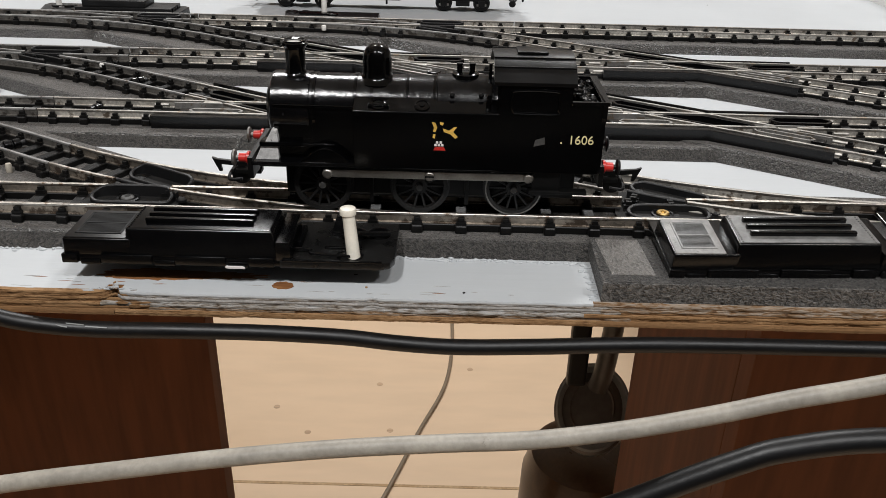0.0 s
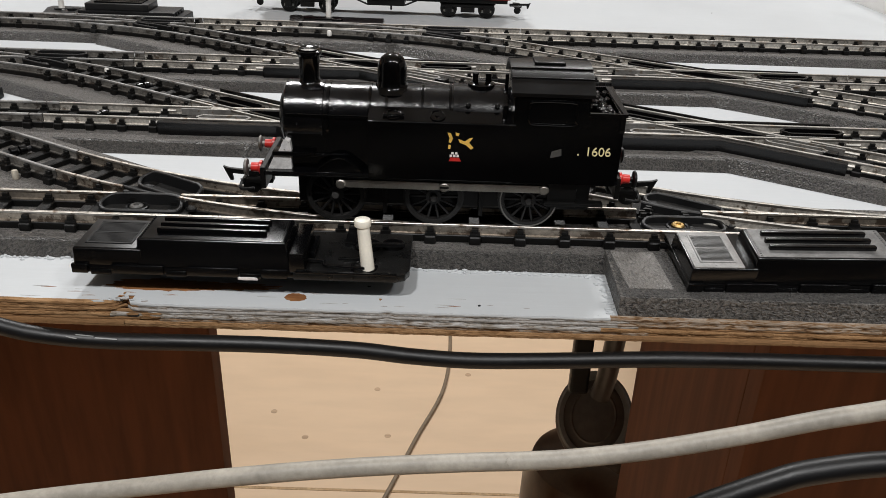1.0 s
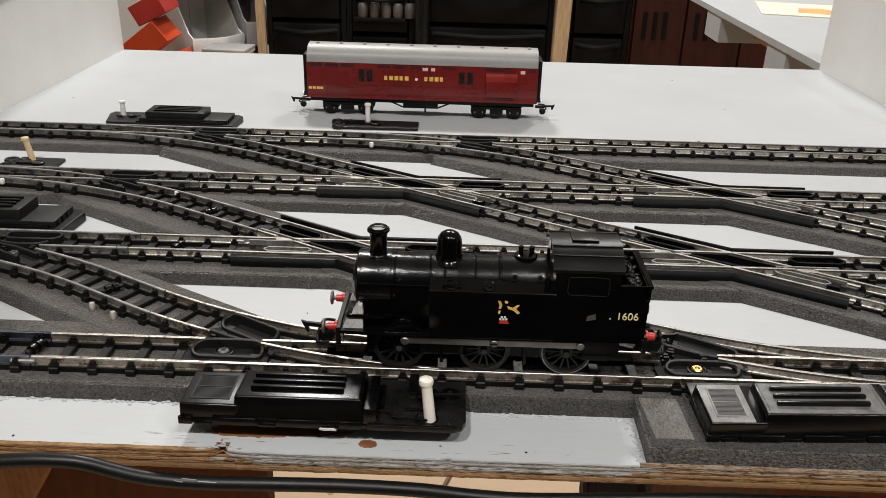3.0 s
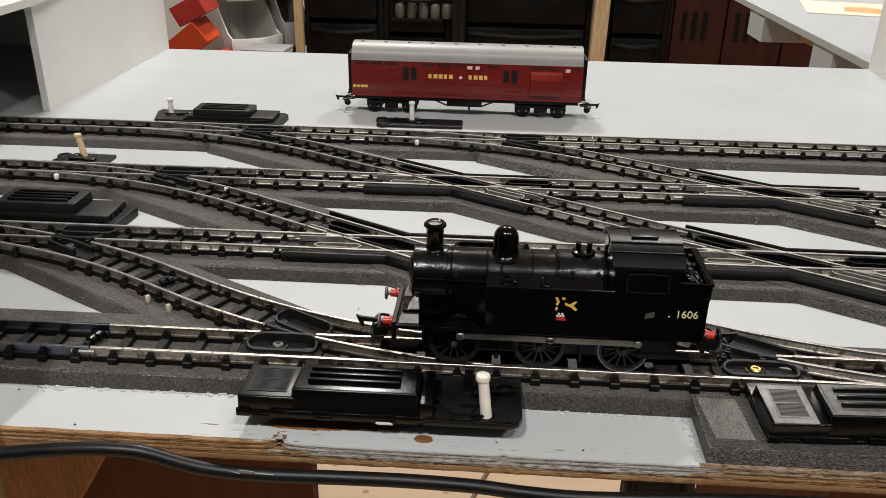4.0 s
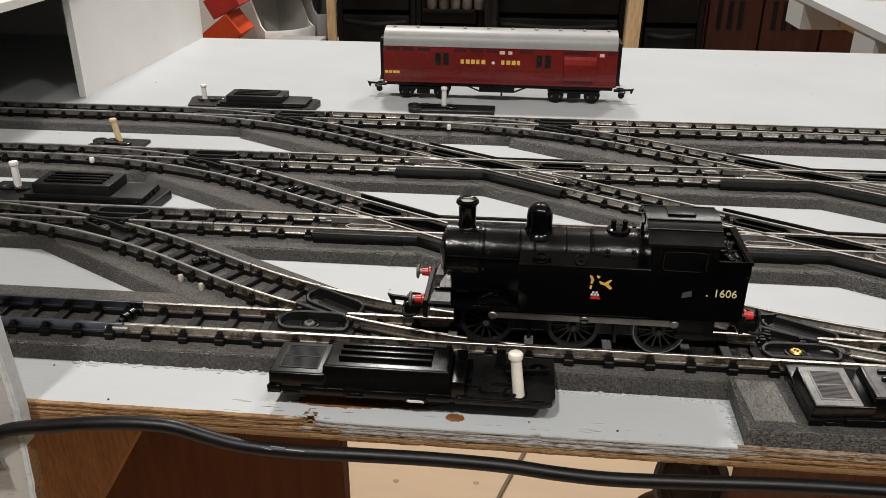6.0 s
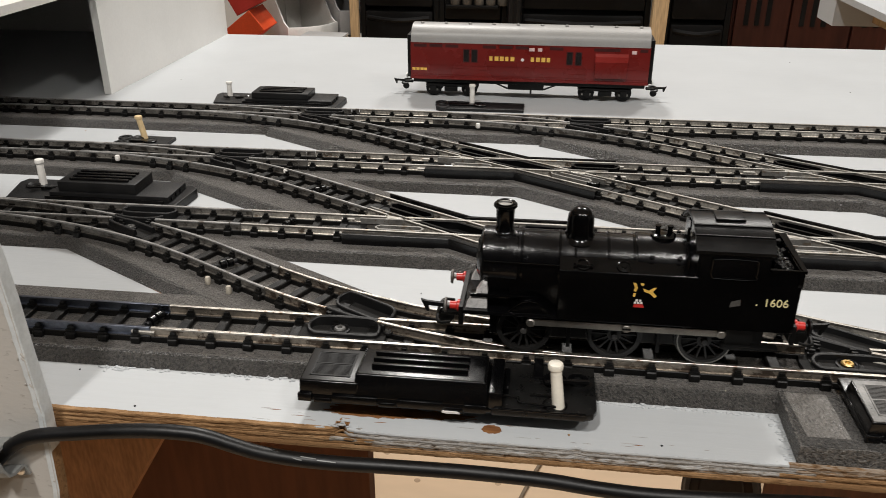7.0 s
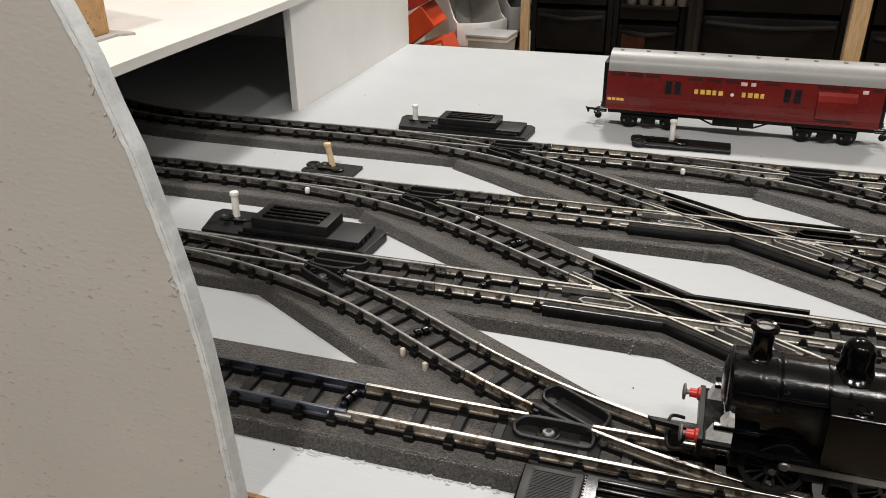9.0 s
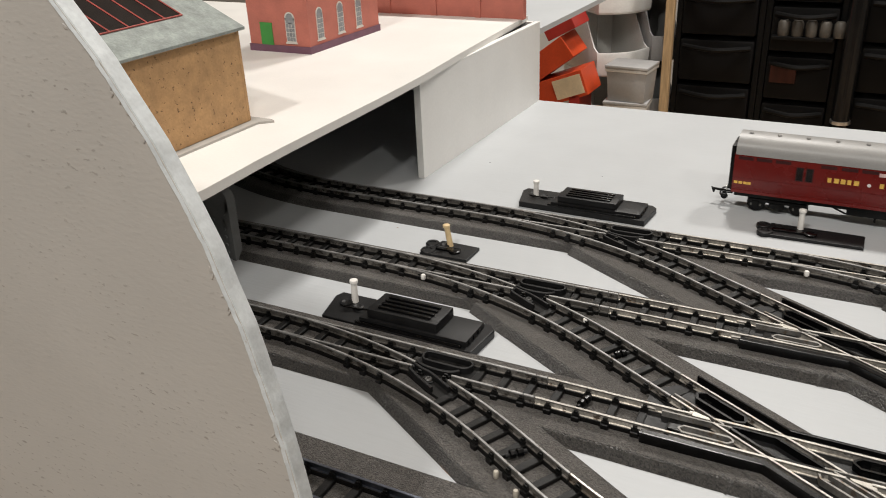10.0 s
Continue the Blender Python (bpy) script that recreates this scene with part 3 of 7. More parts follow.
solo("wall_west", box(-2460, -2400, -1100, 3300, FLOOR_Z, 1640), ROOM_WALL, "unseen dull brown-grey wall added to dim the room", "wall", kind="structure")
solo("wall_east", box(2400, 2460, -1100, 3300, FLOOR_Z, 1640), ROOM_WALL, "unseen dull brown-grey wall added to dim the room", "wall", kind="structure")

# ------------------------------------------------------------------ layout board
FRONT, BACK, LEFT, RIGHT = -49.0, 645.0, -900.0, 900.0
board = thing("baseboard_top", (0, 0, 0), "pale grey painted plywood layout board with worn bare front edge", "board", kind="structure")
part("board_top", box(LEFT, RIGHT, FRONT + 5.0, BACK, -8, 0), PAINT, board)
part("board_front", box(LEFT, -21.6, FRONT + 1.5, FRONT + 5.0, -8, 0), PAINT, board)
part("board_front", box(-16.6, RIGHT, FRONT + 1.5, FRONT + 5.0, -8, 0), PAINT, board)


def edge_layer(z0, z1, material, seed, proud, wobble, x0=-420.0, x1=520.0, name="ply_layer"):
    """One splintered ply of the front edge."""
    bm = bmesh.new()
    n = int((x1 - x0) / 0.9)
    rows = []
    for i in range(n + 1):
        x = x0 + (x1 - x0) * i / n
        w = wobble * noise.noise(Vector((x * 0.12, seed * 3.1, 0))) + 0.5 * wobble * noise.noise(Vector((x * 0.7, seed * 7.7, 2)))
        w += 0.3 * wobble * noise.noise(Vector((x * 2.1, seed * 5.3, 8)))
        zz = 0.2 * noise.noise(Vector((x * 0.1, seed, 5))) + 0.12 * noise.noise(Vector((x * 0.8, seed, 9)))
        nick = 1.3 * math.exp(-((x + 19) / 6.0) ** 2) + 0.9 * math.exp(-((x - 62) / 1.6) ** 2)
        y = min(FRONT + 1.3, FRONT - proud + w + nick * max(0.0, 1 + z1 / 5))
        if -21.4 < x < -16.8 and z0 > -3.6:
            y += (3.6 + 0.9 * z1) * math.exp(-((x + 19.1) / 1.5) ** 2)
        rear = max(FRONT + 1.6, y + 0.3)
        rows.append([bm.verts.new((x, rear, z0 + zz)), bm.verts.new((x, y, z0 + zz)), bm.verts.new((x, y - 0.15, (z0 + z1) / 2)),
                     bm.verts.new((x, y, z1 + zz)), bm.verts.new((x, rear, z1 + zz))])
    for a, b in zip(rows, rows[1:]):
        for j in range(4):
            bm.faces.new((a[j], a[j + 1], b[j + 1], b[j]))
    return part(name, bm, material, board)


PLIES = ((-1.0, 0.05, 0.15), (-1.9, -0.95, -0.12), (-2.8, -1.85, 0.12), (-3.7, -2.75, -0.15), (-4.8, -3.65, 0.2), (-6.1, -4.75, -0.12), (-8.0, -6.05, 0.28))
SHIFT = (-3.4, 2.6, -1.0, 5.5, -6.0, 9.0, -2.0)
for x0, x1, seed0, mats in ((-420, -17, 1, (PLY_BROWN, PLY_SMOOTH, PLY_BROWN, PLY_SMOOTH, PLY_BROWN, PLY_SMOOTH, PLY_SMOOTH)),
                            (-17, 134, 21, (PAINT, PLY_PAINTED, SCUFF, PLY_PAINTED, PLY_PAINTED, PLY_MIXED, PLY_BROWN)),
                            (134, 520, 41, (PLY_MIXED, PLY_MIXED, PLY_MIXED, PLY_SMOOTH, PLY_BROWN, PLY_BROWN, PLY_SMOOTH))):
    for k, (lo, hi, pr) in enumerate(PLIES):
        a = x0 if x0 == -420 else x0 + SHIFT[k]
        b = x1 if x1 == 520 else x1 + SHIFT[k]
        edge_layer(lo, hi, mats[k], seed0 + k, pr, 0.34 if k else 0.22, float(a), float(b))
for x0, x1, y0, y1, z0, z1 in ((-21.6, -21.2, 1.6, 4.9, -3.6, -0.15), (-17.0, -16.6, 1.6, 4.9, -3.6, -0.15), (-21.2, -17.0, 4.5, 4.9, -3.6, -0.15), (-21.6, -16.6, 1.7, 4.9, -8, -3.7)):
    part("notch_face", box(x0, x1, FRONT + y0, FRONT + y1, z0, z1), PLY_DARK, board)
rnd = random.Random(77)


def torn_flake(cx, cy, cz, l, w, tilt, turn, material, name, label=""):
    """A thin ragged plate, lifted and turned."""
    pts = []
    for k in range(9):
        a = 2 * math.pi * k / 9
        r = rnd.uniform(0.65, 1.1)
        pts.append((l * r * math.cos(a), w * r * math.sin(a)))
    bm = prism(pts, -0.14, 0.14)
    bmesh.ops.transform(bm, verts=bm.verts, matrix=Matrix.Translation((cx, cy, cz)) @ Matrix.Rotation(radians(turn), 4, "Z") @ Matrix.Rotation(radians(tilt), 4, "X"))
    return part(name, bm, material, board, label)


for k in range(8):
    x = -27 + 15 * k / 7 + rnd.uniform(-0.8, 0.8)
    torn_flake(x, FRONT + rnd.uniform(-0.2, 2.6), rnd.uniform(-0.05, 0.3), rnd.uniform(1.1, 2.4), rnd.uniform(0.5, 1.0), rnd.uniform(-18, 6), rnd.uniform(-20, 20),
               SCUFF if k % 4 == 3 else PAINT, "paint_flake")
for k in range(6):
    x, z = rnd.uniform(-24, -8), rnd.uniform(-4.8, -2.4)
    torn_flake(x, FRONT - rnd.uniform(0.0, 0.4), z, rnd.uniform(1.6, 3.2), rnd.uniform(0.3, 0.6), 90 + rnd.uniform(-14, 14), rnd.uniform(-8, 8),
               (PLY_BROWN, PLY_SMOOTH)[k % 2], "splinter")


def blot(cx, cy, rx, ry, z, seed, material, name, parent=None, n=26, rough=0.25, thick=0.25):
    rnd = random.Random(seed)
    out = []
    for k in range(n):
        a = 2 * math.pi * k / n
        r = 1 + rough * (rnd.random() - 0.5) * 2
        out.append((cx + rx * r * math.cos(a), cy + ry * r * math.sin(a)))
    return part(name, prism(out, z - thick, z + 0.12), material, parent or board)


blot(33, -42.4, 3.3, 2.3, 0.1, 3, CHIP, "bare_wood_chip", n=32, rough=0.1)
blot(-9, -37.3, 17, 3.6, 0.1, 4, CHIP, "bare_wood_chip", n=60, rough=0.16)
blot(9, -36.9, 16, 2.2, 0.06, 14, CHIP, "bare_wood_chip", n=50, rough=0.3)
part("bare_wood_chip", prism([(-136, 46.0), (-127, 42.3), (-119, 38.0), (-111, 33.6), (-116, 34.4), (-124, 38.4), (-131, 42.6)], -0.1, 0.2), CHIP, board)
rnd = random.Random(31)
for k in range(34):
    x, y, l, w = rnd.uniform(-75, 125), rnd.uniform(-47, -38), rnd.uniform(1.0, 6.5), rnd.uniform(0.08, 0.22)
    if k % 3 == 0:
        x, y = rnd.uniform(-34, 66), rnd.uniform(-43, -36)
    s = rnd.uniform(-0.25, 0.25)
    part("paint_scratch", prism([(x, y), (x + l / 2, y - w + s), (x + l, y + s), (x + l * 0.6, y + w + s)], -0.1, 0.07), SCUFF if k % 4 else CHIP, board)
rnd = random.Random(12)
crust = bmesh.new()
for k in range(230):
    x = rnd.uniform(66, 132)
    y = -22.2 + rnd.gauss(0, 0.5) - 0.010 * (x - 66)
    if k > 150:
        x, y = rnd.uniform(-122, -36), -21.8 + rnd.gauss(0, 0.6)
        if k > 205:
            x, y = rnd.uniform(-120, -108), -22.6 + rnd.gauss(0, 0.9)
    elif k > 105:
        x, y = 131.6 + rnd.gauss(0, 0.7), rnd.uniform(-47, -23)
    if 95 < k <= 105:
        x, y = rnd.uniform(-70, -36), -21.8 + rnd.gauss(0, 0.5)
    own = bmesh.new()
    bmesh.ops.create_icosphere(own, subdivisions=1, radius=1)
    bmesh.ops.transform(own, verts=own.verts, matrix=Matrix.Translation((x, y, 0.1)) @ Matrix.Diagonal((rnd.uniform(0.4, 1.5), rnd.uniform(0.25, 0.6), rnd.uniform(0.2, 0.75), 1)))
    join(crust, own)
part("paint_crust", crust, PAINT, board, "crumbly paint crust along the foam edge", kind="stuff")
rnd = random.Random(9)
for k in range(46):
    x, y = rnd.uniform(-300, 320), rnd.choice([rnd.uniform(-46, -24), rnd.uniform(30, 330), rnd.uniform(330, 600)])
    blot(x, y, rnd.uniform(0.3, 0.9), rnd.uniform(0.2, 0.6), 0.12, k, BLACK_DULL if k % 3 else PLY_BROWN, "speck_of_grit", n=8, thick=0.1)

# partitions that carry the raised level
solo("partition_west", slab_yz([(372, 0.0), (646, 0.0), (646, 88), (372, 88)], -324.5, -318.5), PAINT_WALL,
     "white painted upright partition under the raised deck", "partition", kind="structure")
DECK_EDGE = [(-1200, -46), (-302, -46), (-297, 60), (-298, 95), (-301.5, 140), (-303, 172), (-304.5, 232), (-306, 290), (-309, 355), (-318, 450), (-333, 646), (-1200, 646)]
solo("raised_deck", prism(DECK_EDGE, 88, 94), DECK_WHITE, "cream white painted raised deck over the tunnel tracks", "deck", kind="structure")
solo("partition_tunnel", box(-905, -898, -46, 646, 0, 88), PAINT_WALL, "painted wall closing the tunnel", "partition", kind="structure")
solo("partition_rear", box(-898, -326, 640, 646, 0, 88), PAINT_WALL, "painted wall closing the tunnel behind", "partition", kind="structure")
solo("partition_east", slab_yz([(372, 0.0), (646, 0.0), (646, 84), (372, 84)], 465, 471), PAINT_WALL,
     "white painted upright partition at the board end", "partition", kind="structure")
solo("deck_east", box(465, 900, 372, 646, 84, 90), DECK_WHITE, "cream white painted raised deck", "deck", kind="structure")
# curved facing panel at the board's front
PROFILE = [(-900, -160), (-137, -160), (-129, -70), (-124.6, -31), (-123.6, -9), (-123.2, 3), (-124, 17), (-124.8, 30), (-125.4, 45), (-126.8, 62), (-128.6, 75), (-130.4, 86),
           (-133.2, 100), (-136, 112), (-139, 125), (-143.6, 138), (-147.2, 150), (-153, 163), (-161.8, 181), (-169, 192), (-176.6, 204), (-188.8, 219), (-212, 246),
           (-240, 270), (-280, 296), (-900, 330)]
panel = thing("facing_panel", (-300, -52, 0), "grey painted plywood facing panel with a curved rough edge", "panel", kind="structure")
part("panel_face", slab_xz(PROFILE, -57.5, -52.0), PANEL_GREY, panel)
edge = bmesh.new()
rim = [p for p in PROFILE[1:-1]]
dense = []
for (xa, za), (xb, zb) in zip(rim, rim[1:]):
    for j in range(10):
        dense.append((xa + (xb - xa) * j / 10, za + (zb - za) * j / 10))
rows = []
for i, (x, z) in enumerate(dense):
    w = 0.5 * noise.noise(Vector((z * 0.22, 1.0, 0))) + 0.3 * noise.noise(Vector((z * 0.9, 4.0, 0)))
    rows.append([edge.verts.new((x - 1.5 + w, -58.0, z)), edge.verts.new((x + 0.5 + w * 0.8, -57.2, z)), edge.verts.new((x + 0.6, -54.5 + w, z)),
                 edge.verts.new((x + 0.4, -51.8, z)), edge.verts.new((x - 1.0, -51.6, z))])
for a, b in zip(rows, rows[1:]):
    for j in range(4):
        f = edge.faces.new((a[j], a[j + 1], b[j + 1], b[j]))
        f.material_index = 1 if b[0].co.z < -13 and j > 0 else 0
part("panel_edge", edge, [PANEL_EDGE, PLY_BROWN], panel, "rough pale painted edge", smooth=True)
brace = thing("corner_brace", (-200, 44, -9), "bare brown wooden corner brace under the board", "brace", kind="structure")
part("brace_plate", slab_xz([(-91, -9), (-330, -9), (-330, -410)], 35, 53, bev=0.6), BRACE_WOOD, brace)

rnd = random.Random(5)
flecks = bmesh.new()
for k in range(45):
    x, z = dense[rnd.randrange(12, len(dense) - 2)]
    own = bmesh.new()
    bmesh.ops.create_icosphere(own, subdivisions=1, radius=1)
    bmesh.ops.transform(own, verts=own.verts, matrix=Matrix.Translation((x - 2.6 + rnd.gauss(0, 0.7), -57.6, z)) @ Matrix.Rotation(rnd.uniform(-0.8, 0.8), 4, "Y") @
                        Matrix.Diagonal((rnd.uniform(0.2, 0.7), 0.22, rnd.uniform(0.5, 1.8), 1)))
    join(flecks, own)
part("paint_flecks", flecks, PANEL_GREY, panel, "small lumps of pale paint along the edge", kind="stuff")

# board beyond, reached over the gap at the back
far = thing("rear_board", (480, 645, 0), "white painted rear board on open timber framing", "board", kind="structure")
part("rear_board_top", box(480, 1150, 646.5, 1500, -9, 0), PAINT, far)
part("frame_rail", box(482, 1150, 790, 862, -60, -9.2), PAINT, far)
part("frame_rail", box(482, 1150, 1085, 1165, -50, -9.2), PAINT, far)
part("frame_brace", box(540, 560, 862, 1085, -44, -9.4), PINE, far)
part("board_leg", box(900, 940, 1100, 1140, FLOOR_Z, -50.2), PINE, far)
wing = thing("side_board", (-800, 1000, 0), "pale painted side board beyond the raised deck", "board", kind="structure")
part("side_board_top", box(-1150, -477, 646.5, 1500, -9, 0), PAINT, wing)
part("frame_rail", box(-1140, -640, 1420, 1445, -40, -9.2), CABINET_RED, wing)
part("board_leg", box(-1120, -1080, 1380, 1419, FLOOR_Z, -9.3), PINE, wing)
paper = thing("leaflet", (640, 1120, 0), "cream printed leaflet lying on the rear board", "paper")
pm = box(-88, 88, -75, 75, 0.2, 1.6, bm=None)
sheet = bmesh.new()
join(sheet, pm)
bmesh.ops.transform(sheet, verts=sheet.verts, matrix=Matrix.Translation((640, 1112, 0)) @ Matrix.Rotation(radians(-14), 4, "Z"))
part("sheet", sheet, PAPER, paper)
pr_ = bmesh.new()
join(pr_, prism([(-30, -40), (20, -46), (44, -8), (10, 22), (-24, 10)], 1.7, 1.9))
bmesh.ops.transform(pr_, verts=pr_.verts, matrix=Matrix.Translation((640, 1112, 0)) @ Matrix.Rotation(radians(-14), 4, "Z"))
part("printed_patch", pr_, PAPER_PRINT, paper, "orange printed patch")
# ------------------------------------------------------------------ track plan
RT = 11.5                       # rail top above the board
GA = 9.0                        # rail from the track's middle
TY = [0.0, 104.0, 204.0, 304.0]  # the four parallel tracks
SLOPE = radians(30.0)
TAN, SIN, COS = math.tan(SLOPE), math.sin(SLOPE), math.cos(SLOPE)
REACH = 89.0                    # from a turnout's apex to its blades
RADIUS = REACH / math.tan(SLOPE / 2)
RAIL_FORM = [(-1.15, -3.7), (-1.15, -3.4), (-0.42, -3.2), (-0.42, -0.98), (-0.66, -0.82), (-0.66, -0.16), (-0.5, 0.0),
             (0.5, 0.0), (0.66, -0.16), (0.66, -0.82), (0.42, -0.98), (0.42, -3.2), (1.15, -3.4), (1.15, -3.7)]


def lay_foam(parent, path, near, far, lift=0.0):
    """Moulded underlay along a path: a raised bed between two sloping shoulders."""
    top = 5.0 + lift
    part("foam_bed", sweep(path, [(-near + 4.6, 0.0), (-near + 4.6, top), (far - 4.6, top), (far - 4.6, 0.0)]), FOAM_SKIN, parent, "smooth-skinned grey foam bed")
    part("foam_shoulder", sweep(path, [(-near, 0.0), (-near + 3.6, top - 0.6), (-near + 4.6, top), (-near + 4.6, 0.0)]), FOAM, parent, "crumbly cut foam slope")
    part("foam_shoulder", sweep(path, [(far - 4.6, 0.0), (far - 4.6, top), (far - 3.6, top - 0.6), (far, 0.0)]), FOAM, parent, "crumbly cut foam slope")


def branch(upper, x_upper, lower, x_end=None):
    """Middle line of a crossover: leaves the upper track, runs down at the slope, joins the lower one (or ends short of it)."""
    yu, yl = TY[upper], TY[lower]
    pts = []
    for k in range(25):
        a = SLOPE * k / 24
        pts.append((x_upper - REACH + RADIUS * math.sin(a), yu - RADIUS * (1 - math.cos(a))))
    x_lower = x_upper + (yu - yl) / TAN
    xa, ya = pts[-1]
    if x_end is None:
        tail = []
        for k in range(25):
            a = SLOPE * (1 - k / 24)
            tail.append((x_lower + REACH - RADIUS * math.sin(a), yl + RADIUS * (1 - math.cos(a))))
        xb, yb = tail[0]
    else:
        xb, yb = x_end, yu - (x_end - x_upper) * TAN
        tail = [(xb, yb)]
    n = max(2, int((xb - xa) / 6))
    for k in range(1, n):
        pts.append((xa + (xb - xa) * k / n, ya + (yb - ya) * k / n))
    return pts + tail, x_lower


def offset(pts, d):
    out = []
    for i, p in enumerate(pts):
        a, b = pts[max(i - 1, 0)], pts[min(i + 1, len(pts) - 1)]
        dx, dy = b[0] - a[0], b[1] - a[1]
        l = math.hypot(dx, dy)
        out.append((p[0] - dy / l * d, p[1] + dx / l * d))
    return out


def cut(pts, gaps):
    """Splits a line that runs to the right where x lies in a gap."""
    def at(x):
        for a, b in zip(pts, pts[1:]):
            if a[0] <= x <= b[0]:
                t = (x - a[0]) / max(1e-9, b[0] - a[0])
                return (x, a[1] + (b[1] - a[1]) * t)
    runs, start = [], pts[0][0]
    for g0, g1 in sorted(gaps) + [(1e9, 1e9)]:
        end = min(g0, pts[-1][0])
        if end - start > 0.5:
            runs.append([at(start)] + [p for p in pts if start + 0.01 < p[0] < end - 0.01] + [at(end)])
        start = max(start, g1)
        if start >= pts[-1][0]:
            break
    return runs


def lay_rails(parent, pts, gaps, materials, drop=0.0, name="rail"):
    """Rails along a line, cut at the gaps; the head and the web below it have a material each."""
    for run in cut(pts, gaps):
        if all(p is not None for p in run):
            bm = sweep([(x, y, RT - drop) for x, y in run], RAIL_FORM)
            for f in bm.faces:
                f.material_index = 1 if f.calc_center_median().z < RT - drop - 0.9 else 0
            rail = part(name, bm, materials, parent)
            # black strip stands in for the shade beneath the rail
            part("chair_strip", sweep([(x, y, RT - drop) for x, y in run], [(-1.35, -6.3), (-1.35, -4.0), (-1.1, -3.72), (1.1, -3.72), (1.35, -4.0), (1.35, -6.3)]), SLEEPER, rail, "black strip standing in for shade under the rail")


# one sleeper with its four rail chairs, shared by all
def sleeper_mesh():
    bm = box(-2.1, 2.1, -11.6, 11.6, 5.3, 7.75, 0.35, seg=1)
    for s in (-1, 1):
        for q in (-1, 1):
            box(-1.05, 1.05, s * GA + q * 1.15 - 0.6, s * GA + q * 1.15 + 0.6, 7.4, 10.3, bm=bm)
            box(-1.75, 1.75, s * GA + q * 1.6 - 0.75, s * GA + q * 1.6 + 0.75, 7.4, 9.0, bm=bm)
        box(-2.0, 2.0, s * 11.0 - 1.3, s * 11.0 + 1.3, 4.9, 8.0, 0.4, bm=bm, seg=1)
    bmesh.ops.transform(bm, matrix=Matrix.Scale(MM, 4), verts=bm.verts)
    me = bpy.data.meshes.new("sleeper")
    bm.to_mesh(me)
    bm.free()
    me.materials.append(SLEEPER)
    return me


SLEEPER_MESH = sleeper_mesh()
DARK_BITS = random.Random(4)


def lay_sleeper(parent, x, y, turn):
    ob = new("sleeper", SLEEPER_MESH)
    ob.parent = parent
    p = (Vector((x, y, 0)) - ROOT[parent]) * MM
    ob.matrix_basis = pose(p.x, p.y, p.z, 0, 0, turn + DARK_BITS.uniform(-0.6, 0.6))


def strip(path, z0, z1, w):
    return sweep(path, [(-w, z0), (-w, z1 - 0.3), (-w * 0.6, z1), (w * 0.6, z1), (w, z1 - 0.3), (w, z0)])


def smooth_path(pts, n=6):
    v = [Vector((p[0], p[1])) for p in pts]
    out = []
    for i in range(len(v) - 1):
        a, b, c, d = v[max(i - 1, 0)], v[i], v[i + 1], v[min(i + 2, len(v) - 1)]
        for j in range(n):
            s = j / n
            out.append(0.5 * (2 * b + (c - a) * s + (2 * a - 5 * b + 4 * c - d) * s * s + (3 * b - a - 3 * c + d) * s ** 3))
    return [(p.x, p.y) for p in out] + [pts[-1]]


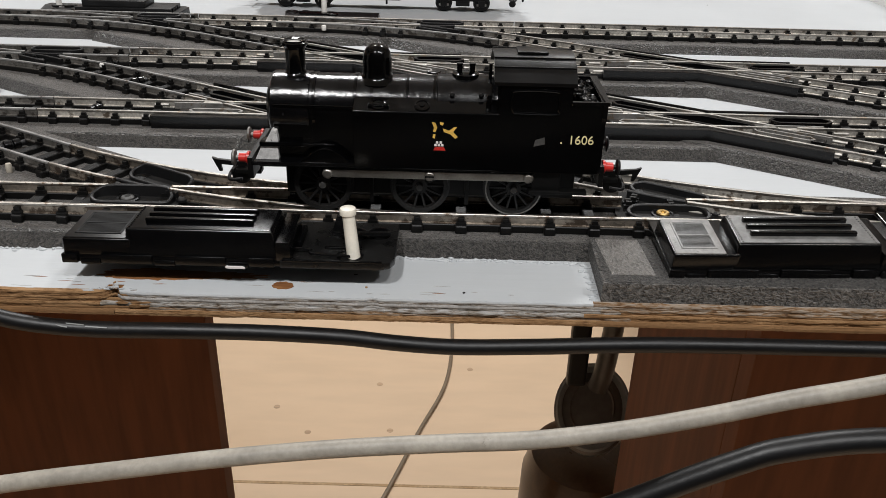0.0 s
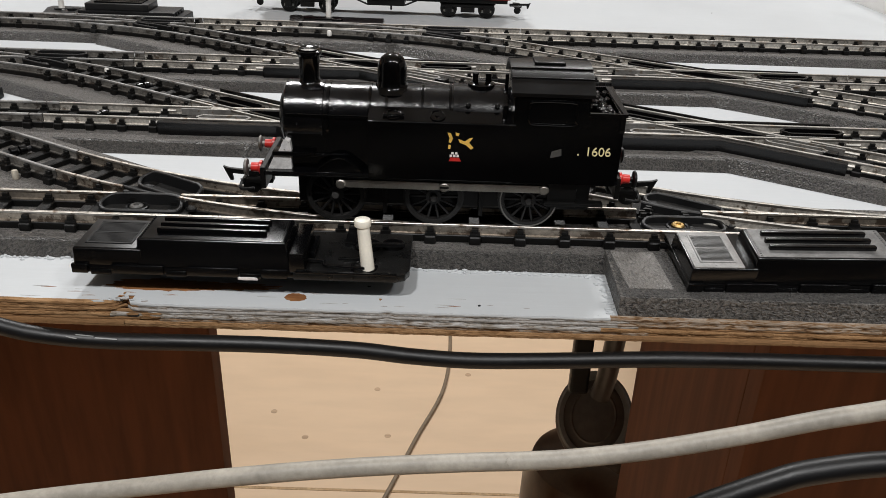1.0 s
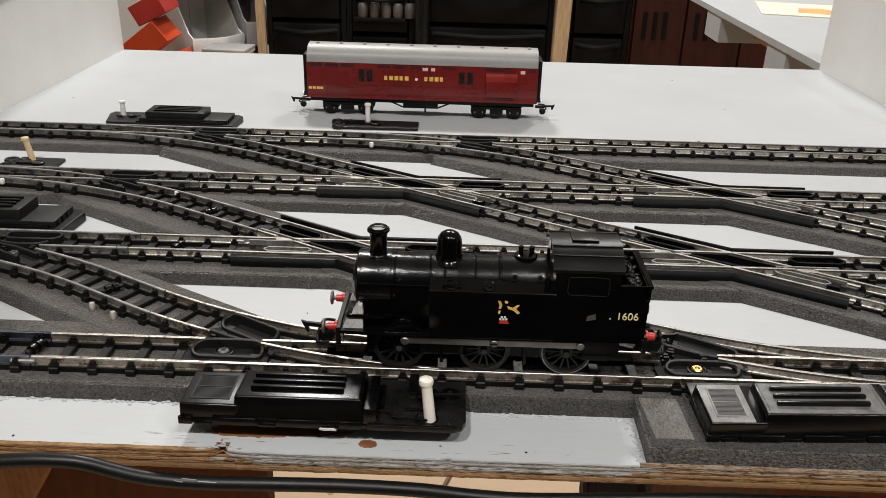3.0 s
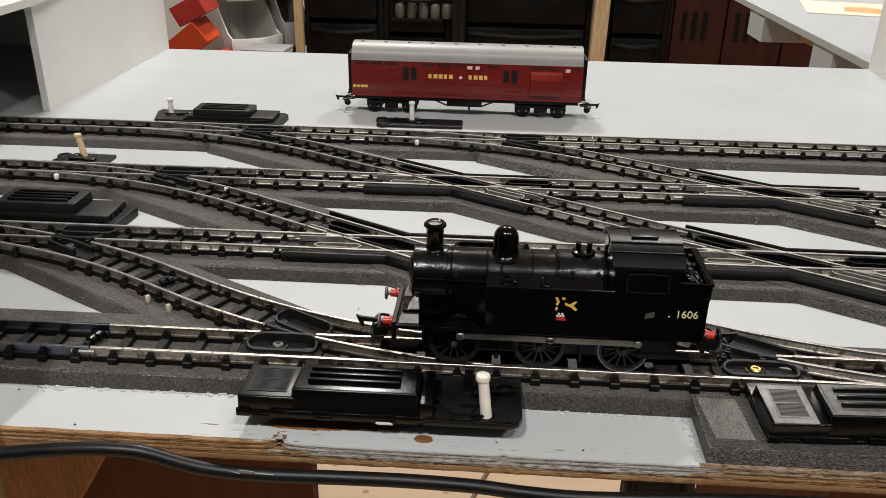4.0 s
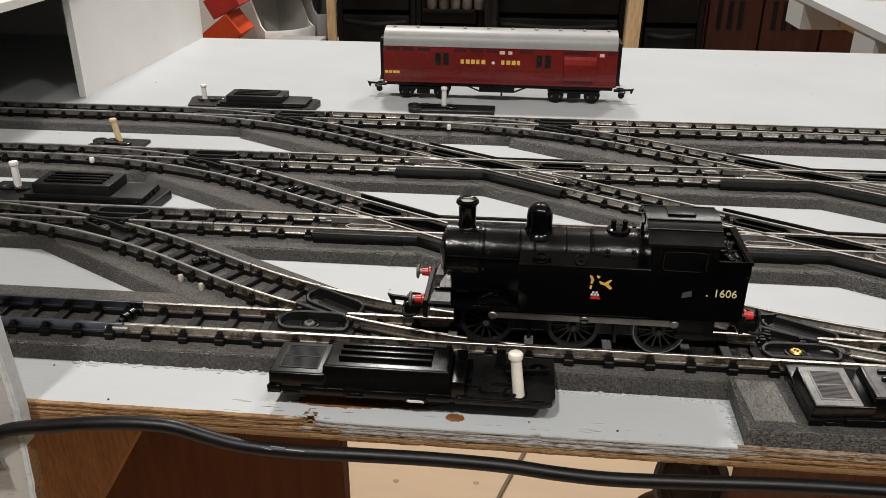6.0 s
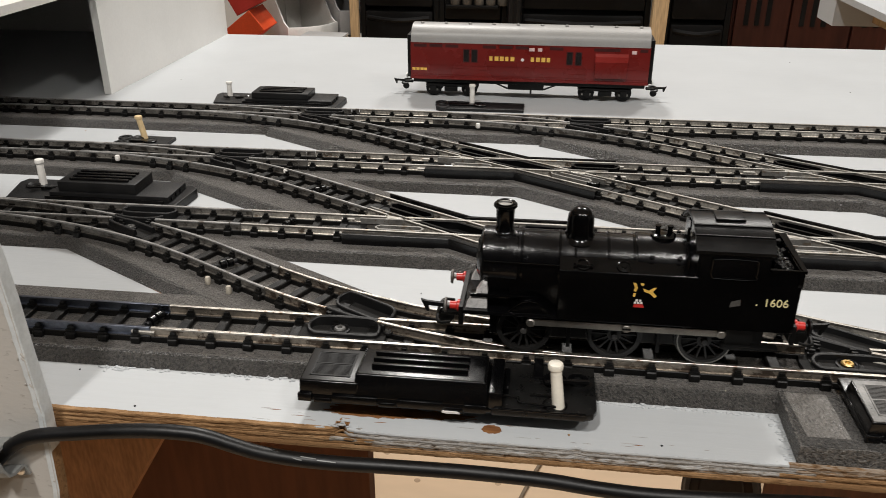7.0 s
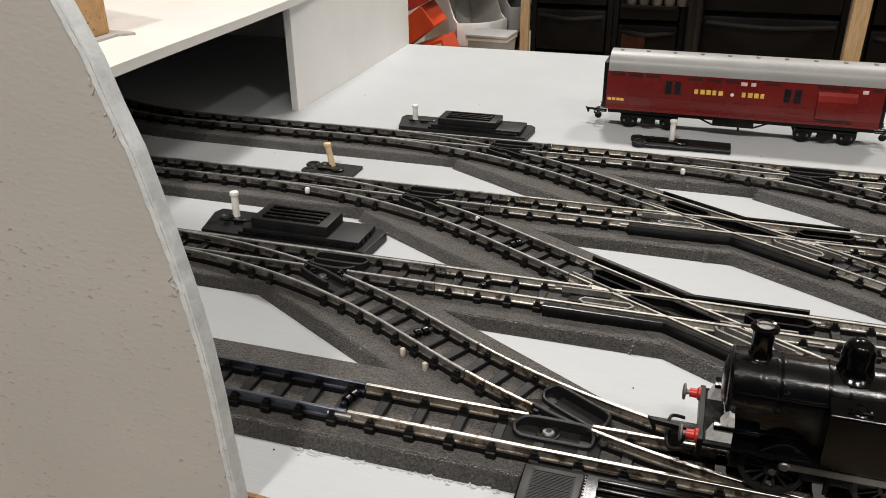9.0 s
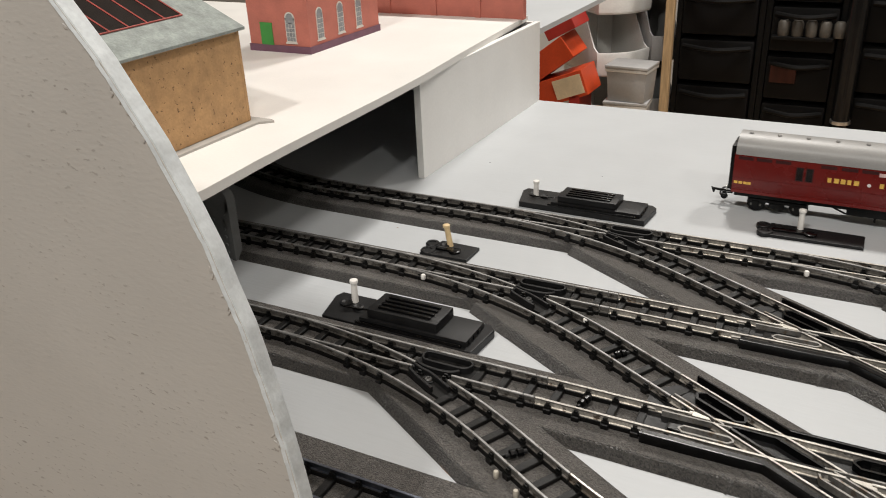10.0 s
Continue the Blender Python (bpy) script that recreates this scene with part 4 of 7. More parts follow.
def frog(parent, ax, ay, flip, metal, slide=0.0, top=11.3, shift=0.0):
    """The crossing part of a turnout: floor plate, two ringed screws, check rails and wing rails."""
    def at(p, q):
        return (ax + flip * (p + slide), ay - flip * q)
    part("frog_plate", prism([at(*c) for c in ((6, -7.6), (41, -7.6), (42, 3), (39, 22), (32, 24.5), (22, 20), (6, 11))], 5.6, 7.5), FROG_GREY, parent)
    low = flip < 0
    for p, q, r, m in ((25.0, shift - 3.2, 1.15, metal) if low else (20.4, 13.1, 1.0, metal), (5.4, 4.6, 0.6, GRILLE_GREY)):
        x, y = at(p, q)
        ring = part("screw_ring", lathe([(3.6 * r, 7.4), (3.6 * r, 8.3), (3.1 * r, 8.5), (2.8 * r, 8.3), (2.8 * r, 7.4)], (x, y, 0), n=24), BLACK_DULL, parent, smooth=True)
        part("screw", lathe([(2.1 * r, 7.5), (2.1 * r, 8.6), (1.7 * r, 9.0), (0.9 * r, 9.0), (0.7 * r, 8.3)], (x, y, 0), n=20), m, ring, smooth=True)
    # closed check loops: hollow oval troughs beside the stock rails
    oval = smooth_path([(11.5, -7.4), (30.5, -7.4), (35.6, -6.8), (37.6, -3.6), (35.4, -0.2), (30, 0.6), (14.5, 0.6), (10.4, -0.2), (8.8, -3.4), (9.4, -6.6), (11.5, -7.4)], 4)[:-1]
    # the wall towards the board's front is the lower one
    def dip(q, near):
        k = min(1.0, max(0.0, ((0.6 - q) if near else (q + 7.4)) / 8.0))
        return -(top - 8.9) * k ** 0.6 if low else 0.0
    ovals = [[(p, q + shift, dip(q, True)) for p, q in oval]]
    if low:
        ovals.append([((p + 3) * COS + (q - shift + 2.2) * SIN, (p + 3) * SIN - (q - shift + 2.2) * COS, dip(q, False)) for p, q in oval][::-1])
    for ring in ovals:
        path = [(*at(p, q), z) for p, q, z in ring]
        loop = part("check_loop", sweep(path, [(-0.7, 6.6), (-0.7, top - 0.3), (-0.4, top), (0.4, top), (0.7, top - 0.3), (0.7, 6.6)], loop=True), BLACK_DULL, parent, smooth=True)
        part("loop_floor", prism([c[:2] for c in path], 7.45, 7.6), FROG_GREY, loop)
    if low:
        wings = [("wing_rail", [(7, 5.0), (13, 8.6), (20, 11.0), (28, 14.4), (35, 18.0)])]
    else:
        wings = [("check_rail", [(27, 21.8), (20, 18.0), (12, 13.4), (8, 10.4), (7.4, 8.4), (9, 7.4)]),
                 ("wing_rail", [(7, 2.6), (12, 4.6), (18, 5.8), (25, 5.8), (30, 4.6), (33, 2.2)]),
                 ("wing_rail", [(7, 5.0), (13, 7.6), (20, 9.8), (28, 14.0), (35, 18.0)])]
    for name, pts in wings:
        part(name, strip([at(*c) for c in smooth_path(pts)], 6.5, 10.6, 0.85), BLACK_DULL, parent, smooth=True)


def screw(parent, x, y, z, r, material):
    s = part("screw", lathe([(r, 0), (r, 0.4), (r * 0.75, 0.8), (r * 0.35, 0.85), (r * 0.3, 0.3)], (x, y, z), n=18), material, parent, smooth=True)
    return s


APEX = {"b": -182.6, "d1": 6.0 - 100.0 / TAN, "d2": 33.5 - 100.0 / TAN, "d3": 229.0 - 100.0 / TAN}
LINES = {"b": branch(1, APEX["b"], 0), "d1": branch(2, APEX["d1"], 0), "d2": branch(3, APEX["d2"], 0, 330.0), "d3": branch(3, APEX["d3"], 0, 372.0)}
LOW = {"b": LINES["b"][1], "d1": LINES["d1"][1], "d2": LINES["d2"][1]}
UPPER = {"b": 1, "d1": 2, "d2": 3, "d3": 3}
CROSS = {"b": [], "d1": [(1, 6.0)], "d2": [(2, 33.5), (1, 33.5 + 100 / TAN)], "d3": [(2, 229.0)]}
ENDS = [(-420.0, 440.0), (-420.0, 440.0), (-560.0, 440.0), (-360.0, 455.0)]
FROG = (8.5, 32.0)             # where rails stop and start again at the upper crossings
FROG_LOW = (14.0, 37.5)         # and at the lower ones
FEEDS = [(-108.5, 2.5, 0.0), (-98.0, 55.5, -30.0), (-79.0, 153.5, -30.0), (-83.0, 105.0, 0.0)]

# foam trackbed
for k, y in enumerate(TY):
    x0, x1 = ENDS[k]
    pts = [(x0 + (x1 - x0) * i / 60, y) for i in range(61)]
    if k == 3:
        pts = [(-360 - 300 * math.sin(a), 304 + 300 * (1 - math.cos(a))) for a in [0.9 - 0.9 * i / 24 for i in range(24)]] + pts
    bed = thing("foam_underlay", (0, y, 0), "charcoal grey moulded foam underlay beneath a track", "underlay", "foam underlay")
    lay_foam(bed, pts, 21.0 if k == 0 else 26.5, 34.0 if k == 0 else 27.0, 0.05 * k)
for k, (key, apex) in enumerate(APEX.items()):
    yu = TY[UPPER[key]]
    mid = yu - 100.0
    y_end = {"b": 0.0, "d1": 0.0, "d2": 12.0, "d3": 122.0}[key]

    def on(y):
        return (apex + (yu - y) / TAN, y)
    bed = thing("foam_underlay", (*on(yu - 40), 0), "charcoal grey moulded foam underlay beneath a crossover", "underlay", "foam underlay")
    wide = 27.5 if key == "b" else 31.5
    lay_foam(bed, [on(yu - 2), on(yu - 50), on(mid if key != "b" else y_end + 2)], wide, wide, 0.24 + 0.08 * k)
    if key != "b":
        lay_foam(bed, [on(mid + 1), on((mid + y_end) / 2), on(y_end + 2)], 24.0, 25.5, 0.60 + 0.08 * k)
pad = thing("foam_pad", (230, -32, 0), "charcoal foam pad under a point motor at the board edge", "underlay")
part("pad_block", prism([(133, -47.6), (330, -47.6), (330, -16), (133.5, -16)], 0.05, 6.8, bev=0.4), FOAM_PAD, pad)
part("pad_skin", prism([(134, -46.9), (329, -46.9), (329, -16.6), (134.4, -16.6)], 6.6, 6.95), FOAM, pad, "smooth-skinned top of the foam")
part("worn_patch", prism([(136.5, -42.5), (150.5, -42.5), (149.5, -17.5), (134.9, -17.5)], 6.7, 7.25, bev=0.2), FOAM_PALE, pad, "pale worn shiny foam patch")

# four running tracks
TRACKS = []
for k, y in enumerate(TY):
    x0, x1 = ENDS[k]
    tr = thing("model_railway_track", (0, y, 5), "straight model track with nickel rails on black plastic sleepers", "track", "running tracks")
    TRACKS.append(tr)
    base = [(x0, y)] + [(x0 + (x1 - x0) * i / 40, y) for i in range(1, 41)]
    if k == 3:
        base = [(-360 - 300 * math.sin(a), 304 + 300 * (1 - math.cos(a))) for a in [0.9 - 0.9 * i / 24 for i in range(24)]] + base
    near_gaps, far_gaps = [], []
    for key, apex in APEX.items():
        if UPPER[key] == k:
            near_gaps += [(apex - REACH, apex - REACH + 9), (apex + FROG[0], apex + FROG[1])]
    for key, low in LOW.items():
        if k == 0:
            far_gaps += [(low + REACH - 20, low + REACH), (low - FROG_LOW[1], low - FROG_LOW[0])]
    for key, crossings in CROSS.items():
        for line, xc in crossings:
            if line == k:
                near_gaps.append((xc + 28.5, xc + 38.5))
                far_gaps.append((xc - 38.5, xc - 28.5))
    joint = -105.0
    for side, gaps in ((-1, near_gaps), (1, far_gaps)):
        line = offset(base, side * GA)
        if k == 0:
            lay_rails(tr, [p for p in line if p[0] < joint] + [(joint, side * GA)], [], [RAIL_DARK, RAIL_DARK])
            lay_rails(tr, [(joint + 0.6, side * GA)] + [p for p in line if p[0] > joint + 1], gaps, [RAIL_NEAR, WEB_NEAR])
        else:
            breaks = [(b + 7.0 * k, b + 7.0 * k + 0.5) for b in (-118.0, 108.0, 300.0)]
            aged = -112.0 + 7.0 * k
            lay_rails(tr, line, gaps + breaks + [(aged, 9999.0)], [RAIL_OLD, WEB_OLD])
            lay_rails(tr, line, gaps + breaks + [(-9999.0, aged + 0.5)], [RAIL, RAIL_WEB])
    if k == 3:
        for a in [0.86 - 0.0533 * i for i in range(17)]:
            lay_sleeper(tr, -360 - 300 * math.sin(a), 304 + 300 * (1 - math.cos(a)), -math.degrees(a))
    x = x0 + 8
    while x < x1 - 6:
        blocked = any(line == k and abs(x - xc) < 34 for cr in CROSS.values() for line, xc in cr)
        if not blocked:
            lay_sleeper(tr, x, y, 0)
        x += 13.7 if k == 0 and x < -112 else (15.4 if k == 0 else 14.3)

# crossovers
BR = {}
for key, (pts, low) in LINES.items():
    tr = thing("crossover_track", (*pts[len(pts) // 2], 5), "curved turnout crossover track with nickel rails and black sleepers", "track", "crossovers")
    BR[key] = tr
    apex, yu = APEX[key], TY[UPPER[key]]
    far_gaps, near_gaps = [(-999, apex - REACH + 9), (apex + FROG[0], apex + FROG[1])], []
    if key in ("b", "d1"):
        near_gaps += [(low - FROG_LOW[1], low - FROG_LOW[0]), (low + REACH - 20, 999)]
    for line, xc in CROSS[key]:
        far_gaps.append((xc + 28.5, xc + 38.5))
        near_gaps.append((xc - 38.5, xc - 28.5))
    aged = apex + {"b": 112.0, "d1": 122.0, "d2": 118.0, "d3": 60.0}[key]
    for line, gaps in ((offset(pts, GA), far_gaps), (offset(pts, -GA), near_gaps)):
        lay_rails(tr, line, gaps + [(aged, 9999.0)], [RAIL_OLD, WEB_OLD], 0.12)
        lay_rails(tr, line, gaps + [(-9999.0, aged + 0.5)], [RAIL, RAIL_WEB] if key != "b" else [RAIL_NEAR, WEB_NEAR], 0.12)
    # sleepers where the line is clear of the running tracks
    run, due = 0.0, 0.0
    for a, b in zip(pts, pts[1:]):
        seg = math.hypot(b[0] - a[0], b[1] - a[1])
        while run + seg >= due:
            s = (due - run) / seg
            x, y = a[0] + (b[0] - a[0]) * s, a[1] + (b[1] - a[1]) * s
            clear = min(abs(y - ty) for ty in TY[:UPPER[key] + 1])
            if clear > 19.5 and not any(abs(x - xc) < 34 for _, xc in CROSS[key]):
                lay_sleeper(tr, x, y, math.degrees(math.atan2(b[1] - a[1], b[0] - a[0])))
            elif 4.0 < clear <= 19.5 and x < apex and y < yu - 3:
                lay_sleeper(tr, x, y, math.degrees(math.atan2(b[1] - a[1], b[0] - a[0])))
            due += 12.7
        run += seg
    frog(tr, apex, yu, 1, GRILLE_GREY)
    if key in ("b", "d1"):
        frog(tr, low, 0.0, -1, *((BRASS, -1.5, 10.3, 5.6) if key == "d1" else (GRILLE_GREY, 4.0, 12.0, 7.4)))

# diamond crossings
for key, crossings in CROSS.items():
    for line, xc in crossings:
        yc = TY[line]
        dm = thing("diamond_crossing", (xc, yc, 5), "black plastic diamond crossing with metal crossing rails", "crossing", "diamond crossings")
        # outer walls follow the track on one side and the crossing line on the other
        for s in (-1, 1):
            o = GA + 3.6 if s < 0 else GA + 6.4
            corner = (xc + s * o * math.tan(SLOPE / 2), yc + s * o)
            leg = 54.0
            along_t = (corner[0] + s * leg, corner[1])
            along_d = (corner[0] - s * leg * COS, corner[1] + s * leg * SIN)
            path = [along_d, corner, along_t] if s > 0 else [along_t, corner, along_d]
            w = 1.6 if s < 0 else 0.7
            part("side_wall", sweep(path, [(-w, 4.6), (-w, 10.6), (-w + 0.3, 10.9), (w - 0.3, 10.9), (w, 10.6), (w, 4.6)]), BLACK, dm)
        # base plate
        part("base_plate", prism([(xc - 60, yc - 11), (xc + 3, yc - 11), (xc + 54 * COS, yc - 11 - 50 * SIN), (xc + 62, yc - 26), (xc + 58, yc + 15), (xc + 4, yc + 15),
                                  (xc + 4 - 54 * COS, yc + 15 + 54 * SIN), (xc - 62, yc + 26)], 5.7, 7.3), BLACK_DULL, dm)
        # centre lozenge trough
        loz = [(xc - 21, yc + 6.9), (xc - 18, yc + 7.3), (xc - 1.0, yc + 6.9), (xc + 20.5, yc - 5.6), (xc + 21, yc - 6.9), (xc + 18, yc - 7.3), (xc + 1.0, yc - 6.9), (xc - 20.5, yc + 5.6)]
        rim = sweep(loz, [(-0.6, 6.5), (-0.6, 11.0), (0.6, 11.0), (0.6, 6.5)], loop=True)
        part("centre_trough", rim, BLACK, dm)
        # check rails and frog tips
        thin = [(-0.5, -3.0), (-0.5, 0), (0.5, 0), (0.5, -3.0)]
        for s in (-1, 1):
            part("check_rail", sweep([(xc + s * 20, yc - s * 6.0, RT - 0.3), (xc + s * 52, yc - s * 6.0, RT - 0.3)][::s], thin), LOOP_METAL, dm)
            d0 = (xc + s * 24 * COS, yc - s * 24 * SIN)
            off = (-s * SIN * 6.0, -s * COS * 6.0)
            p0, p1 = (d0[0] - off[0], d0[1] - off[1]), (xc + s * 54 * COS - off[0], yc - s * 54 * SIN - off[1])
            part("check_rail", sweep([(p0[0], p0[1], RT - 0.3), (p1[0], p1[1], RT - 0.3)][::s], thin), LOOP_METAL, dm)
            part("frog_tip", prism([(xc + s * 29.5, yc - s * 7.6), (xc + s * 41, yc - s * 7.9), (xc + s * 40.0, yc - s * 12.6), (xc + s * 31.0, yc - s * 9.8)], 7.0, 10.9, bev=0.4), ROD_STEEL, dm, "bare metal frog casting")
            for q, a in ((GA, 0.0), (-GA, 0.0)):
                px, py = xc + s * 59, yc + q
                part("joint_sleeve", cyl((px - 3.4, py, RT - 2.7), (px + 3.4, py, RT - 2.7), 1.15, n=10), RAIL, dm, smooth=True)
                px, py = xc + s * 57 * COS + q * SIN, yc - s * 57 * SIN + q * COS
                part("joint_sleeve", cyl((px - 3.4 * COS, py + 3.4 * SIN, RT - 2.7), (px + 3.4 * COS, py - 3.4 * SIN, RT - 2.7), 1.15, n=10), RAIL, dm, smooth=True)
        # flangeway troughs on the four arms
        for name, u, n, metal in (("trough", (-COS, SIN), (SIN, COS), 0), ("trough", (1.0, 0.0), (0.0, 1.0), 0),
                                  ("check_loop", (COS, -SIN), (SIN, COS), 1), ("check_loop", (-1.0, 0.0), (0.0, 1.0), 1)):
            def arm(r, q):
                return (xc + u[0] * r + n[0] * q, yc + u[1] * r + n[1] * q)
            r0, r1, q0, q1 = ((20, 48, 0.4, 7.2) if u[0] < 0 else (31, 59, 0.2, 7.4)) if not metal else ((21, 47, -1.6, 3.4) if u[0] > 0 else (18, 42, -5.6, -0.8))
            e = (q1 - q0) * 0.4
            loop = [arm(r0 + e, q0), arm(r1 - e, q0), arm(r1, q0 + e), arm(r1, q1 - e), arm(r1 - e, q1), arm(r0 + e, q1), arm(r0, q1 - e), arm(r0, q0 + e)]
            w, top = (0.5, 10.7) if metal else (0.6, 10.8)
            part(name, sweep(loop, [(-w, 7.0), (-w, top), (w, top), (w, 7.0)], loop=True), LOOP_METAL if metal else BLACK, dm)
            if metal:
                part("trough_end", prism([arm(r1 - 1, q0 - 0.4), arm(r1 + 5, q0), arm(r1 + 5, q1), arm(r1 - 1, q1 + 0.4)], 7.0, 10.6, bev=0.4), BLACK, dm)
            else:
                part("trough_floor", prism(loop, 7.2, 7.5), BLACK, dm)


def pin(x, y, z, h, r, material, label, name):
    solo(name, lathe([(r * 0.8, 0), (r, 0.5), (r, h - 0.6), (r * 0.8, h)], (x, y, z), n=14), material, label, "pin", smooth=True, at=(x, y, z))


for x, y in ((-106.5, 178.0), (-219.5, 190.0), (0.0, 288.0)):
    pin(x, y, 7.6, 3.4, 1.6, BUTTON_WHITE, "white insulated track pin beside a rail", "track_pin")
for x, y in ((-101.0, 40.0), (-88.5, 32.5)):
    pin(x, y, 5.2, 3.8, 1.25, PIN_IVORY, "grubby ivory track pin beside a rail", "track_pin")


def feed_clip(x, y, turn):
    """Two-lobed black clip lying between the rails at a track joint."""
    c = thing("feed_clip", (x, y, 5), "black two-lobed feed clip between the rails", "clip", "feed clips")
    part("clip_bar", cyl((x - 1.4, y - 5.0, 8.0), (x + 1.4, y + 5.0, 8.3), 1.1, n=12), BLACK_DULL, c, smooth=True)
    for d in (-1.7, 1.8):
        part("clip_lobe", lathe([(1.3, -1.6), (2.1, -1.2), (2.1, 1.2), (1.3, 1.6)], (x + d * 0.28, y + d, 8.3), (0.28, 1, 0), 18), BLACK, c, smooth=True)
    c.matrix_basis = pose(x * MM, y * MM, 5 * MM, 0, 0, turn)


for x, y, turn in FEEDS:
    feed_clip(x, y, turn)
solo("rail_joiner", cyl((-112.5, -9, 8.8), (-103, -9, 8.8), 1.3, n=12), RAIL, "tarnished metal rail joiner", "clip", at=(-108, -9, 7))

# pale crumbs caught between the sleepers of the near track
rnd = random.Random(64)
crumbs = bmesh.new()
for k in range(150):
    x, y, z = rnd.uniform(-110, 330), rnd.uniform(-17.0, 16.0), 5.1
    if k % 6 == 0:
        y = rnd.uniform(18, 28)
    own = bmesh.new()
    bmesh.ops.create_icosphere(own, subdivisions=1, radius=rnd.uniform(0.12, 0.34) if k % 25 else 0.75)
    bmesh.ops.transform(own, verts=own.verts, matrix=Matrix.Translation((x, y, z)) @ Matrix.Diagonal((rnd.uniform(0.8, 1.5), 1.0, 0.7, 1)))
    join(crumbs, own)
solo("dust_crumbs", crumbs, PIN_IVORY, "pale crumbs of dust caught between black sleepers", "dust", kind="stuff")


# ------------------------------------------------------------------ point motors and levers
def lever_post(parent, x, y, z, material, lean=(0, 0), h=13.5):
    top = (x + lean[0], y + lean[1], z + h)
    p = part("lever_post", cyl((x, y, z - 0.5), top, 2.15, 1.95, 20), material, parent, smooth=True)
    part("post_cap", lathe([(2.0, -1.3), (2.6, -1.2), (2.7, 0.1), (2.4, 0.8), (0.9, 1.2)], top, n=20), material, p, smooth=True)


def point_motor(apex, y0, label, group, louvre_m):
    """Glossy motor housing clipped beside a turnout; apex is the turnout's, y0 the track's middle."""
    X = apex
    m = thing("point_motor", (X + 20, y0 - 28, 5.0), label, "point motor", group)
    part("base_tray", box(X - 32.3, X + 35.4, y0 - 42.9, y0 - 14, 7.0, 9.6, 0.6), BLACK, m, smooth=True)
    part("tray_foot", box(X - 28, X + 66, y0 - 17.2, y0 - 14.6, 4.7, 7.2, 0.3), BLACK_DULL, m)
    for a, b in ((-32.6, -27.7), (-20.5, -4.5), (2.7, 18.4), (25.7, 33.4)):
        part("tray_flange", box(X + a, X + b, y0 - 43.7, y0 - 42.3, 7.1, 10.1, 0.3), BLACK, m, smooth=True)
    for a, b in ((-27.0, -20.8), (-4.1, 2.4), (18.8, 25.3)):
        part("tray_clip", box(X + a, X + b, y0 - 43.3, y0 - 42.1, 6.5, 8.3, 0.3), BLACK, m, smooth=True)
    # louvred lower deck, sloping in at its end
    deck = bmesh.new()
    lo = [(X - 32.2, y0 - 42.7), (X - 11.0, y0 - 42.7), (X - 11.0, y0 - 21.0), (X - 32.2, y0 - 21.0)]
    hi = [(X - 31.9, y0 - 42.6), (X - 11.0, y0 - 42.6), (X - 11.0, y0 - 22.0), (X - 32.0, y0 - 22.0)]
    vs = [deck.verts.new((x, y, 9.3)) for x, y in lo] + [deck.verts.new((x, y, 15.2)) for x, y in hi]
    for f in ((3, 2, 1, 0), (4, 5, 6, 7), (0, 1, 5, 4), (1, 2, 6, 5), (2, 3, 7, 6), (3, 0, 4, 7)):
        deck.faces.new([vs[i] for i in f])
    bmesh.ops.bevel(deck, geom=deck.edges[:], offset=0.8, segments=3, affect="EDGES", profile=0.6)
    part("louvre_deck", deck, BLACK, m, smooth=True)
    has_sheen = louvre_m is LOUVRE_SHEEN
    e = 3.2 if has_sheen else 0.0      # the lid with painted sheen is narrower
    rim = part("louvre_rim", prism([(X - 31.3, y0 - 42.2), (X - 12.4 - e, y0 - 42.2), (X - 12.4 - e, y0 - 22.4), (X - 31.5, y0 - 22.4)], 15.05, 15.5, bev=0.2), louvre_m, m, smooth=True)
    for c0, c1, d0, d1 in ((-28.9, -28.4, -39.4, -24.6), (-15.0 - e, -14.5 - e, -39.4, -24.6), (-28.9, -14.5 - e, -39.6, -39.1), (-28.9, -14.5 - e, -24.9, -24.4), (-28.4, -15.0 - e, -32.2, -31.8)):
        part("louvre_frame", box(X + c0, X + c1, y0 + d0, y0 + d1, 15.45, 15.75), louvre_m if has_sheen else BLACK_MATT, rim)
    pl = part("louvre_plate", box(X - 28.4, X - 15.0 - e, y0 - 39.1, y0 - 24.9, 15.4, 15.56), GRILLE_GREY if has_sheen else BLACK_MATT, rim)
    for k in range(21):
        yy = y0 - 38.9 + k * 0.66
        if k != 10:
            part("louvre", box(X - 28.2, X - 15.2 - e, yy, yy + 0.3, 15.5, 15.68), GRILLE_BAR if has_sheen else BLACK_MATT, pl)
    # coil housing with three raised ribs
    house = bmesh.new()
    lo = [(X - 12.9, y0 - 43.0), (X + 35.2, y0 - 43.0), (X + 35.2, y0 - 21.5), (X - 12.9, y0 - 21.5)]
    hi = [(X - 12.2, y0 - 41.6), (X + 33.0, y0 - 41.6), (X + 33.0, y0 - 24.5), (X - 11.6, y0 - 24.5)]
    vs = [house.verts.new((x, y, 9.3)) for x, y in lo] + [house.verts.new((x, y, 18.6)) for x, y in hi]
    for f in ((3, 2, 1, 0), (4, 5, 6, 7), (0, 1, 5, 4), (1, 2, 6, 5), (2, 3, 7, 6), (3, 0, 4, 7)):
        house.faces.new([vs[i] for i in f])
    bmesh.ops.bevel(house, geom=house.edges[:], offset=0.9, segments=3, affect="EDGES", profile=0.6)
    hs = part("coil_housing", house, BLACK, m, smooth=True)
    for k in range(3):
        yy = y0 - 37.4 + k * 3.9
        part("housing_rib", box(X - 7.2, X + 26.6, yy, yy + 1.7, 18.3, 20.2, 0.5), BLACK, hs, smooth=True)
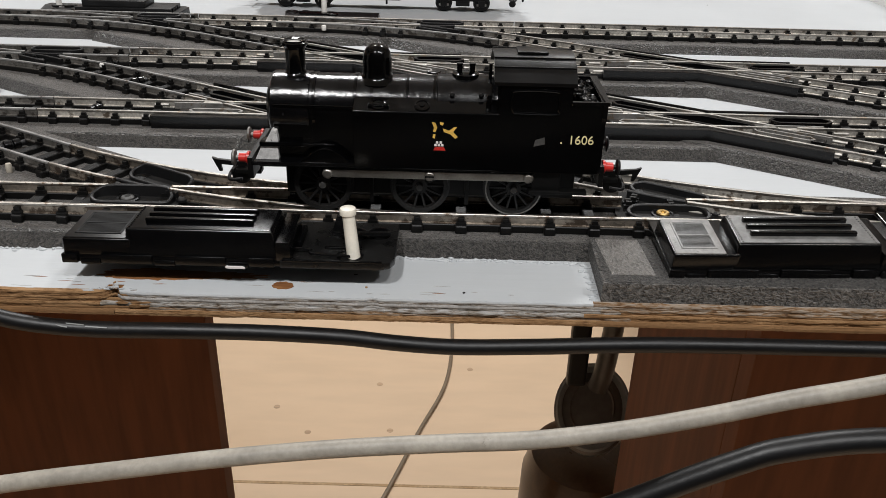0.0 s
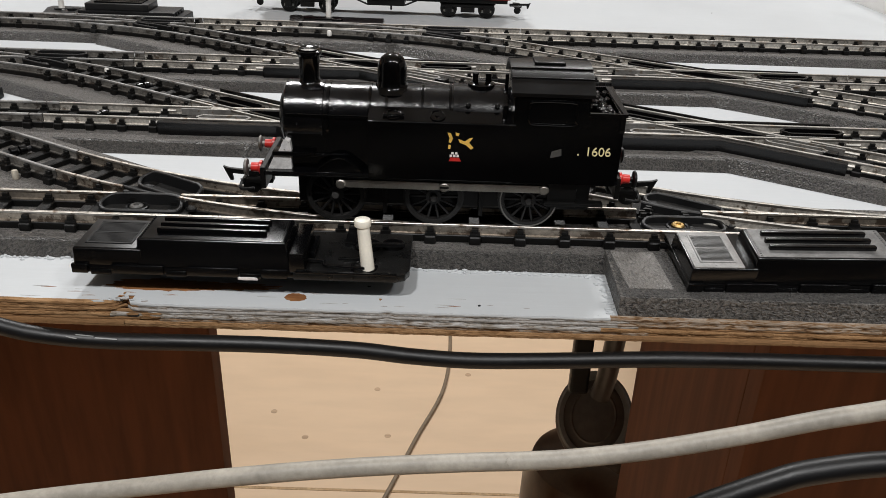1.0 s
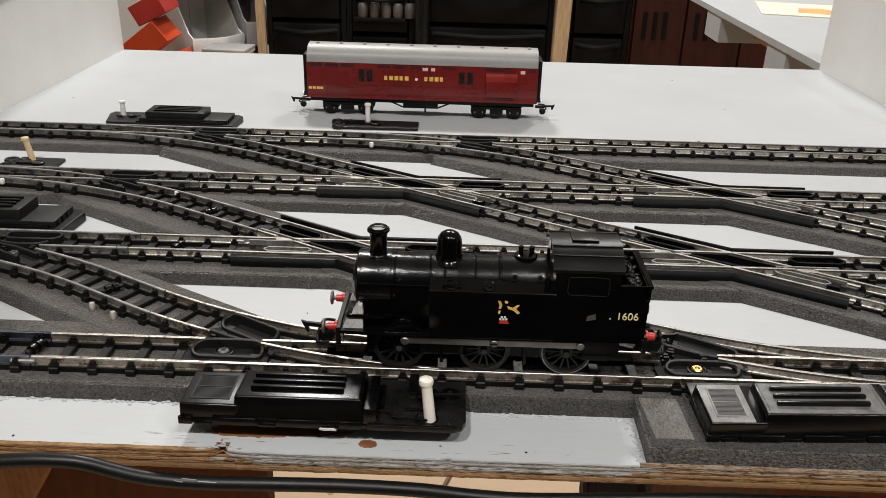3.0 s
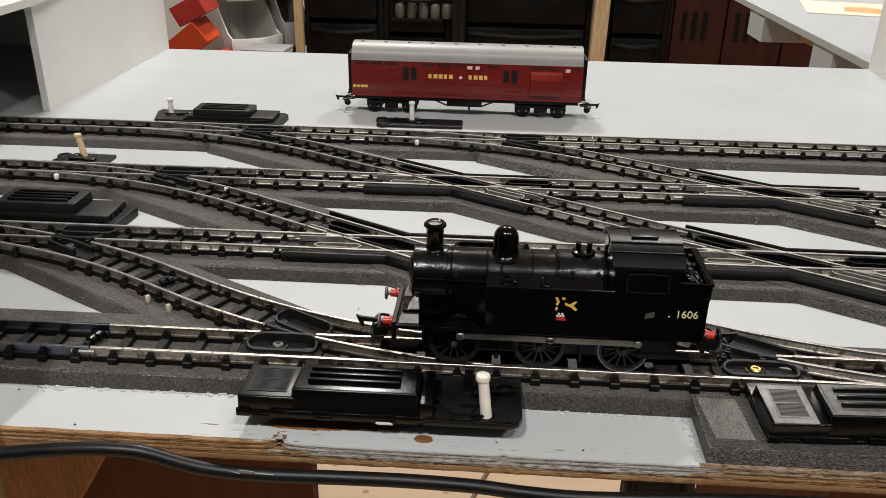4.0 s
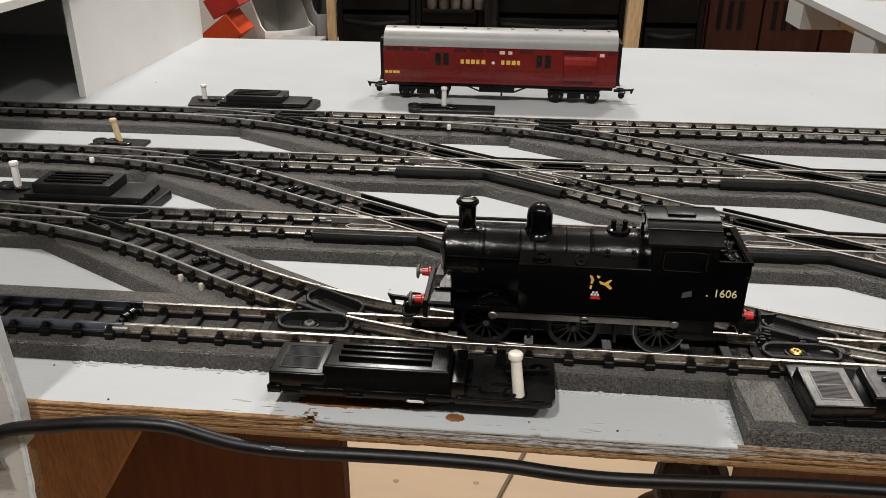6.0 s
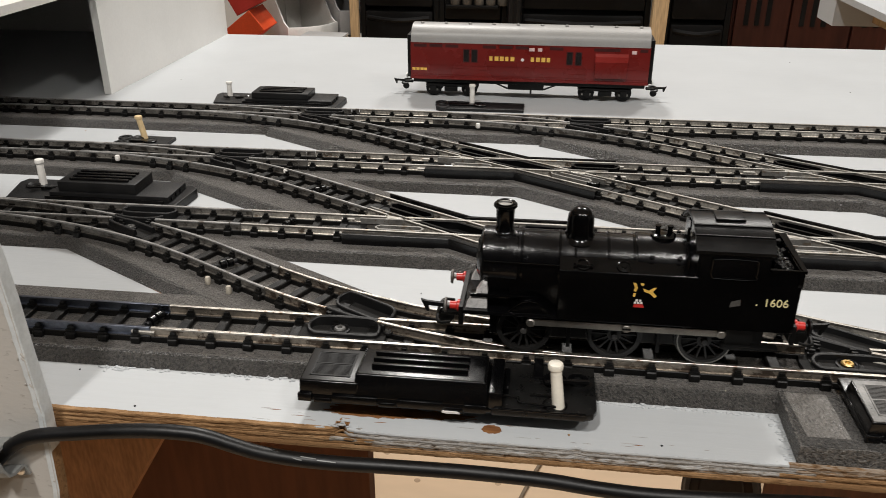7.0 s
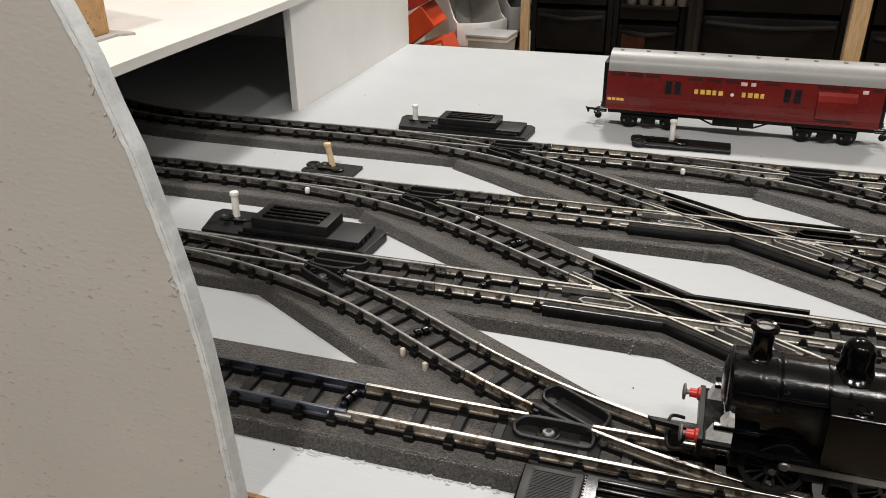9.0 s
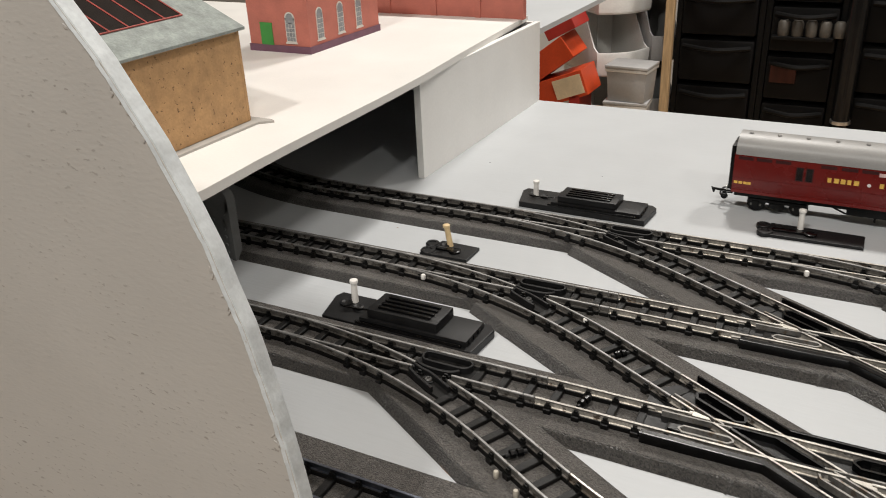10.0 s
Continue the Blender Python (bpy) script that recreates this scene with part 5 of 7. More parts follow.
    # grey sheet that paints the sheen onto the black housing
    if has_sheen:
        part("housing_top", prism([(X - 11.6, y0 - 41.0), (X + 32.4, y0 - 41.0), (X + 32.4, y0 - 25.1), (X - 11.0, y0 - 25.1)], 18.5, 18.75, bev=0.1), SHEEN_TOP, hs, "housing top greyed to imitate sheen")
    for k in range(12):
        for dx in (-10.6, 31.2) if has_sheen else (-11.2,):
            part("rivet", lathe([(0.4, 0), (0.28, 0.3)], (X + dx, y0 - 40.4 + k * 1.33, 18.7 if has_sheen else 18.55), n=8), SHEEN_TOP if has_sheen else BLACK, hs)
    part("end_block", box(X + 34.0, X + 38.7, y0 - 43.0, y0 - 21, 9.0, 15.6, 0.6), BLACK, m, smooth=True)
    part("end_step", box(X + 38.5, X + 40.6, y0 - 34.0, y0 - 21, 9.0, 11.6, 0.4), BLACK, m, smooth=True)
    # linkage plate with the hand lever
    lp = part("linkage_plate", prism([(X + 35.2, y0 - 43.6), (X + 66.5, y0 - 43.6), (X + 69.6, y0 - 42.4), (X + 70.9, y0 - 39.4), (X + 70.9, y0 - 14.2), (X + 35.2, y0 - 14.2)], 6.9, 9.4, bev=0.5), DUSTY, m, "black plate speckled with pale dust", smooth=True)
    part("plate_lip", box(X + 36, X + 67, y0 - 43.7, y0 - 42.9, 9.2, 9.9, 0.2), BLACK, lp, smooth=True)
    part("link_rod", tube([(X + 38, y0 - 37.4, 10.9), (X + 43.5, y0 - 37.6, 10.7), (X + 44.6, y0 - 39.6, 10.4), (X + 50, y0 - 40.4, 10.3), (X + 57, y0 - 40.6, 10.2)], 0.5, 8), BLACK, lp, smooth=True)
    part("lever_ring", lathe([(4.3, 0), (4.3, 0.3), (3.9, 0.45), (3.5, 0.3), (3.5, 0)], (X + 56.6, y0 - 38.6, 9.3), n=26, ring=True), BLACK, lp, smooth=True)
    for dx, dy, r in ((56.5, -24.5, 4.2), (64.8, -23.4, 3.6)):
        part("pivot_disc", lathe([(r, 0), (r, 1.3), (r * 0.8, 1.6), (r * 0.5, 1.6), (r * 0.45, 0.8)], (X + dx, y0 + dy, 9.3), n=24), BLACK, lp, smooth=True)
    part("drive_arm", tube([(X + 53, y0 - 29, 11.4), (X + 57, y0 - 27.5, 11.6), (X + 63, y0 - 27.0, 11.6), (X + 68.5, y0 - 26, 11.2)], 0.9, 8), BLACK, lp, smooth=True)
    part("lever_slot", box(X + 48, X + 60, y0 - 34.6, y0 - 33.4, 9.3, 10.1, 0.3), BLACK, lp)
    if not has_sheen:
        part("paint_dab", prism([(X + 18.2, y0 - 43.6), (X + 20.0, y0 - 44.0), (X + 22.4, y0 - 43.8), (X + 24.4, y0 - 43.9), (X + 23.4, y0 - 43.2), (X + 21.0, y0 - 43.0), (X + 18.8, y0 - 43.0)], 6.5, 7.2), WHITE_DOT, m, "white paint dab")
    part("drive_bar", box(X + 49, X + 52.5, y0 - 24, y0 - 9, 9.2, 10.4, 0.3), BLACK, lp)
    lever_post(m, X + 57.9, y0 - 39.2, 9.2, POST_WHITE, (-1.8, 3.0), 14.8)
    return m


point_motor(LOW["b"], 0, "glossy black point motor with ivory lever at the worn board edge", "near point motors", LOUVRE_BLACK)
tilted = point_motor(LOW["d1"] - 2.0, 0, "glossy black point motor with sheen-painted louvre plate on a foam pad", "near point motors", LOUVRE_SHEEN)
HINGE = Vector((0, -0.0437, 0.0069))
TURN = Vector(((LOW["d1"] - 34.0) * MM, -0.0437, 0))
tilted.matrix_basis = (Matrix.Translation(TURN + Vector((0.0026, 0, 0))) @ Matrix.Rotation(radians(2.6), 4, "Z") @ Matrix.Translation(-TURN) @
                       Matrix.Translation(HINGE) @ Matrix.Rotation(radians(7), 4, "X") @ Matrix.Translation(-HINGE) @ tilted.matrix_basis)


def old_motor(x0, y0, label, posts):
    """Flatter, dusty motor with a stepped housing on a wide plate."""
    m = thing("point_motor", (x0 + 54, y0 + 15, 0), label, "point motor", "old point motors")
    part("base_plate", prism([(x0 + 6, y0), (x0 + 107, y0 - 2), (x0 + 109, y0 + 26), (x0 + 105, y0 + 30), (x0 + 2, y0 + 30), (x0, y0 + 24)], 0.1, 5.6, bev=0.6), BLACK_DULL, m)
    part("motor_step", box(x0 + 32, x0 + 102.5, y0 + 1.5, y0 + 26, 5.4, 9.2, 0.6), BLACK_DULL, m, smooth=True)
    hs = part("coil_housing", box(x0 + 37, x0 + 83.5, y0 + 3, y0 + 25, 9.0, 15.2, 1.0), BLACK_DULL, m, smooth=True)
    for k in range(4):
        part("housing_rib", box(x0 + 43, x0 + 78, y0 + 6 + k * 4.2, y0 + 8 + k * 4.2, 15.0, 16.6, 0.5), BLACK, hs, smooth=True)
    part("shadow_step", box(x0 + 30, x0 + 100, y0 - 0.5, y0 + 1.2, 5.4, 7.4, 0.3), BLACK, m)
    for k in range(3):
        part("end_slot", box(x0 + 102.1, x0 + 103.1, y0 + 5 + 6 * k, y0 + 8.5 + 6 * k, 6.2, 8.4), BLACK, m)
    for dx, dy, r in ((12, 18, 4.0), (22, 16, 3.6)):
        part("pivot_disc", lathe([(r, 0), (r, 1.2), (r * 0.7, 1.5), (r * 0.4, 1.0)], (x0 + dx, y0 + dy, 5.5), n=22), BLACK_DULL, m, smooth=True)
    part("link_rod", tube([(x0 + 34, y0 + 14, 7.2), (x0 + 31, y0 + 15, 7.6), (x0 + 28, y0 + 13, 7.4), (x0 + 14, y0 + 12, 7.2)], 0.5, 8), BLACK, m, smooth=True)
    lever_post(m, x0 + posts[0], y0 + posts[1], 5.5, BUTTON_WHITE, (0, 0.3), 14.5)
    return m


old_motor(-262, 128, "dusty black point motor with white lever post", (16, 22))
far_motor = old_motor(-223, 343, "dusty black point motor with white lever post", (14, 17))
far_motor.matrix_basis = far_motor.matrix_basis @ Matrix.Diagonal((1.0, 1.0, 0.82, 1.0))


def hand_lever(x0, x1, y0, y1, post, material, lean, label, h=18.0):
    m = thing("hand_point_lever", ((x0 + x1) / 2, (y0 + y1) / 2, 0), label, "point lever", "hand levers")
    part("lever_plate", prism([(x0, y0), (x1, y0 + 1), (x1, y1 - 1), (x0 + 6, y1)], 0.1, 2.4, bev=0.4), BLACK_DULL, m)
    mid = (y0 + y1) / 2
    for dx, dy, r in ((1.5, 5.0, 5.0), (4.0, -6.5, 5.6)):
        part("end_lobe", lathe([(r, 0.1), (r, 2.6), (r - 0.5, 3.2), (r * 0.55, 3.2), (r * 0.5, 2.6)], (x0 + dx, mid + dy, 0), n=24), BLACK_DULL, m, smooth=True)
    part("pivot_boss", lathe([(4.4, 2.2), (4.4, 3.4), (3.8, 3.8), (1.2, 3.8)], (post[0] + 7.5, mid - 2.0, 0), n=22), BLACK, m, smooth=True)
    part("lever_slot", box(x0 + 8, post[0] + 7, mid - 3.5, mid + 1.5, 2.3, 3.6, 0.5), BLACK, m, smooth=True)
    part("pivot_disc", lathe([(3.6, 0), (3.6, 1.2), (2.4, 1.5), (1.4, 1.0)], (x0 + 12, mid + 4, 2.2), n=22), BLACK_DULL, m, smooth=True)
    lever_post(m, post[0], post[1], 2.4, material, lean, h)


hand_lever(-247, -211, 234, 258, (-231.5, 252), POST_BEIGE, (-3.0, 0.5), "black hand lever plate with yellowed leaning post", 15.0)
hand_lever(-38, 30, 356, 378, (-12, 374), BUTTON_WHITE, (0, 0.4), "black hand lever plate with short white post", 14.0)


# ------------------------------------------------------------------ tank engine
def wheel(parent, x, y, side):
    """Spoked driving wheel; side is -1 for the near face."""
    z, r = RT + 9.8, 9.7
    t = part("wheel_tyre", lathe([(r - 1.5, -1.1), (r, -1.1), (r, 0.6), (r + 0.7, 0.7), (r + 0.7, 1.2), (r - 1.5, 1.2)], (x, y, z), (0, -side, 0), 40, ring=True), WHEEL_BLACK, parent, smooth=True)
    part("tyre_rim", lathe([(r - 0.45, 0), (r + 0.02, 0), (r + 0.02, 0.12), (r - 0.45, 0.12)], (x, y + side * 1.12, z), (0, side, 0), 40, ring=True), STEEL if x > 90 else WHEEL_BLACK, t)
    hub = lathe([(2.6, -1.0), (2.6, 0.9), (1.2, 1.0)], (x, y, z), (0, 1, 0), 18)
    for k in range(14):
        a = 2 * math.pi * k / 14
        p0 = (x + 2.2 * math.cos(a), y, z + 2.2 * math.sin(a))
        p1 = (x + (r - 1.2) * math.cos(a), y, z + (r - 1.2) * math.sin(a))
        cyl(p0, p1, 0.55, 0.45, 6, hub)
    part("wheel_spokes", hub, WHEEL_BLACK, t)
    part("axle_end", lathe([(1.3, 0), (1.3, 1.2), (1.0, 1.5)], (x, y + side * 1.0, z), (0, side, 0), 16), GRILLE_GREY, t, smooth=True)


def engine():
    e = thing("tank_engine", (77, 0, RT), "glossy black toy tank engine standing on the near track", "locomotive")
    part("chassis_block", box(29, 128, -6.0, 6.0, RT + 5.2, 30.2, 0.5), LOCO_DULL, e)
    part("keeper_plate", box(38, 112, -3.6, 3.6, RT + 3.6, RT + 5.3, 0.4), LOCO_DULL, e)
    for x in (58.5, 91.0):
        part("brake_hanger", box(x - 0.7, x + 0.7, -8.6, -7.2, RT + 3.0, 29, 0.2), LOCO_DULL, e)
    for x in (42.0, 75.0, 107.0):
        for s in (-1, 1):
            wheel(e, x, s * 8.2, s)
        part("axle", cyl((x, -8, RT + 10.1), (x, 8, RT + 10.1), 1.4, n=12), STEEL, e)
    # coupling rods with pins
    for s in (-1, 1):
        rod = part("coupling_rod", box(43.0, 112.6, s * 13.4 - 0.5, s * 13.4 + 0.5, 25.8, 28.5, 0.25), ROD_STEEL, e)
        for x in (44.4, 78.4, 111.3):
            part("rod_pin", lathe([(1.7, 0), (1.7, 0.7), (1.2, 1.1), (0.5, 1.1)], (x, s * 13.6, 27.1), (0, s, 0), 20), ROD_STEEL, rod, smooth=True)
        part("pin_slot", box(76.9, 79.9, s * 14.75 - 0.1, s * 14.75 + 0.1, 26.8, 27.4), LOCO_DULL, rod)
    part("running_plate", box(19.5, 135.0, -15.3, 15.3, 29.9, 31.3, 0.3), LOCO_WORN, e)
    part("valance", box(22, 133, -14.2, -13.2, 29.2, 30.1), LOCO_DULL, e)
    part("valance", box(22, 133, 13.2, 14.2, 29.2, 30.1), LOCO_DULL, e)
    for x0, x1 in ((18.2, 20.0), (134.4, 136.0)):
        part("buffer_beam", box(x0, x1, -15.0, 15.0, 25.0, 32.4, 0.25), LOCO_DULL, e)
    # tanks, cab side and bunker side in one sheet on each side
    for s in (-1, 1):
        y0, y1 = (s * 15.0 - 0.6, s * 15.0 + 0.6)
        tank = [(s * 15.6, 30.0), (s * 15.6, 49.2), (s * 15.2, 49.7), (s * 9.0, 52.3), (s * 9.0, 30.0)]
        part("side_tank", slab_yz(tank, 53.5, 100.5, bev=0.25), LOCO, e)
        for x in (61.6, 75.6):
            part("tank_lid", lathe([(2.5, 0), (2.5, 0.5), (2.0, 0.7), (1.9, 0.45), (0.9, 0.45), (0.8, 0.8), (0.3, 0.8)], (x, s * 12.7, 50.65), (0, s * 0.39, 0.92), 22), LOCO, e, smooth=True)
        part("tank_step", box(58.2, 65.0, s * 12.6 - 1.6, s * 12.6 + 1.6, 50.2, 51.0, 0.2), LOCO, e)
        part("tank_vent", cyl((97, s * 12.4, 49.5), (97, s * 12.4, 54.5), 0.8, n=10), LOCO, e)
        side = slab_xz([(100.3, 30), (133.6, 30), (133.6, 46), (134.8, 48), (134.8, 53.8), (123.2, 53.0), (123.2, 59.6), (100.3, 59.6)], y0, y1)
        cs = part("cab_side", side, LOCO, e)
        out = [(x, z) for x, z in ((105.0, 50.2), (104.2, 52), (104.2, 55.8), (105.6, 57.4), (117.6, 57.4), (119.0, 55.8), (119.0, 52), (118.2, 50.2))]
        part("cab_window", slab_xz(out, s * 15.75 - 0.08, s * 15.75 + 0.08), LOCO, cs)
        ring = [(x, s * 15.8, z) for x, z in out] + [(out[0][0], s * 15.8, out[0][1])]
        part("window_beading", tube(ring, 0.42, 8), LOCO, cs, smooth=True)
        # splasher over the leading wheel
        spl = [(36 + 16 * k / 12, 31.2 + 4.6 * math.sin(math.pi * k / 12)) for k in range(13)]
        part("splasher", slab_xz(spl, min(s * 11, s * 15.0), max(s * 11, s * 15.0), bev=0.15), LOCO, e, smooth=True)
        part("hand_rail", tube([(27, s * 11.3, 49.4), (40, s * 11.5, 49.4), (53.5, s * 11.5, 49.4)], 0.32, 6), LOCO, e, smooth=True)
        part("step_plate", box(112.5, 122, s * 13.4 - 0.7, s * 13.4 + 0.7, 21.0, 30.0, 0.2), LOCO_DULL, e)
        part("foot_step", box(111.5, 131, s * 13.6 - 1.8, s * 13.6 + 1.8, 22.0, 23.2, 0.3), LOCO_DULL, e)
    # boiler, smokebox and its saddle
    part("boiler", lathe([(10.9, 27), (10.9, 100)], (0, 0, 46.2), (1, 0, 0), 44), LOCO_WORN, e, smooth=True)
    part("smokebox", lathe([(8.5, 25.0), (10.6, 25.4), (11.4, 26.2), (11.4, 38.5), (10.9, 38.6)], (0, 0, 46.2), (1, 0, 0), 44), LOCO_WORN, e, smooth=True)
    part("smokebox_door", lathe([(3.0, 23.6), (6.5, 24.0), (8.4, 25.1), (8.4, 25.6)], (0, 0, 46.2), (1, 0, 0), 32), LOCO, e, smooth=True)
    for x in (39.6, 53.0, 58.5, 70.0, 79.0):
        part("boiler_band", lathe([(10.9, x), (11.25, x + 0.1), (11.25, x + 0.9), (10.9, x + 1.0)], (0, 0, 46.2), (1, 0, 0), 44), LOCO, e, smooth=True)
    part("saddle", box(27, 54, -10.9, 10.9, 30, 47.4, 0.4), LOCO, e)
    for k in range(11):
        for x in (26.6, 38.2):
            a = math.radians(100 + k * 14)
            part("rivet", lathe([(0.3, 0), (0.2, 0.25)], (x, 11.35 * math.cos(a), 46.2 + 11.35 * math.sin(a)), (0, math.cos(a), math.sin(a)), 6), LOCO, e)
    for s in (-1, 1):
        a, b = sorted((s * 8.8, s * 13.2))
        part("frame_front", slab_xz([(20.6, 31.2), (28.4, 31.2), (28.4, 36.2), (23.0, 36.2)], a, b, bev=0.25), SILVER_PAINT, e, "chipped silver front frame plate")
        part("frame_front", slab_xz([(24.2, 37.3), (28.6, 37.3), (28.2, 41.2), (26.6, 41.6)], a, b, bev=0.25), SILVER_PAINT, e, "chipped silver front frame plate")
        a, b = sorted((s * 8.6, s * 13.8))
        part("front_step", box(22.4, 36.0, a, b, 36.1, 37.5, 0.3), LOCO, e, smooth=True)
        part("front_step", box(30.0, 47.0, min(s * 10.9, s * 11.8), max(s * 10.9, s * 11.8), 35.4, 36.4, 0.2), LOCO, e)
        rim = [(36 + 16 * k / 12, s * 15.0, 31.4 + 4.6 * math.sin(math.pi * k / 12)) for k in range(13)]
        part("splasher_beading", tube(rim, 0.3, 6), LOCO, e, smooth=True)
        for k in range(12):
            part("rivet", lathe([(0.28, 0), (0.18, 0.2)], (39.5, s * 10.9, 36.4 + k * 0.95), (0, s, 0), 6), LOCO, e)
        for k in range(9):
            part("rivet", lathe([(0.28, 0), (0.18, 0.2)], (28.6 + k * 1.25, s * 10.9, 38.0), (0, s, 0), 6), LOCO, e)
    # chimney, dome, safety valves
    part("chimney", lathe([(5.6, 56.0), (4.3, 56.8), (3.4, 57.8), (3.15, 59.6), (3.35, 65.2), (3.7, 65.9), (4.3, 66.5), (4.2, 67.3), (3.2, 67.8), (2.6, 67.4), (2.5, 65.5)], (33.4, 0, 0), n=32), LOCO, e, smooth=True)
    part("chimney_rim", lathe([(2.65, 67.35), (3.6, 67.8), (3.5, 68.0), (2.65, 67.75)], (33.4, 0, 0), n=32, ring=True), LOCO, e, smooth=True)
    part("dome", lathe([(7.2, 55.2), (5.8, 56.4), (5.0, 57.6), (4.8, 59.0), (4.8, 62.4), (4.5, 64.4), (3.6, 66.0), (2.2, 67.0), (0.5, 67.4)], (60.3, 0, 0), n=32), LOCO, e, smooth=True)
    part("firebox_top", lathe([(11.35, 80.2), (11.7, 80.5), (11.7, 98)], (0, 0, 46.2), (1, 0, 0), 44), LOCO_WORN, e, smooth=True)
    sv = part("valve_base", lathe([(4.4, 57.2), (4.4, 58.4), (3.4, 58.9), (1.0, 59.0)], (89.5, 0, 0), n=26), LOCO, e, smooth=True)
    for dx in (-2.0, 2.2):
        part("safety_valve", lathe([(0.9, 58.4), (0.9, 61.0), (1.05, 61.2), (1.05, 61.8)], (89.5 + dx, 0, 0), n=14), LOCO, sv, smooth=True)
    part("chimney_plug", lathe([(2.6, 66.9), (2.5, 67.6), (1.4, 67.9), (0.4, 67.9)], (33.4, 0, 0), n=24), LOOP_METAL, e, "grey slotted screw in the chimney", smooth=True)
    part("plug_slot", box(31.1, 35.7, -0.35, 0.35, 67.75, 68.05), LOCO_DULL, e)
    for s in (-1, 1):
        for x, a in ((85.2, 38), (94.6, 38), (86.0, 16), (94.0, 12)):
            ca, sa = math.cos(radians(a)), math.sin(radians(a))
            part("washout_plug", lathe([(0.85, 0), (0.85, 0.7), (0.5, 1.0)], (x, s * 11.6 * ca, 46.2 + 11.6 * sa), (0, s * ca, sa), 12), LOCO, e, smooth=True)
    part("whistle", cyl((97.6, -3, 57.5), (97.6, -3, 62.5), 0.6, n=10), LOCO, e)
    # cab
    part("cab_front", slab_yz([(-15, 30), (15, 30), (15, 60), (9, 63.2), (0, 65), (-9, 63.2), (-15, 60)], 99.6, 100.8), LOCO, e)
    part("cab_back", slab_yz([(-15, 30), (15, 30), (15, 60), (9, 63.2), (0, 65), (-9, 63.2), (-15, 60)], 122.4, 123.4), LOCO, e)
    for s in (-1, 1):
        part("front_window", slab_yz([(s * 7 - 2.2, 58.5), (s * 7 + 2.2, 58.5), (s * 7 + 2.0, 61.6), (s * 7 - 2.0, 61.8)], 99.3, 99.7), GLASS_DARK, e)
    arc_out, arc_in = [], []
    for k in range(17):
        y = -16.2 + 32.4 * k / 16
        z = 59.4 + 6.2 * (1 - (abs(y) / 16.2) ** 2.2)
        arc_out.append((y, z + 0.7))
        arc_in.append((y, z - 0.4))
    rf = part("cab_roof", slab_yz(arc_out + arc_in[::-1], 98.4, 124.4), LOCO_SATIN, e, smooth=True)
    for y in (-11.2, -6.6, 6.6, 11.2):
        z = 59.4 + 6.2 * (1 - (abs(y) / 16.2) ** 2.2) + 0.6
        part("roof_rib", box(98.4, 124.4, y - 0.35, y + 0.35, z - 0.3, z + 0.45), LOCO_SATIN, rf)
    part("roof_hatch", box(106, 116, -4.0, 4.0, 65.6, 66.9, 0.4), LOCO_SATIN, rf, smooth=True)
    # bunker with coal
    part("bunker_back", slab_yz([(-15, 30), (15, 30), (15.3, 47), (16, 49), (16, 53.8), (-16, 53.8), (-16, 49), (-15.3, 47)], 133.2, 134.6), LOCO, e)
    part("bunker_rim", sweep([(123.4, -15.6), (134.6, -15.6), (134.6, 15.6), (123.4, 15.6)], [(-0.7, 53.2), (-0.7, 54.3), (0.7, 54.3), (0.7, 53.2)]), LOCO, e)
    rnd_ = random.Random(21)
    coal = bmesh.new()
    for k in range(70):
        own = bmesh.new()
        bmesh.ops.create_icosphere(own, subdivisions=1, radius=rnd_.uniform(0.9, 1.9))
        for v in own.verts:
            v.co *= rnd_.uniform(0.7, 1.15)
        bmesh.ops.translate(own, verts=own.verts, vec=(rnd_.uniform(124.2, 132.4), rnd_.uniform(-13.5, 13.5), 51.0 + rnd_.uniform(0, 2.6)))
        join(coal, own)
    part("coal_load", coal, COAL, e, "moulded glossy black coal", kind="stuff")
    # buffers
    for x, d in ((18.4, -1), (135.8, 1)):
        for s in (-1, 1):
            b = part("buffer_shank", lathe([(2.3, 0), (2.3, 0.8), (1.6, 1.2), (1.5, 3.6)], (x, s * 11.4, 31.0), (d, 0, 0), 20), RED, e, "red painted buffer shank", smooth=True)
            part("buffer_head", lathe([(0.8, 3.4), (0.9, 4.6), (2.7, 4.9), (2.9, 5.4), (2.4, 5.8), (0.5, 6.0)], (x, s * 11.4, 31.0), (d, 0, 0), 24), LOOP_METAL if d < 0 else LOCO_DULL, b, smooth=True)
    # hook and bar couplings
    for x, d in ((19.5, -1), (134.8, 1)):
        c = part("coupling_bar", box(min(x, x + d * 9), max(x, x + d * 9), -2.2, 2.2, 21.5, 23.0, 0.3), LOCO_DULL, e)
        part("coupling_loop", tube([(x + d * 5, -8.5, 22.2), (x + d * 9.5, -8.5, 22.0), (x + d * 10.5, 0, 22.0), (x + d * 9.5, 8.5, 22.0), (x + d * 5, 8.5, 22.2)], 0.6, 8), LOCO_DULL, c, smooth=True)
        hook = [(x, 24.6), (x + d * 15.5, 26.0), (x + d * 17.2, 26.6), (x + d * 15.0, 21.6), (x + d * 14.0, 21.6), (x + d * 14.4, 24.2), (x, 23.0)]
        part("coupling_hook", slab_xz(hook, -0.6, 0.6), LOCO_DULL, c)
        part("hook_tail", lathe([(3.2, -0.5), (3.4, 0), (3.2, 0.5)], (x + d * 7.5, 0, 20.2), (0, 1, 0), 18), LOCO_DULL, c)
    # transfers
    lettering("running_number", "1606", 4.2, CREAM_NUM, e, (127.2, -15.72, 41.4))
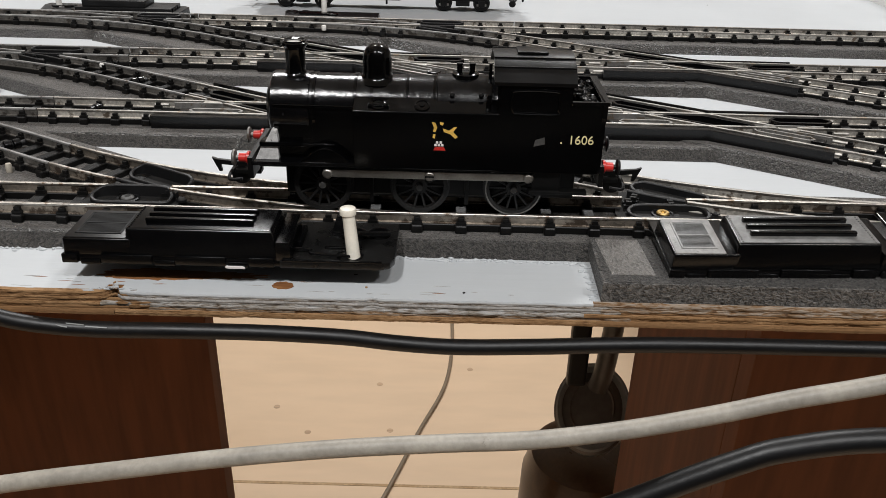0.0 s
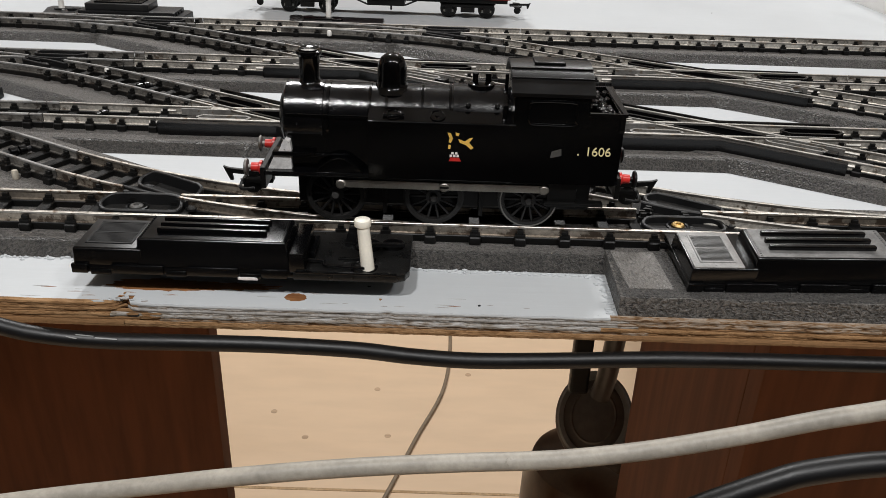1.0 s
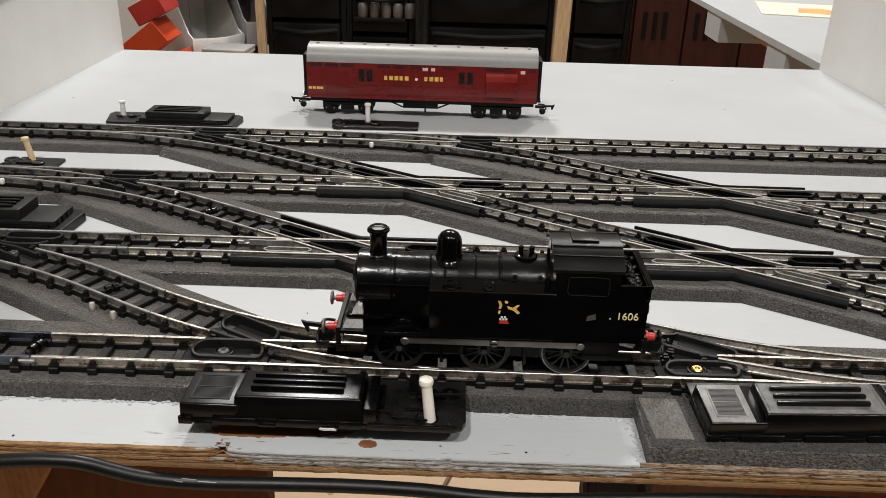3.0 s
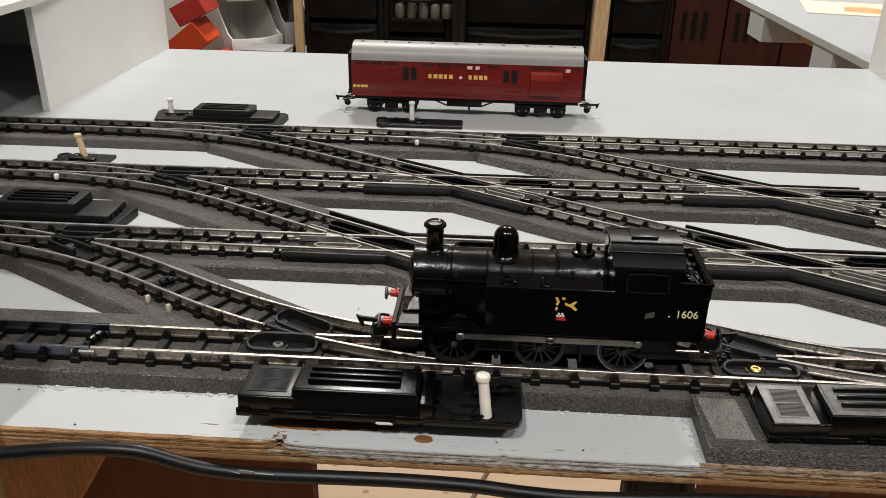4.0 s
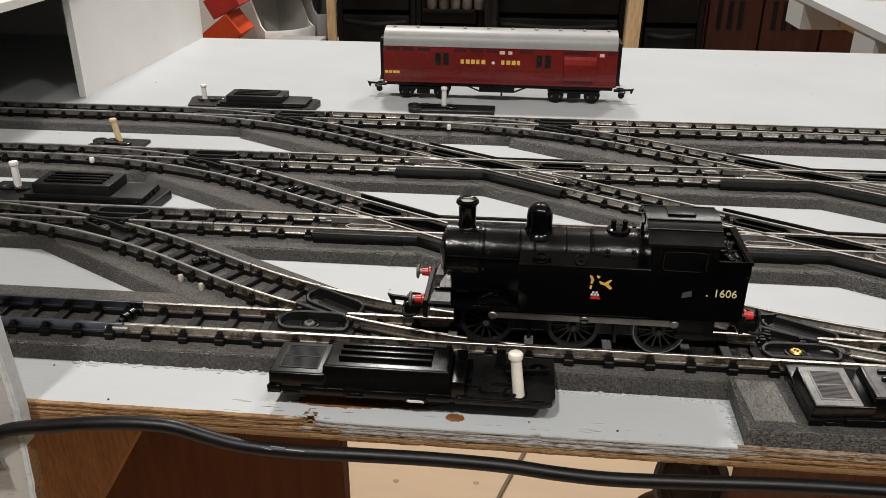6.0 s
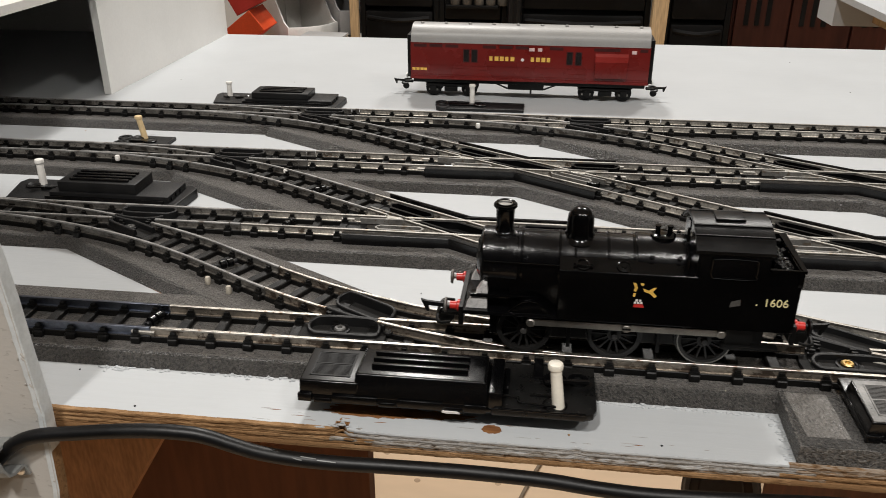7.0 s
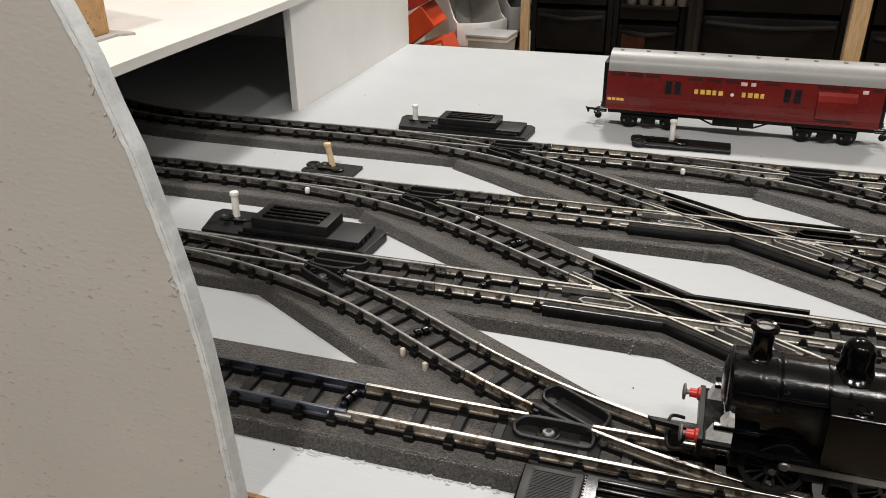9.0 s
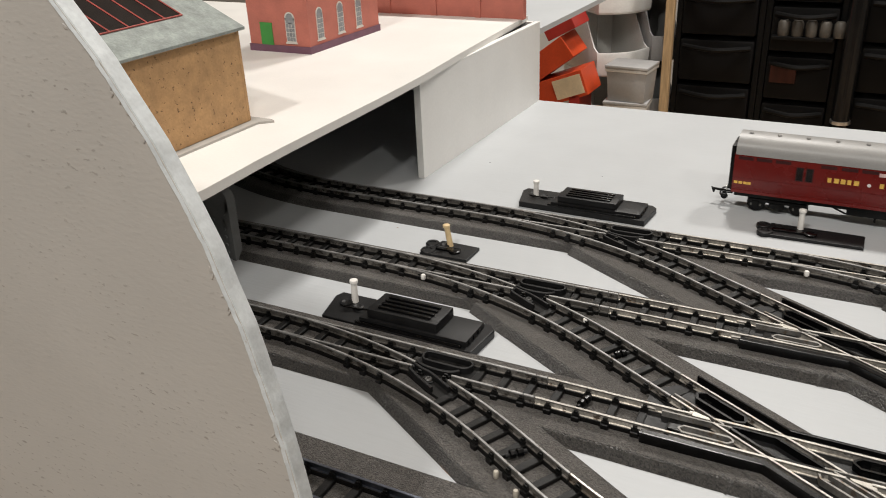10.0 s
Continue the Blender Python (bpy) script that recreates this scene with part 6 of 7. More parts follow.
    part("transfer_dot", box(120.6, 121.1, -15.75, -15.55, 40.2, 40.7), CREAM_NUM, e)
    for out in ([(78.0, 47.4), (79.4, 47.1), (80.3, 45.0), (79.5, 43.0), (78.6, 43.3), (78.9, 45.0)], [(81.3, 47.5), (82.9, 47.1), (82.6, 46.0), (81.4, 46.3)],
                [(82.5, 44.7), (85.2, 43.8), (87.2, 45.3), (88.4, 45.4), (86.9, 43.3), (88.8, 41.2), (87.8, 40.4), (85.7, 42.3), (83.1, 43.2)], [(78.6, 42.2), (79.6, 42.0), (79.3, 40.3), (78.4, 40.6)]):
        part("emblem_mark", slab_xz([(82 + (x - 82) * 0.78, 43.2 + (z - 43.2) * 0.78) for x, z in out], -15.78, -15.55), YELLOW, e)
    for x, z in ((80.7, 39.6), (81.9, 39.6), (80.2, 38.7), (81.3, 38.7), (82.4, 38.7)):
        part("emblem_disc", slab_xz([(x - 0.42, z - 0.36), (x + 0.42, z - 0.36), (x + 0.36, z + 0.36), (x - 0.36, z + 0.36)], -15.78, -15.55), WHITE_DOT, e)
    part("emblem_bar", slab_xz([(80.0, 38.1), (82.9, 38.1), (83.5, 36.9), (79.6, 36.9)], -15.78, -15.55), RED, e)
    part("worn_patch", slab_xz([(112.0, 39.0), (115.6, 39.9), (115.4, 42.2), (112.4, 41.2)], -15.72, -15.58), GRILLE_GREY, e)


engine()


# ------------------------------------------------------------------ mail coach
def coach():
    c = thing("mail_coach", (0, 0, 0), "maroon toy mail coach with grey roof standing on the bare board", "railway coach")
    L, W = 96.3, 16.2
    part("body_shell", box(-L, L, -W, W, 15.9, 45.6, 0.5), MAROON, c, smooth=True)
    # roof: bowed section with a ridge lip and small vents
    sec = []
    for k in range(21):
        a = math.pi - math.pi * k / 20
        sec.append((W * 1.02 * math.cos(a), 45.0 + 13.2 * math.sin(a) ** 0.75 if 0 < k < 20 else 45.0))
    rf = part("coach_roof", slab_yz(sec, -L + 0.6, L - 0.6), ROOF_GREY, c, smooth=True)
    for k in range(10):
        part("roof_vent", lathe([(1.5, 0), (1.5, 0.9), (0.9, 1.5)], (-88 + k * 19.6, -3.0, 57.7), n=12), ROOF_GREY, rf, smooth=True)
    for s in (-1, 1):
        part("gangway_end", box(min(s * L, s * (L + 3.2)), max(s * L, s * (L + 3.2)), -12.5, 12.5, 17.5, 50.2, 0.6), LOCO_DULL, c, smooth=True)
        part("corner_post", box(min(s * (L - 0.4), s * (L + 0.6)), max(s * (L - 0.4), s * (L + 0.6)), -W + 0.2, W - 0.2, 16.0, 45.2), LOCO_DULL, c)
    for s in (-1, 1):
        yf = s * W
        def face(x0, x1, z0, z1, out, material, name, parent=c):
            return part(name, box(x0, x1, min(yf - s * 0.3, yf + s * out), max(yf - s * 0.3, yf + s * out), z0, z1), material, parent)
        for z in (27.2, 19.4, 44.7):
            face(-L + 0.5, L - 0.5, z - 0.2, z + 0.2, 0.22, MAROON, "body_beading")
        face(-L, L, 15.6, 17.8, 0.5, MAROON, "lower_skirt")
        for x0 in (-93.5, -80.5, -67.5, -37.0, -23.5, -10.5, 17.0, 52.0, 62.0, 88.0):
            face(x0, x0 + (10.6 if x0 < 80 else 6), 41.4, 43.8, 0.08, MAROON_DARK, "vent_slot")
        for x0 in (-53.0, -46.4, 30.4, 37.4):
            w = face(x0, x0 + 5.4, 29.8, 40.4, 0.06, MAROON_DARK, "window_frame")
            face(x0 + 0.7, x0 + 4.7, 30.5, 39.8, 0.14, GLASS_DARK, "window_pane", w)
        for x0, x1, z in ((-64, -53, 24.6), (-40, -31, 23.8), (-72, -70, 26), (34, 47, 22.4), (-40, -38, 27.6), (28, 30, 25.6), (56, 63, 21.8)):
            face(x0, x1, z, z + 0.5, 0.3, MAROON, "door_fitting")
        box_ = part("net_box", box(53.5, 79.0, min(yf, yf + s * 2.6), max(yf, yf + s * 2.6), 20.6, 34.0, 0.3), MAROON, c, smooth=True)
        bm = slab_yz([(yf, 33.4), (yf + s * 2.7, 33.4), (yf + s * 2.2, 37.6), (yf, 39.8)] if s > 0 else [(yf, 33.4), (yf, 39.8), (yf - 2.2, 37.6), (yf - 2.7, 33.4)], 53.3, 79.2)
        part("net_box_lid", bm, MAROON_LIT, box_, "sloping lid painted brighter as if lit")
        # lettering as plain yellow blocks
        for x0, n in ((-31.5, 5), (2.0, 4)):
            for k in range(n):
                x = x0 + k * 4.3
                face(x, x + (3.2 if k % 3 else 2.6), 31.8, 35.3, 0.12, YELLOW, "yellow_bar")
        part("crest_spot", lathe([(1.3, 0), (1.2, 0.15)], (-4.6, yf, 33.0), (0, s, 0), 14), WHITE_DOT, c)
        for x0 in (-95, -91.6, -88.2, -85.4):
            face(x0, x0 + 2.6, 22.6, 24.6, 0.12, YELLOW, "small_yellow_bar")
        for x, z, w in ((2.7, 41.4, 2.2), (9.2, 41.4, 1.7), (83.5, 41.2, 1.9)):
            a, b = sorted((yf - s * 0.2, yf + s * 0.3))
            part("light_spot", box(x - w, x + w, a, b, z - 1.3, z + 1.3, 0.15), SPOT_PINK, c, "pale pink painted spot", smooth=True)
    # underframe
    part("solebar", box(-L + 2, L - 2, -14.5, 14.5, 12.4, 15.3, 0.3), LOCO_DULL, c)
    part("battery_box", box(-16, 13.5, -13.5, 13.5, 8.0, 15.4, 0.5), LOCO_DULL, c, smooth=True)
    for s in (-1, 1):
        for d, xa in ((-1, -16), (1, 13.5)):
            part("truss_rod", cyl((xa, s * 13.2, 8.8), (xa + d * 15, s * 13.2, 15.0), 0.7, n=8), LOCO_DULL, c)
    part("pull_rod", cyl((3, -13.2, 5.2), (3, -13.2, 8.4), 0.8, n=8), LOCO_DULL, c)
    for x0 in (-63.2, 63.2):
        bg = part("bogie_frame", box(x0 - 22, x0 + 22, -9, 9, 10.2, 12.6, 0.6), LOCO_DULL, c, smooth=True)
        for s in (-1, 1):
            part("bogie_side", box(x0 - 21, x0 + 21, s * 11.5 - 1.2, s * 11.5 + 1.0, 8.6, 11.2, 0.5), LOCO_DULL, bg, smooth=True)
            part("bogie_spring", box(x0 - 5.5, x0 + 5.5, s * 12.2 - 1.5, s * 12.2 + 1.5, 5.0, 8.8, 0.6), LOCO_DULL, bg, smooth=True)
            for dx in (-15.0, 15.0):
                part("axle_box", box(x0 + dx - 2.6, x0 + dx + 2.6, s * 12.3 - 1.6, s * 12.3 + 1.6, 4.6, 9.4, 0.6), LOCO_DULL, bg, smooth=True)
                part("coach_wheel", lathe([(6.0, -1.3), (6.7, -1.0), (6.7, -0.4), (6.0, -0.2), (5.9, 1.3), (2.0, 1.3)], (x0 + dx, s * 8.6, 6.75), (0, s, 0), 28), LOCO_DULL, bg, smooth=True)
                for q in (-1, 1):
                    part("wheel_glint", box(x0 + dx + q * 3.0 - 0.9, x0 + dx + q * 3.0 + 0.9, s * 9.95 - 0.1, s * 9.95 + 0.1, 4.6, 6.4), STEEL, bg)
    for d in (-1, 1):
        x = d * (L + 0.5)
        cp = part("coupling_bar", box(min(x, x + d * 8), max(x, x + d * 8), -2.4, 2.4, 8.6, 9.8, 0.3), LOCO_DULL, c)
        part("coupling_loop", tube([(x + d * 3, -8.0, 9.6), (x + d * 8, -8.0, 9.2), (x + d * 9, 0, 9.2), (x + d * 8, 8.0, 9.2), (x + d * 3, 8.0, 9.6)], 0.7, 8), LOCO_DULL, cp, smooth=True)
        part("coupling_hook", slab_xz([(x, 10.4), (x + d * 15, 10.9), (x + d * 16.8, 11.6), (x + d * 15.0, 7.0), (x + d * 14.0, 7.2), (x + d * 13.6, 9.4), (x, 8.8)], -0.7, 0.7), LOCO_DULL, cp)
        part("hook_tail", lathe([(2.6, -0.5), (2.8, 0), (2.6, 0.5)], (x + d * 6.5, 0, 5.4), (0, 1, 0), 16), LOCO_DULL, cp)
        for s in (-1, 1):
            bf = part("buffer_shank", cyl((x, s * 11, 17.0), (x + d * 3, s * 11, 17.0), 1.4, n=14), LOCO_DULL, c)
            part("buffer_head", lathe([(0.8, 2.8), (2.3, 3.2), (2.4, 3.8), (0.6, 4.2)], (x, s * 11, 17.0), (d, 0, 0), 18), BRIGHT, bf, smooth=True)
    c.matrix_basis = pose(0.0313, 0.411, 0, 0, 0, -0.55) @ Matrix.Diagonal((1.0, 1.0, 1.01, 1.0))


coach()

# ------------------------------------------------------------------ buildings on the deck
shed = thing("goods_shed", (-385, 130, 94), "brown hardboard shed with grey-green roof and red skylight", "model building")
part("card_base", prism([(-440, 20), (-351, 20), (-350, 203), (-342, 210), (-346, 212), (-440, 212)], 94.05, 95.6), CARD_GREY, shed)
part("shed_wall", box(-359.5, -357.1, 32.6, 201.4, 96, 158), CARD_BROWN, shed)
part("shed_wall", slab_xz([(-440, 96), (-357, 96), (-357, 158), (-440, 197)], 201.5, 204), CARD_BROWN, shed)
part("shed_wall", slab_xz([(-440, 96), (-357, 96), (-357, 157), (-440, 196)], 30, 32.5), CARD_BROWN, shed)
roof = bmesh.new()
q = [roof.verts.new(p) for p in ((-353, 24, 157.0), (-353, 206, 157.0), (-440, 206, 197.6), (-440, 24, 197.6))]
roof.faces.new(q)
ex = bmesh.ops.extrude_face_region(roof, geom=roof.faces[:])
bmesh.ops.translate(roof, verts=[v for v in ex["geom"] if isinstance(v, bmesh.types.BMVert)], vec=(0, 0, 1.8))
rfo = part("slate_roof", roof, ROOF_GREEN, shed)
sky = bmesh.new()
q = [sky.verts.new(p) for p in ((-376, 60, 169.9), (-376, 176, 169.9), (-424, 176, 192.4), (-424, 60, 192.4))]
sky.faces.new(q)
part("skylight", sky, GLASS_DARK, rfo)
for k in range(9):
    y = 60 + k * 14.5
    part("skylight_bar", cyl((-376, y, 170.2), (-424, y, 192.7), 0.45, n=6), SKY_RED, rfo)
part("skylight_bar", cyl((-376, 60, 170.2), (-376, 176, 170.2), 0.55, n=6), SKY_RED, rfo)

works = thing("brick_building", (-485, 460, 94), "printed red brick model building with white windows and green door", "model building")
part("brick_wall", box(-520, -450, 403, 524, 94.05, 190, 0.3), BRICK_RED, works)
part("brick_plinth", box(-521, -449, 402, 525, 94.06, 100.5), BRICK_DARK, works)


def card_window(parent, x, y, z, w, h, face_x):
    """A printed sash window with glazing bars; on the wall that faces +x or -y."""
    def bar(u0, u1, z0, z1, out, material, name, par):
        if face_x:
            return part(name, box(x, x + out, y + u0, y + u1, z + z0, z + z1), material, par)
        return part(name, box(x + u0, x + u1, y - out, y, z + z0, z + z1), material, par)
    f = bar(0, w, 0, h, 0.5, WINDOW_PRINT, "window_frame", parent)
    nx, nz = 3, 5
    for i in range(nx):
        for j in range(nz):
            bar(0.5 + (w - 1) * i / nx + 0.25, 0.5 + (w - 1) * (i + 1) / nx - 0.25, 0.8 + (h - 1.6) * j / nz + 0.25, 0.8 + (h - 1.6) * (j + 1) / nz - 0.25, 0.7, PANE_GREY, "window_pane", f)
    bar(-1, w + 1, -1.4, 0, 1.0, WINDOW_PRINT, "window_sill", f)
    c = (x, y + w / 2, z + h) if face_x else (x + w / 2, y, z + h)
    n = Vector((1, 0, 0)) if face_x else Vector((0, -1, 0))
    part("window_arch", lathe([(w / 2, -0.4), (w / 2, 0.5)], c, n, 24), WINDOW_PRINT, f)
    part("arch_pane", lathe([(w / 2 - 1.2, -0.4), (w / 2 - 1.2, 0.62)], c, n, 24), PANE_GREY, f)


card_window(works, -476, 403, 104, 11, 22, False)
for y in (416, 450, 482):
    card_window(works, -450, y, 105, 10, 24, True)
part("green_door", box(-506, -492, 402.2, 403.2, 94.1, 121), DOOR_GREEN, works, "green printed door")
low = thing("brick_wall", (-420, 622, 94), "printed red brick boundary wall on the deck", "wall")
part("wall_panel", box(-640, -331, 621, 625, 94.05, 118), BRICK_RED, low)
part("wall_coping", box(-641, -330, 620, 626, 118, 120.5), BRICK_DARK, low)
for x in (-620, -560, -500, -440, -385, -334):
    part("wall_pier", box(x, x + 7, 619, 627, 94.06, 121.5), BRICK_RED, low)

pier = thing("bridge_pier", (-376, 178, 0), "grey plastic riveted pier standing in the tunnel mouth", "pier")
part("pier_web", box(-384, -367, 176.5, 181, 0.1, 43), GREY_PIER, pier)
part("pier_leg", box(-388, -384, 175, 183, 0.1, 45, 0.4), GREY_PIER, pier)
part("pier_leg", box(-367, -363.5, 175, 183, 0.1, 45, 0.4), GREY_PIER, pier)
for z in range(5, 42, 6):
    for x in (-380, -371):
        part("pier_rivet", lathe([(1.4, 0), (1.1, 0.8)], (x, 176.5, z), (0, -1, 0), 10), GREY_PIER, pier)
part("pier_cap", lathe([(12, 0), (12, 8), (11, 9)], (-375.5, 175, 44), (0, 1, 0), 24), GREY_PIER, pier, smooth=True)

# ------------------------------------------------------------------ cables and clip
mains = solo("mains_cable", tube([(-176, -62, -60), (-158, -63, -38), (-145, -62, -19), (-130, -60.6, -5.8), (-107, -59.4, -1.6), (-86, -58.4, 0.4), (-72, -57.6, 0.2), (-64, -57.2, -1.0), (-55, -56.4, -4.4),
                         (-46, -55.4, -7.6), (-34, -54.4, -9.8), (-20, -53.4, -11.0), (0, -52.4, -11.4), (26, -50.8, -12.4), (52, -50, -13.8), (70, -50, -15.6), (89, -50, -16.5), (114, -50, -15.6),
                         (140, -50, -14.2), (165, -50, -13.5), (218, -50, -13.3), (280, -52, -12), (420, -55, -12)], 2.6, 18),
     CABLE_BLACK, "glossy black mains cable strung along the board edge", "cable", smooth=True)
solo("white_cable", tube([(-160, -122, -46), (-80, -121, -24), (-21, -120, -12), (8, -120, -6.6), (34, -120, -2), (60, -120, 1.6), (85, -120, 4), (105, -120, 5.6), (125, -120, 9), (145, -120, 14), (162, -120, 19), (182, -120, 24), (240, -120, 40), (330, -120, 52)], 2.15, 18),
     CABLE_WHITE, "grubby white cable hanging in front of the board", "cable", smooth=True)
solo("black_cable", tube([(70, -130, -52), (105, -130, -16), (128, -130, -2), (148, -130, 9), (159, -130, 13.4), (179, -130, 16.5), (220, -130, 17), (320, -130, 8)], 2.7, 18),
     CABLE_BLACK, "black cable hanging in front of the board", "cable", smooth=True)
clip = thing("cable_clip", (-140, -62, -10), "grey plastic strap clip screwed over the cable", "clip")
ACROSS, ALONG = Vector((0.30, 0, -0.954)), Vector((0.99, 0, 0.14))


def strap(path, a0, a1, thick):
    """A flat strap bent along (across, out) points and as wide as a0 to a1 along the cable."""
    bm = bmesh.new()
    rows = []
    for i, (u, y) in enumerate(path):
        p, q = path[max(i - 1, 0)], path[min(i + 1, len(path) - 1)]
        d = Vector((q[0] - p[0], q[1] - p[1])).normalized()
        ring = []
        for a, k in ((a0, 0.0), (a1, 0.0), (a1, thick), (a0, thick)):
            w = Vector((-139.6, 0, -13.5)) + ACROSS * (u + d.y * k) + ALONG * a
            w.y = y - d.x * k
            ring.append(bm.verts.new(w))
        rows.append(ring)
    for a, b in zip(rows, rows[1:]):
        for k in range(4):
            bm.faces.new((a[k], a[(k + 1) % 4], b[(k + 1) % 4], b[k]))
    bm.faces.new(rows[0])
    bm.faces.new(rows[-1][::-1])
    return bm


part("clip_strap", strap([(-4.6, -57.6), (-4.6, -64.5), (-4.0, -66.4), (-2.4, -67.2), (2.0, -67.2), (4.4, -66.4), (5.2, -64.6), (5.6, -59.6), (6.2, -58.4), (10.5, -58.2)], -4.6, 4.0, 1.0), CLIP_GREY, clip)
pos = Vector((-139.6, -58.9, -13.5)) + ACROSS * 8.2 + ALONG * 1.0
part("clip_screw", lathe([(2.2, 0), (2.1, 0.7), (1.2, 1.2), (0.3, 1.2)], pos, (0, -1, 0), 18), BRIGHT, clip, smooth=True)
for x, y, z, l, deg, turn in ((-30, -54.1, -10.2, 7.0, 62, 5), (-24, -53.7, -10.7, 9.0, 48, 3), (-33, -54.3, -9.9, 3.5, 40, 10)):
    a = math.radians(deg)
    bm = box(-l / 2, l / 2, -0.18, 0.18, -0.05, 0.06)
    bmesh.ops.transform(bm, verts=bm.verts, matrix=Matrix.Translation((x, y - 2.56 * math.cos(a), z + 2.56 * math.sin(a))) @ Matrix.Rotation(radians(turn), 4, "Y") @ Matrix.Rotation(math.pi / 2 - a, 4, "X"))
    part("paint_scuff", bm, CLIP_GREY, mains, "pale paint scuff")
solo("floor_cable", tube([(-30, 560, FLOOR_Z + 4), (6, 648, FLOOR_Z + 4), (51, 793, FLOOR_Z + 4), (95, 930, FLOOR_Z + 4), (107, 1081, FLOOR_Z + 4), (100, 1250, FLOOR_Z + 4)], 3.3, 10), FLEX,
     "dull tan flex lying across the floor", "cable", smooth=True)


# ------------------------------------------------------------------ below the board
def pedestal(x0, x1, y0, y1, label, inset=0.0):
    p = thing("cabinet", ((x0 + x1) / 2, (y0 + y1) / 2, FLOOR_Z), label, "cabinet", "cabinets under the board")
    part("side_panel", box(x0, x0 + 16, y0 + 16.2, y1, FLOOR_Z, -8.2, 0.8), CABINET, p)
    part("side_panel", box(x1 - 16 - inset, x1 - inset, y0 + 16.2, y1, FLOOR_Z, -8.2, 0.8), CABINET, p)
    part("back_panel", box(x0 + 16.2, x1 - 16.2 - inset, y1 - 12, y1 - 2, FLOOR_Z, -9, 0.4), CABINET, p)
    part("front_panel", box(x0, x1, y0, y0 + 16, FLOOR_Z, -8.2, 0.8), CABINET, p)
    return p


pedestal(-430, -55, 139, 234, "dark brown wooden cabinet standing under the board", 50.0)
pedestal(235, 640, 60, 265, "warm brown wooden cabinet standing under the board")
pole = thing("metal_stand", (168, 140, FLOOR_Z), "dark metal stand with a flat tube and grey rimmed drum", "stand")
part("flat_tube", box(196, 213, 322, 332, -306, -10, 2.5), LOCO_DULL, pole)
part("side_strut", tube([(238, 341, -10), (237, 341, -200), (232, 338, -290), (226, 335, -318)], 9, 16), DARK_METAL, pole, smooth=True)
FACE = Vector((-0.22, -0.77, 0.59))


def long_round(profile, ring=False):
    """A turned part that faces the room, drawn out downwards."""
    bm = lathe(profile, (0, 0, 0), FACE, 48, ring=ring)
    bmesh.ops.transform(bm, verts=bm.verts, matrix=Matrix.Translation((224, 335, -340)) @ Matrix.Diagonal((0.62, 0.62, 0.82, 1)))
    return bm


part("drum_back", long_round([(52, -40), (56, -30), (56, -4), (52, 0)]), DARK_METAL, pole, smooth=True)
part("drum_front", long_round([(52, -2), (44, 1), (34, 2), (12, 4), (2, 5)]), DARK_METAL, pole, smooth=True)
part("drum_rim", long_round([(44, 0), (52, -1), (53, 3), (50, 6), (44, 4)], True), CLIP_GREY, pole, "grey raised rim", smooth=True)
part("drum_rim", long_round([(30, -1), (33, 0), (34, 3), (32, 4), (30, 3)], True), DARK_METAL, pole, smooth=True)
part("drum", lathe([(40, FLOOR_Z), (60, FLOOR_Z + 60), (66, -520), (64, -450), (56, -424), (40, -414)], (234, 372, 0), n=40), DRUM_BROWN, pole, "brown glazed drum", smooth=True)
for x, y in ((-23, 928), (-131, 793), (-194, 857), (4, 802), (140, 980)):
    solo("floor_knot", lathe([(5.5, 0), (5, 0.3)], (x, y, FLOOR_Z), n=14), KNOT, "faint brown knot in the floor board", "knot", kind="structure")
solo("floor_joint", box(-500, 700, 672, 677, FLOOR_Z - 1, FLOOR_Z + 0.6), PINE, "dark joint between floor boards", "joint", kind="structure")

# ------------------------------------------------------------------ storage behind the layout
SY = 1900.0


def drawer_tower(x0, x1, z_rows, frame_m, front_m, label, lip=True, depth=360):
    t = thing("drawer_tower", ((x0 + x1) / 2, SY + depth / 2, FLOOR_Z), label, "drawers", "plastic drawer towers")
    part("side_frame", box(x0, x0 + 14, SY, SY + depth, FLOOR_Z, z_rows[-1] + 8, 2), frame_m, t)
    part("side_frame", box(x1 - 14, x1, SY, SY + depth, FLOOR_Z, z_rows[-1] + 8, 2), frame_m, t)
    part("tower_top", box(x0, x1, SY, SY + depth, z_rows[-1] + 8, z_rows[-1] + 20, 2), frame_m, t)
    for a, b in zip(z_rows, z_rows[1:]):
        d = part("drawer_front", box(x0 + 16, x1 - 16, SY - 12, SY + depth - 10, a + 6, b - 6, 6), front_m, t, smooth=True)
        if lip:
            part("drawer_lip", tube([(x0 + 24, SY - 14, b - 22), ((x0 + x1) / 2, SY - 34, b - 26), (x1 - 24, SY - 14, b - 22)], 6, 8), front_m, d, smooth=True)
    return t


rows_ = [FLOOR_Z + 20 + 115 * k for k in range(11)]
drawer_tower(-444, -236, rows_, DRAWER_FRAME, DRAWER_BLACK, "tall tower of dark plastic drawers behind the layout")
drawer_tower(-235, -59, [r - 30 for r in rows_], DRAWER_FRAME, DRAWER_BLACK, "tall tower of smoky plastic drawers with pale contents")
drawer_tower(-35, 302, rows_, DRAWER_FRAME, DRAWER_BLACK, "tall tower of dark plastic drawers behind the layout")
drawer_tower(338, 500, [r - 18 for r in rows_], DRAWER_FRAME, DRAWER_BLACK, "tall tower of dark plastic drawers behind the layout")


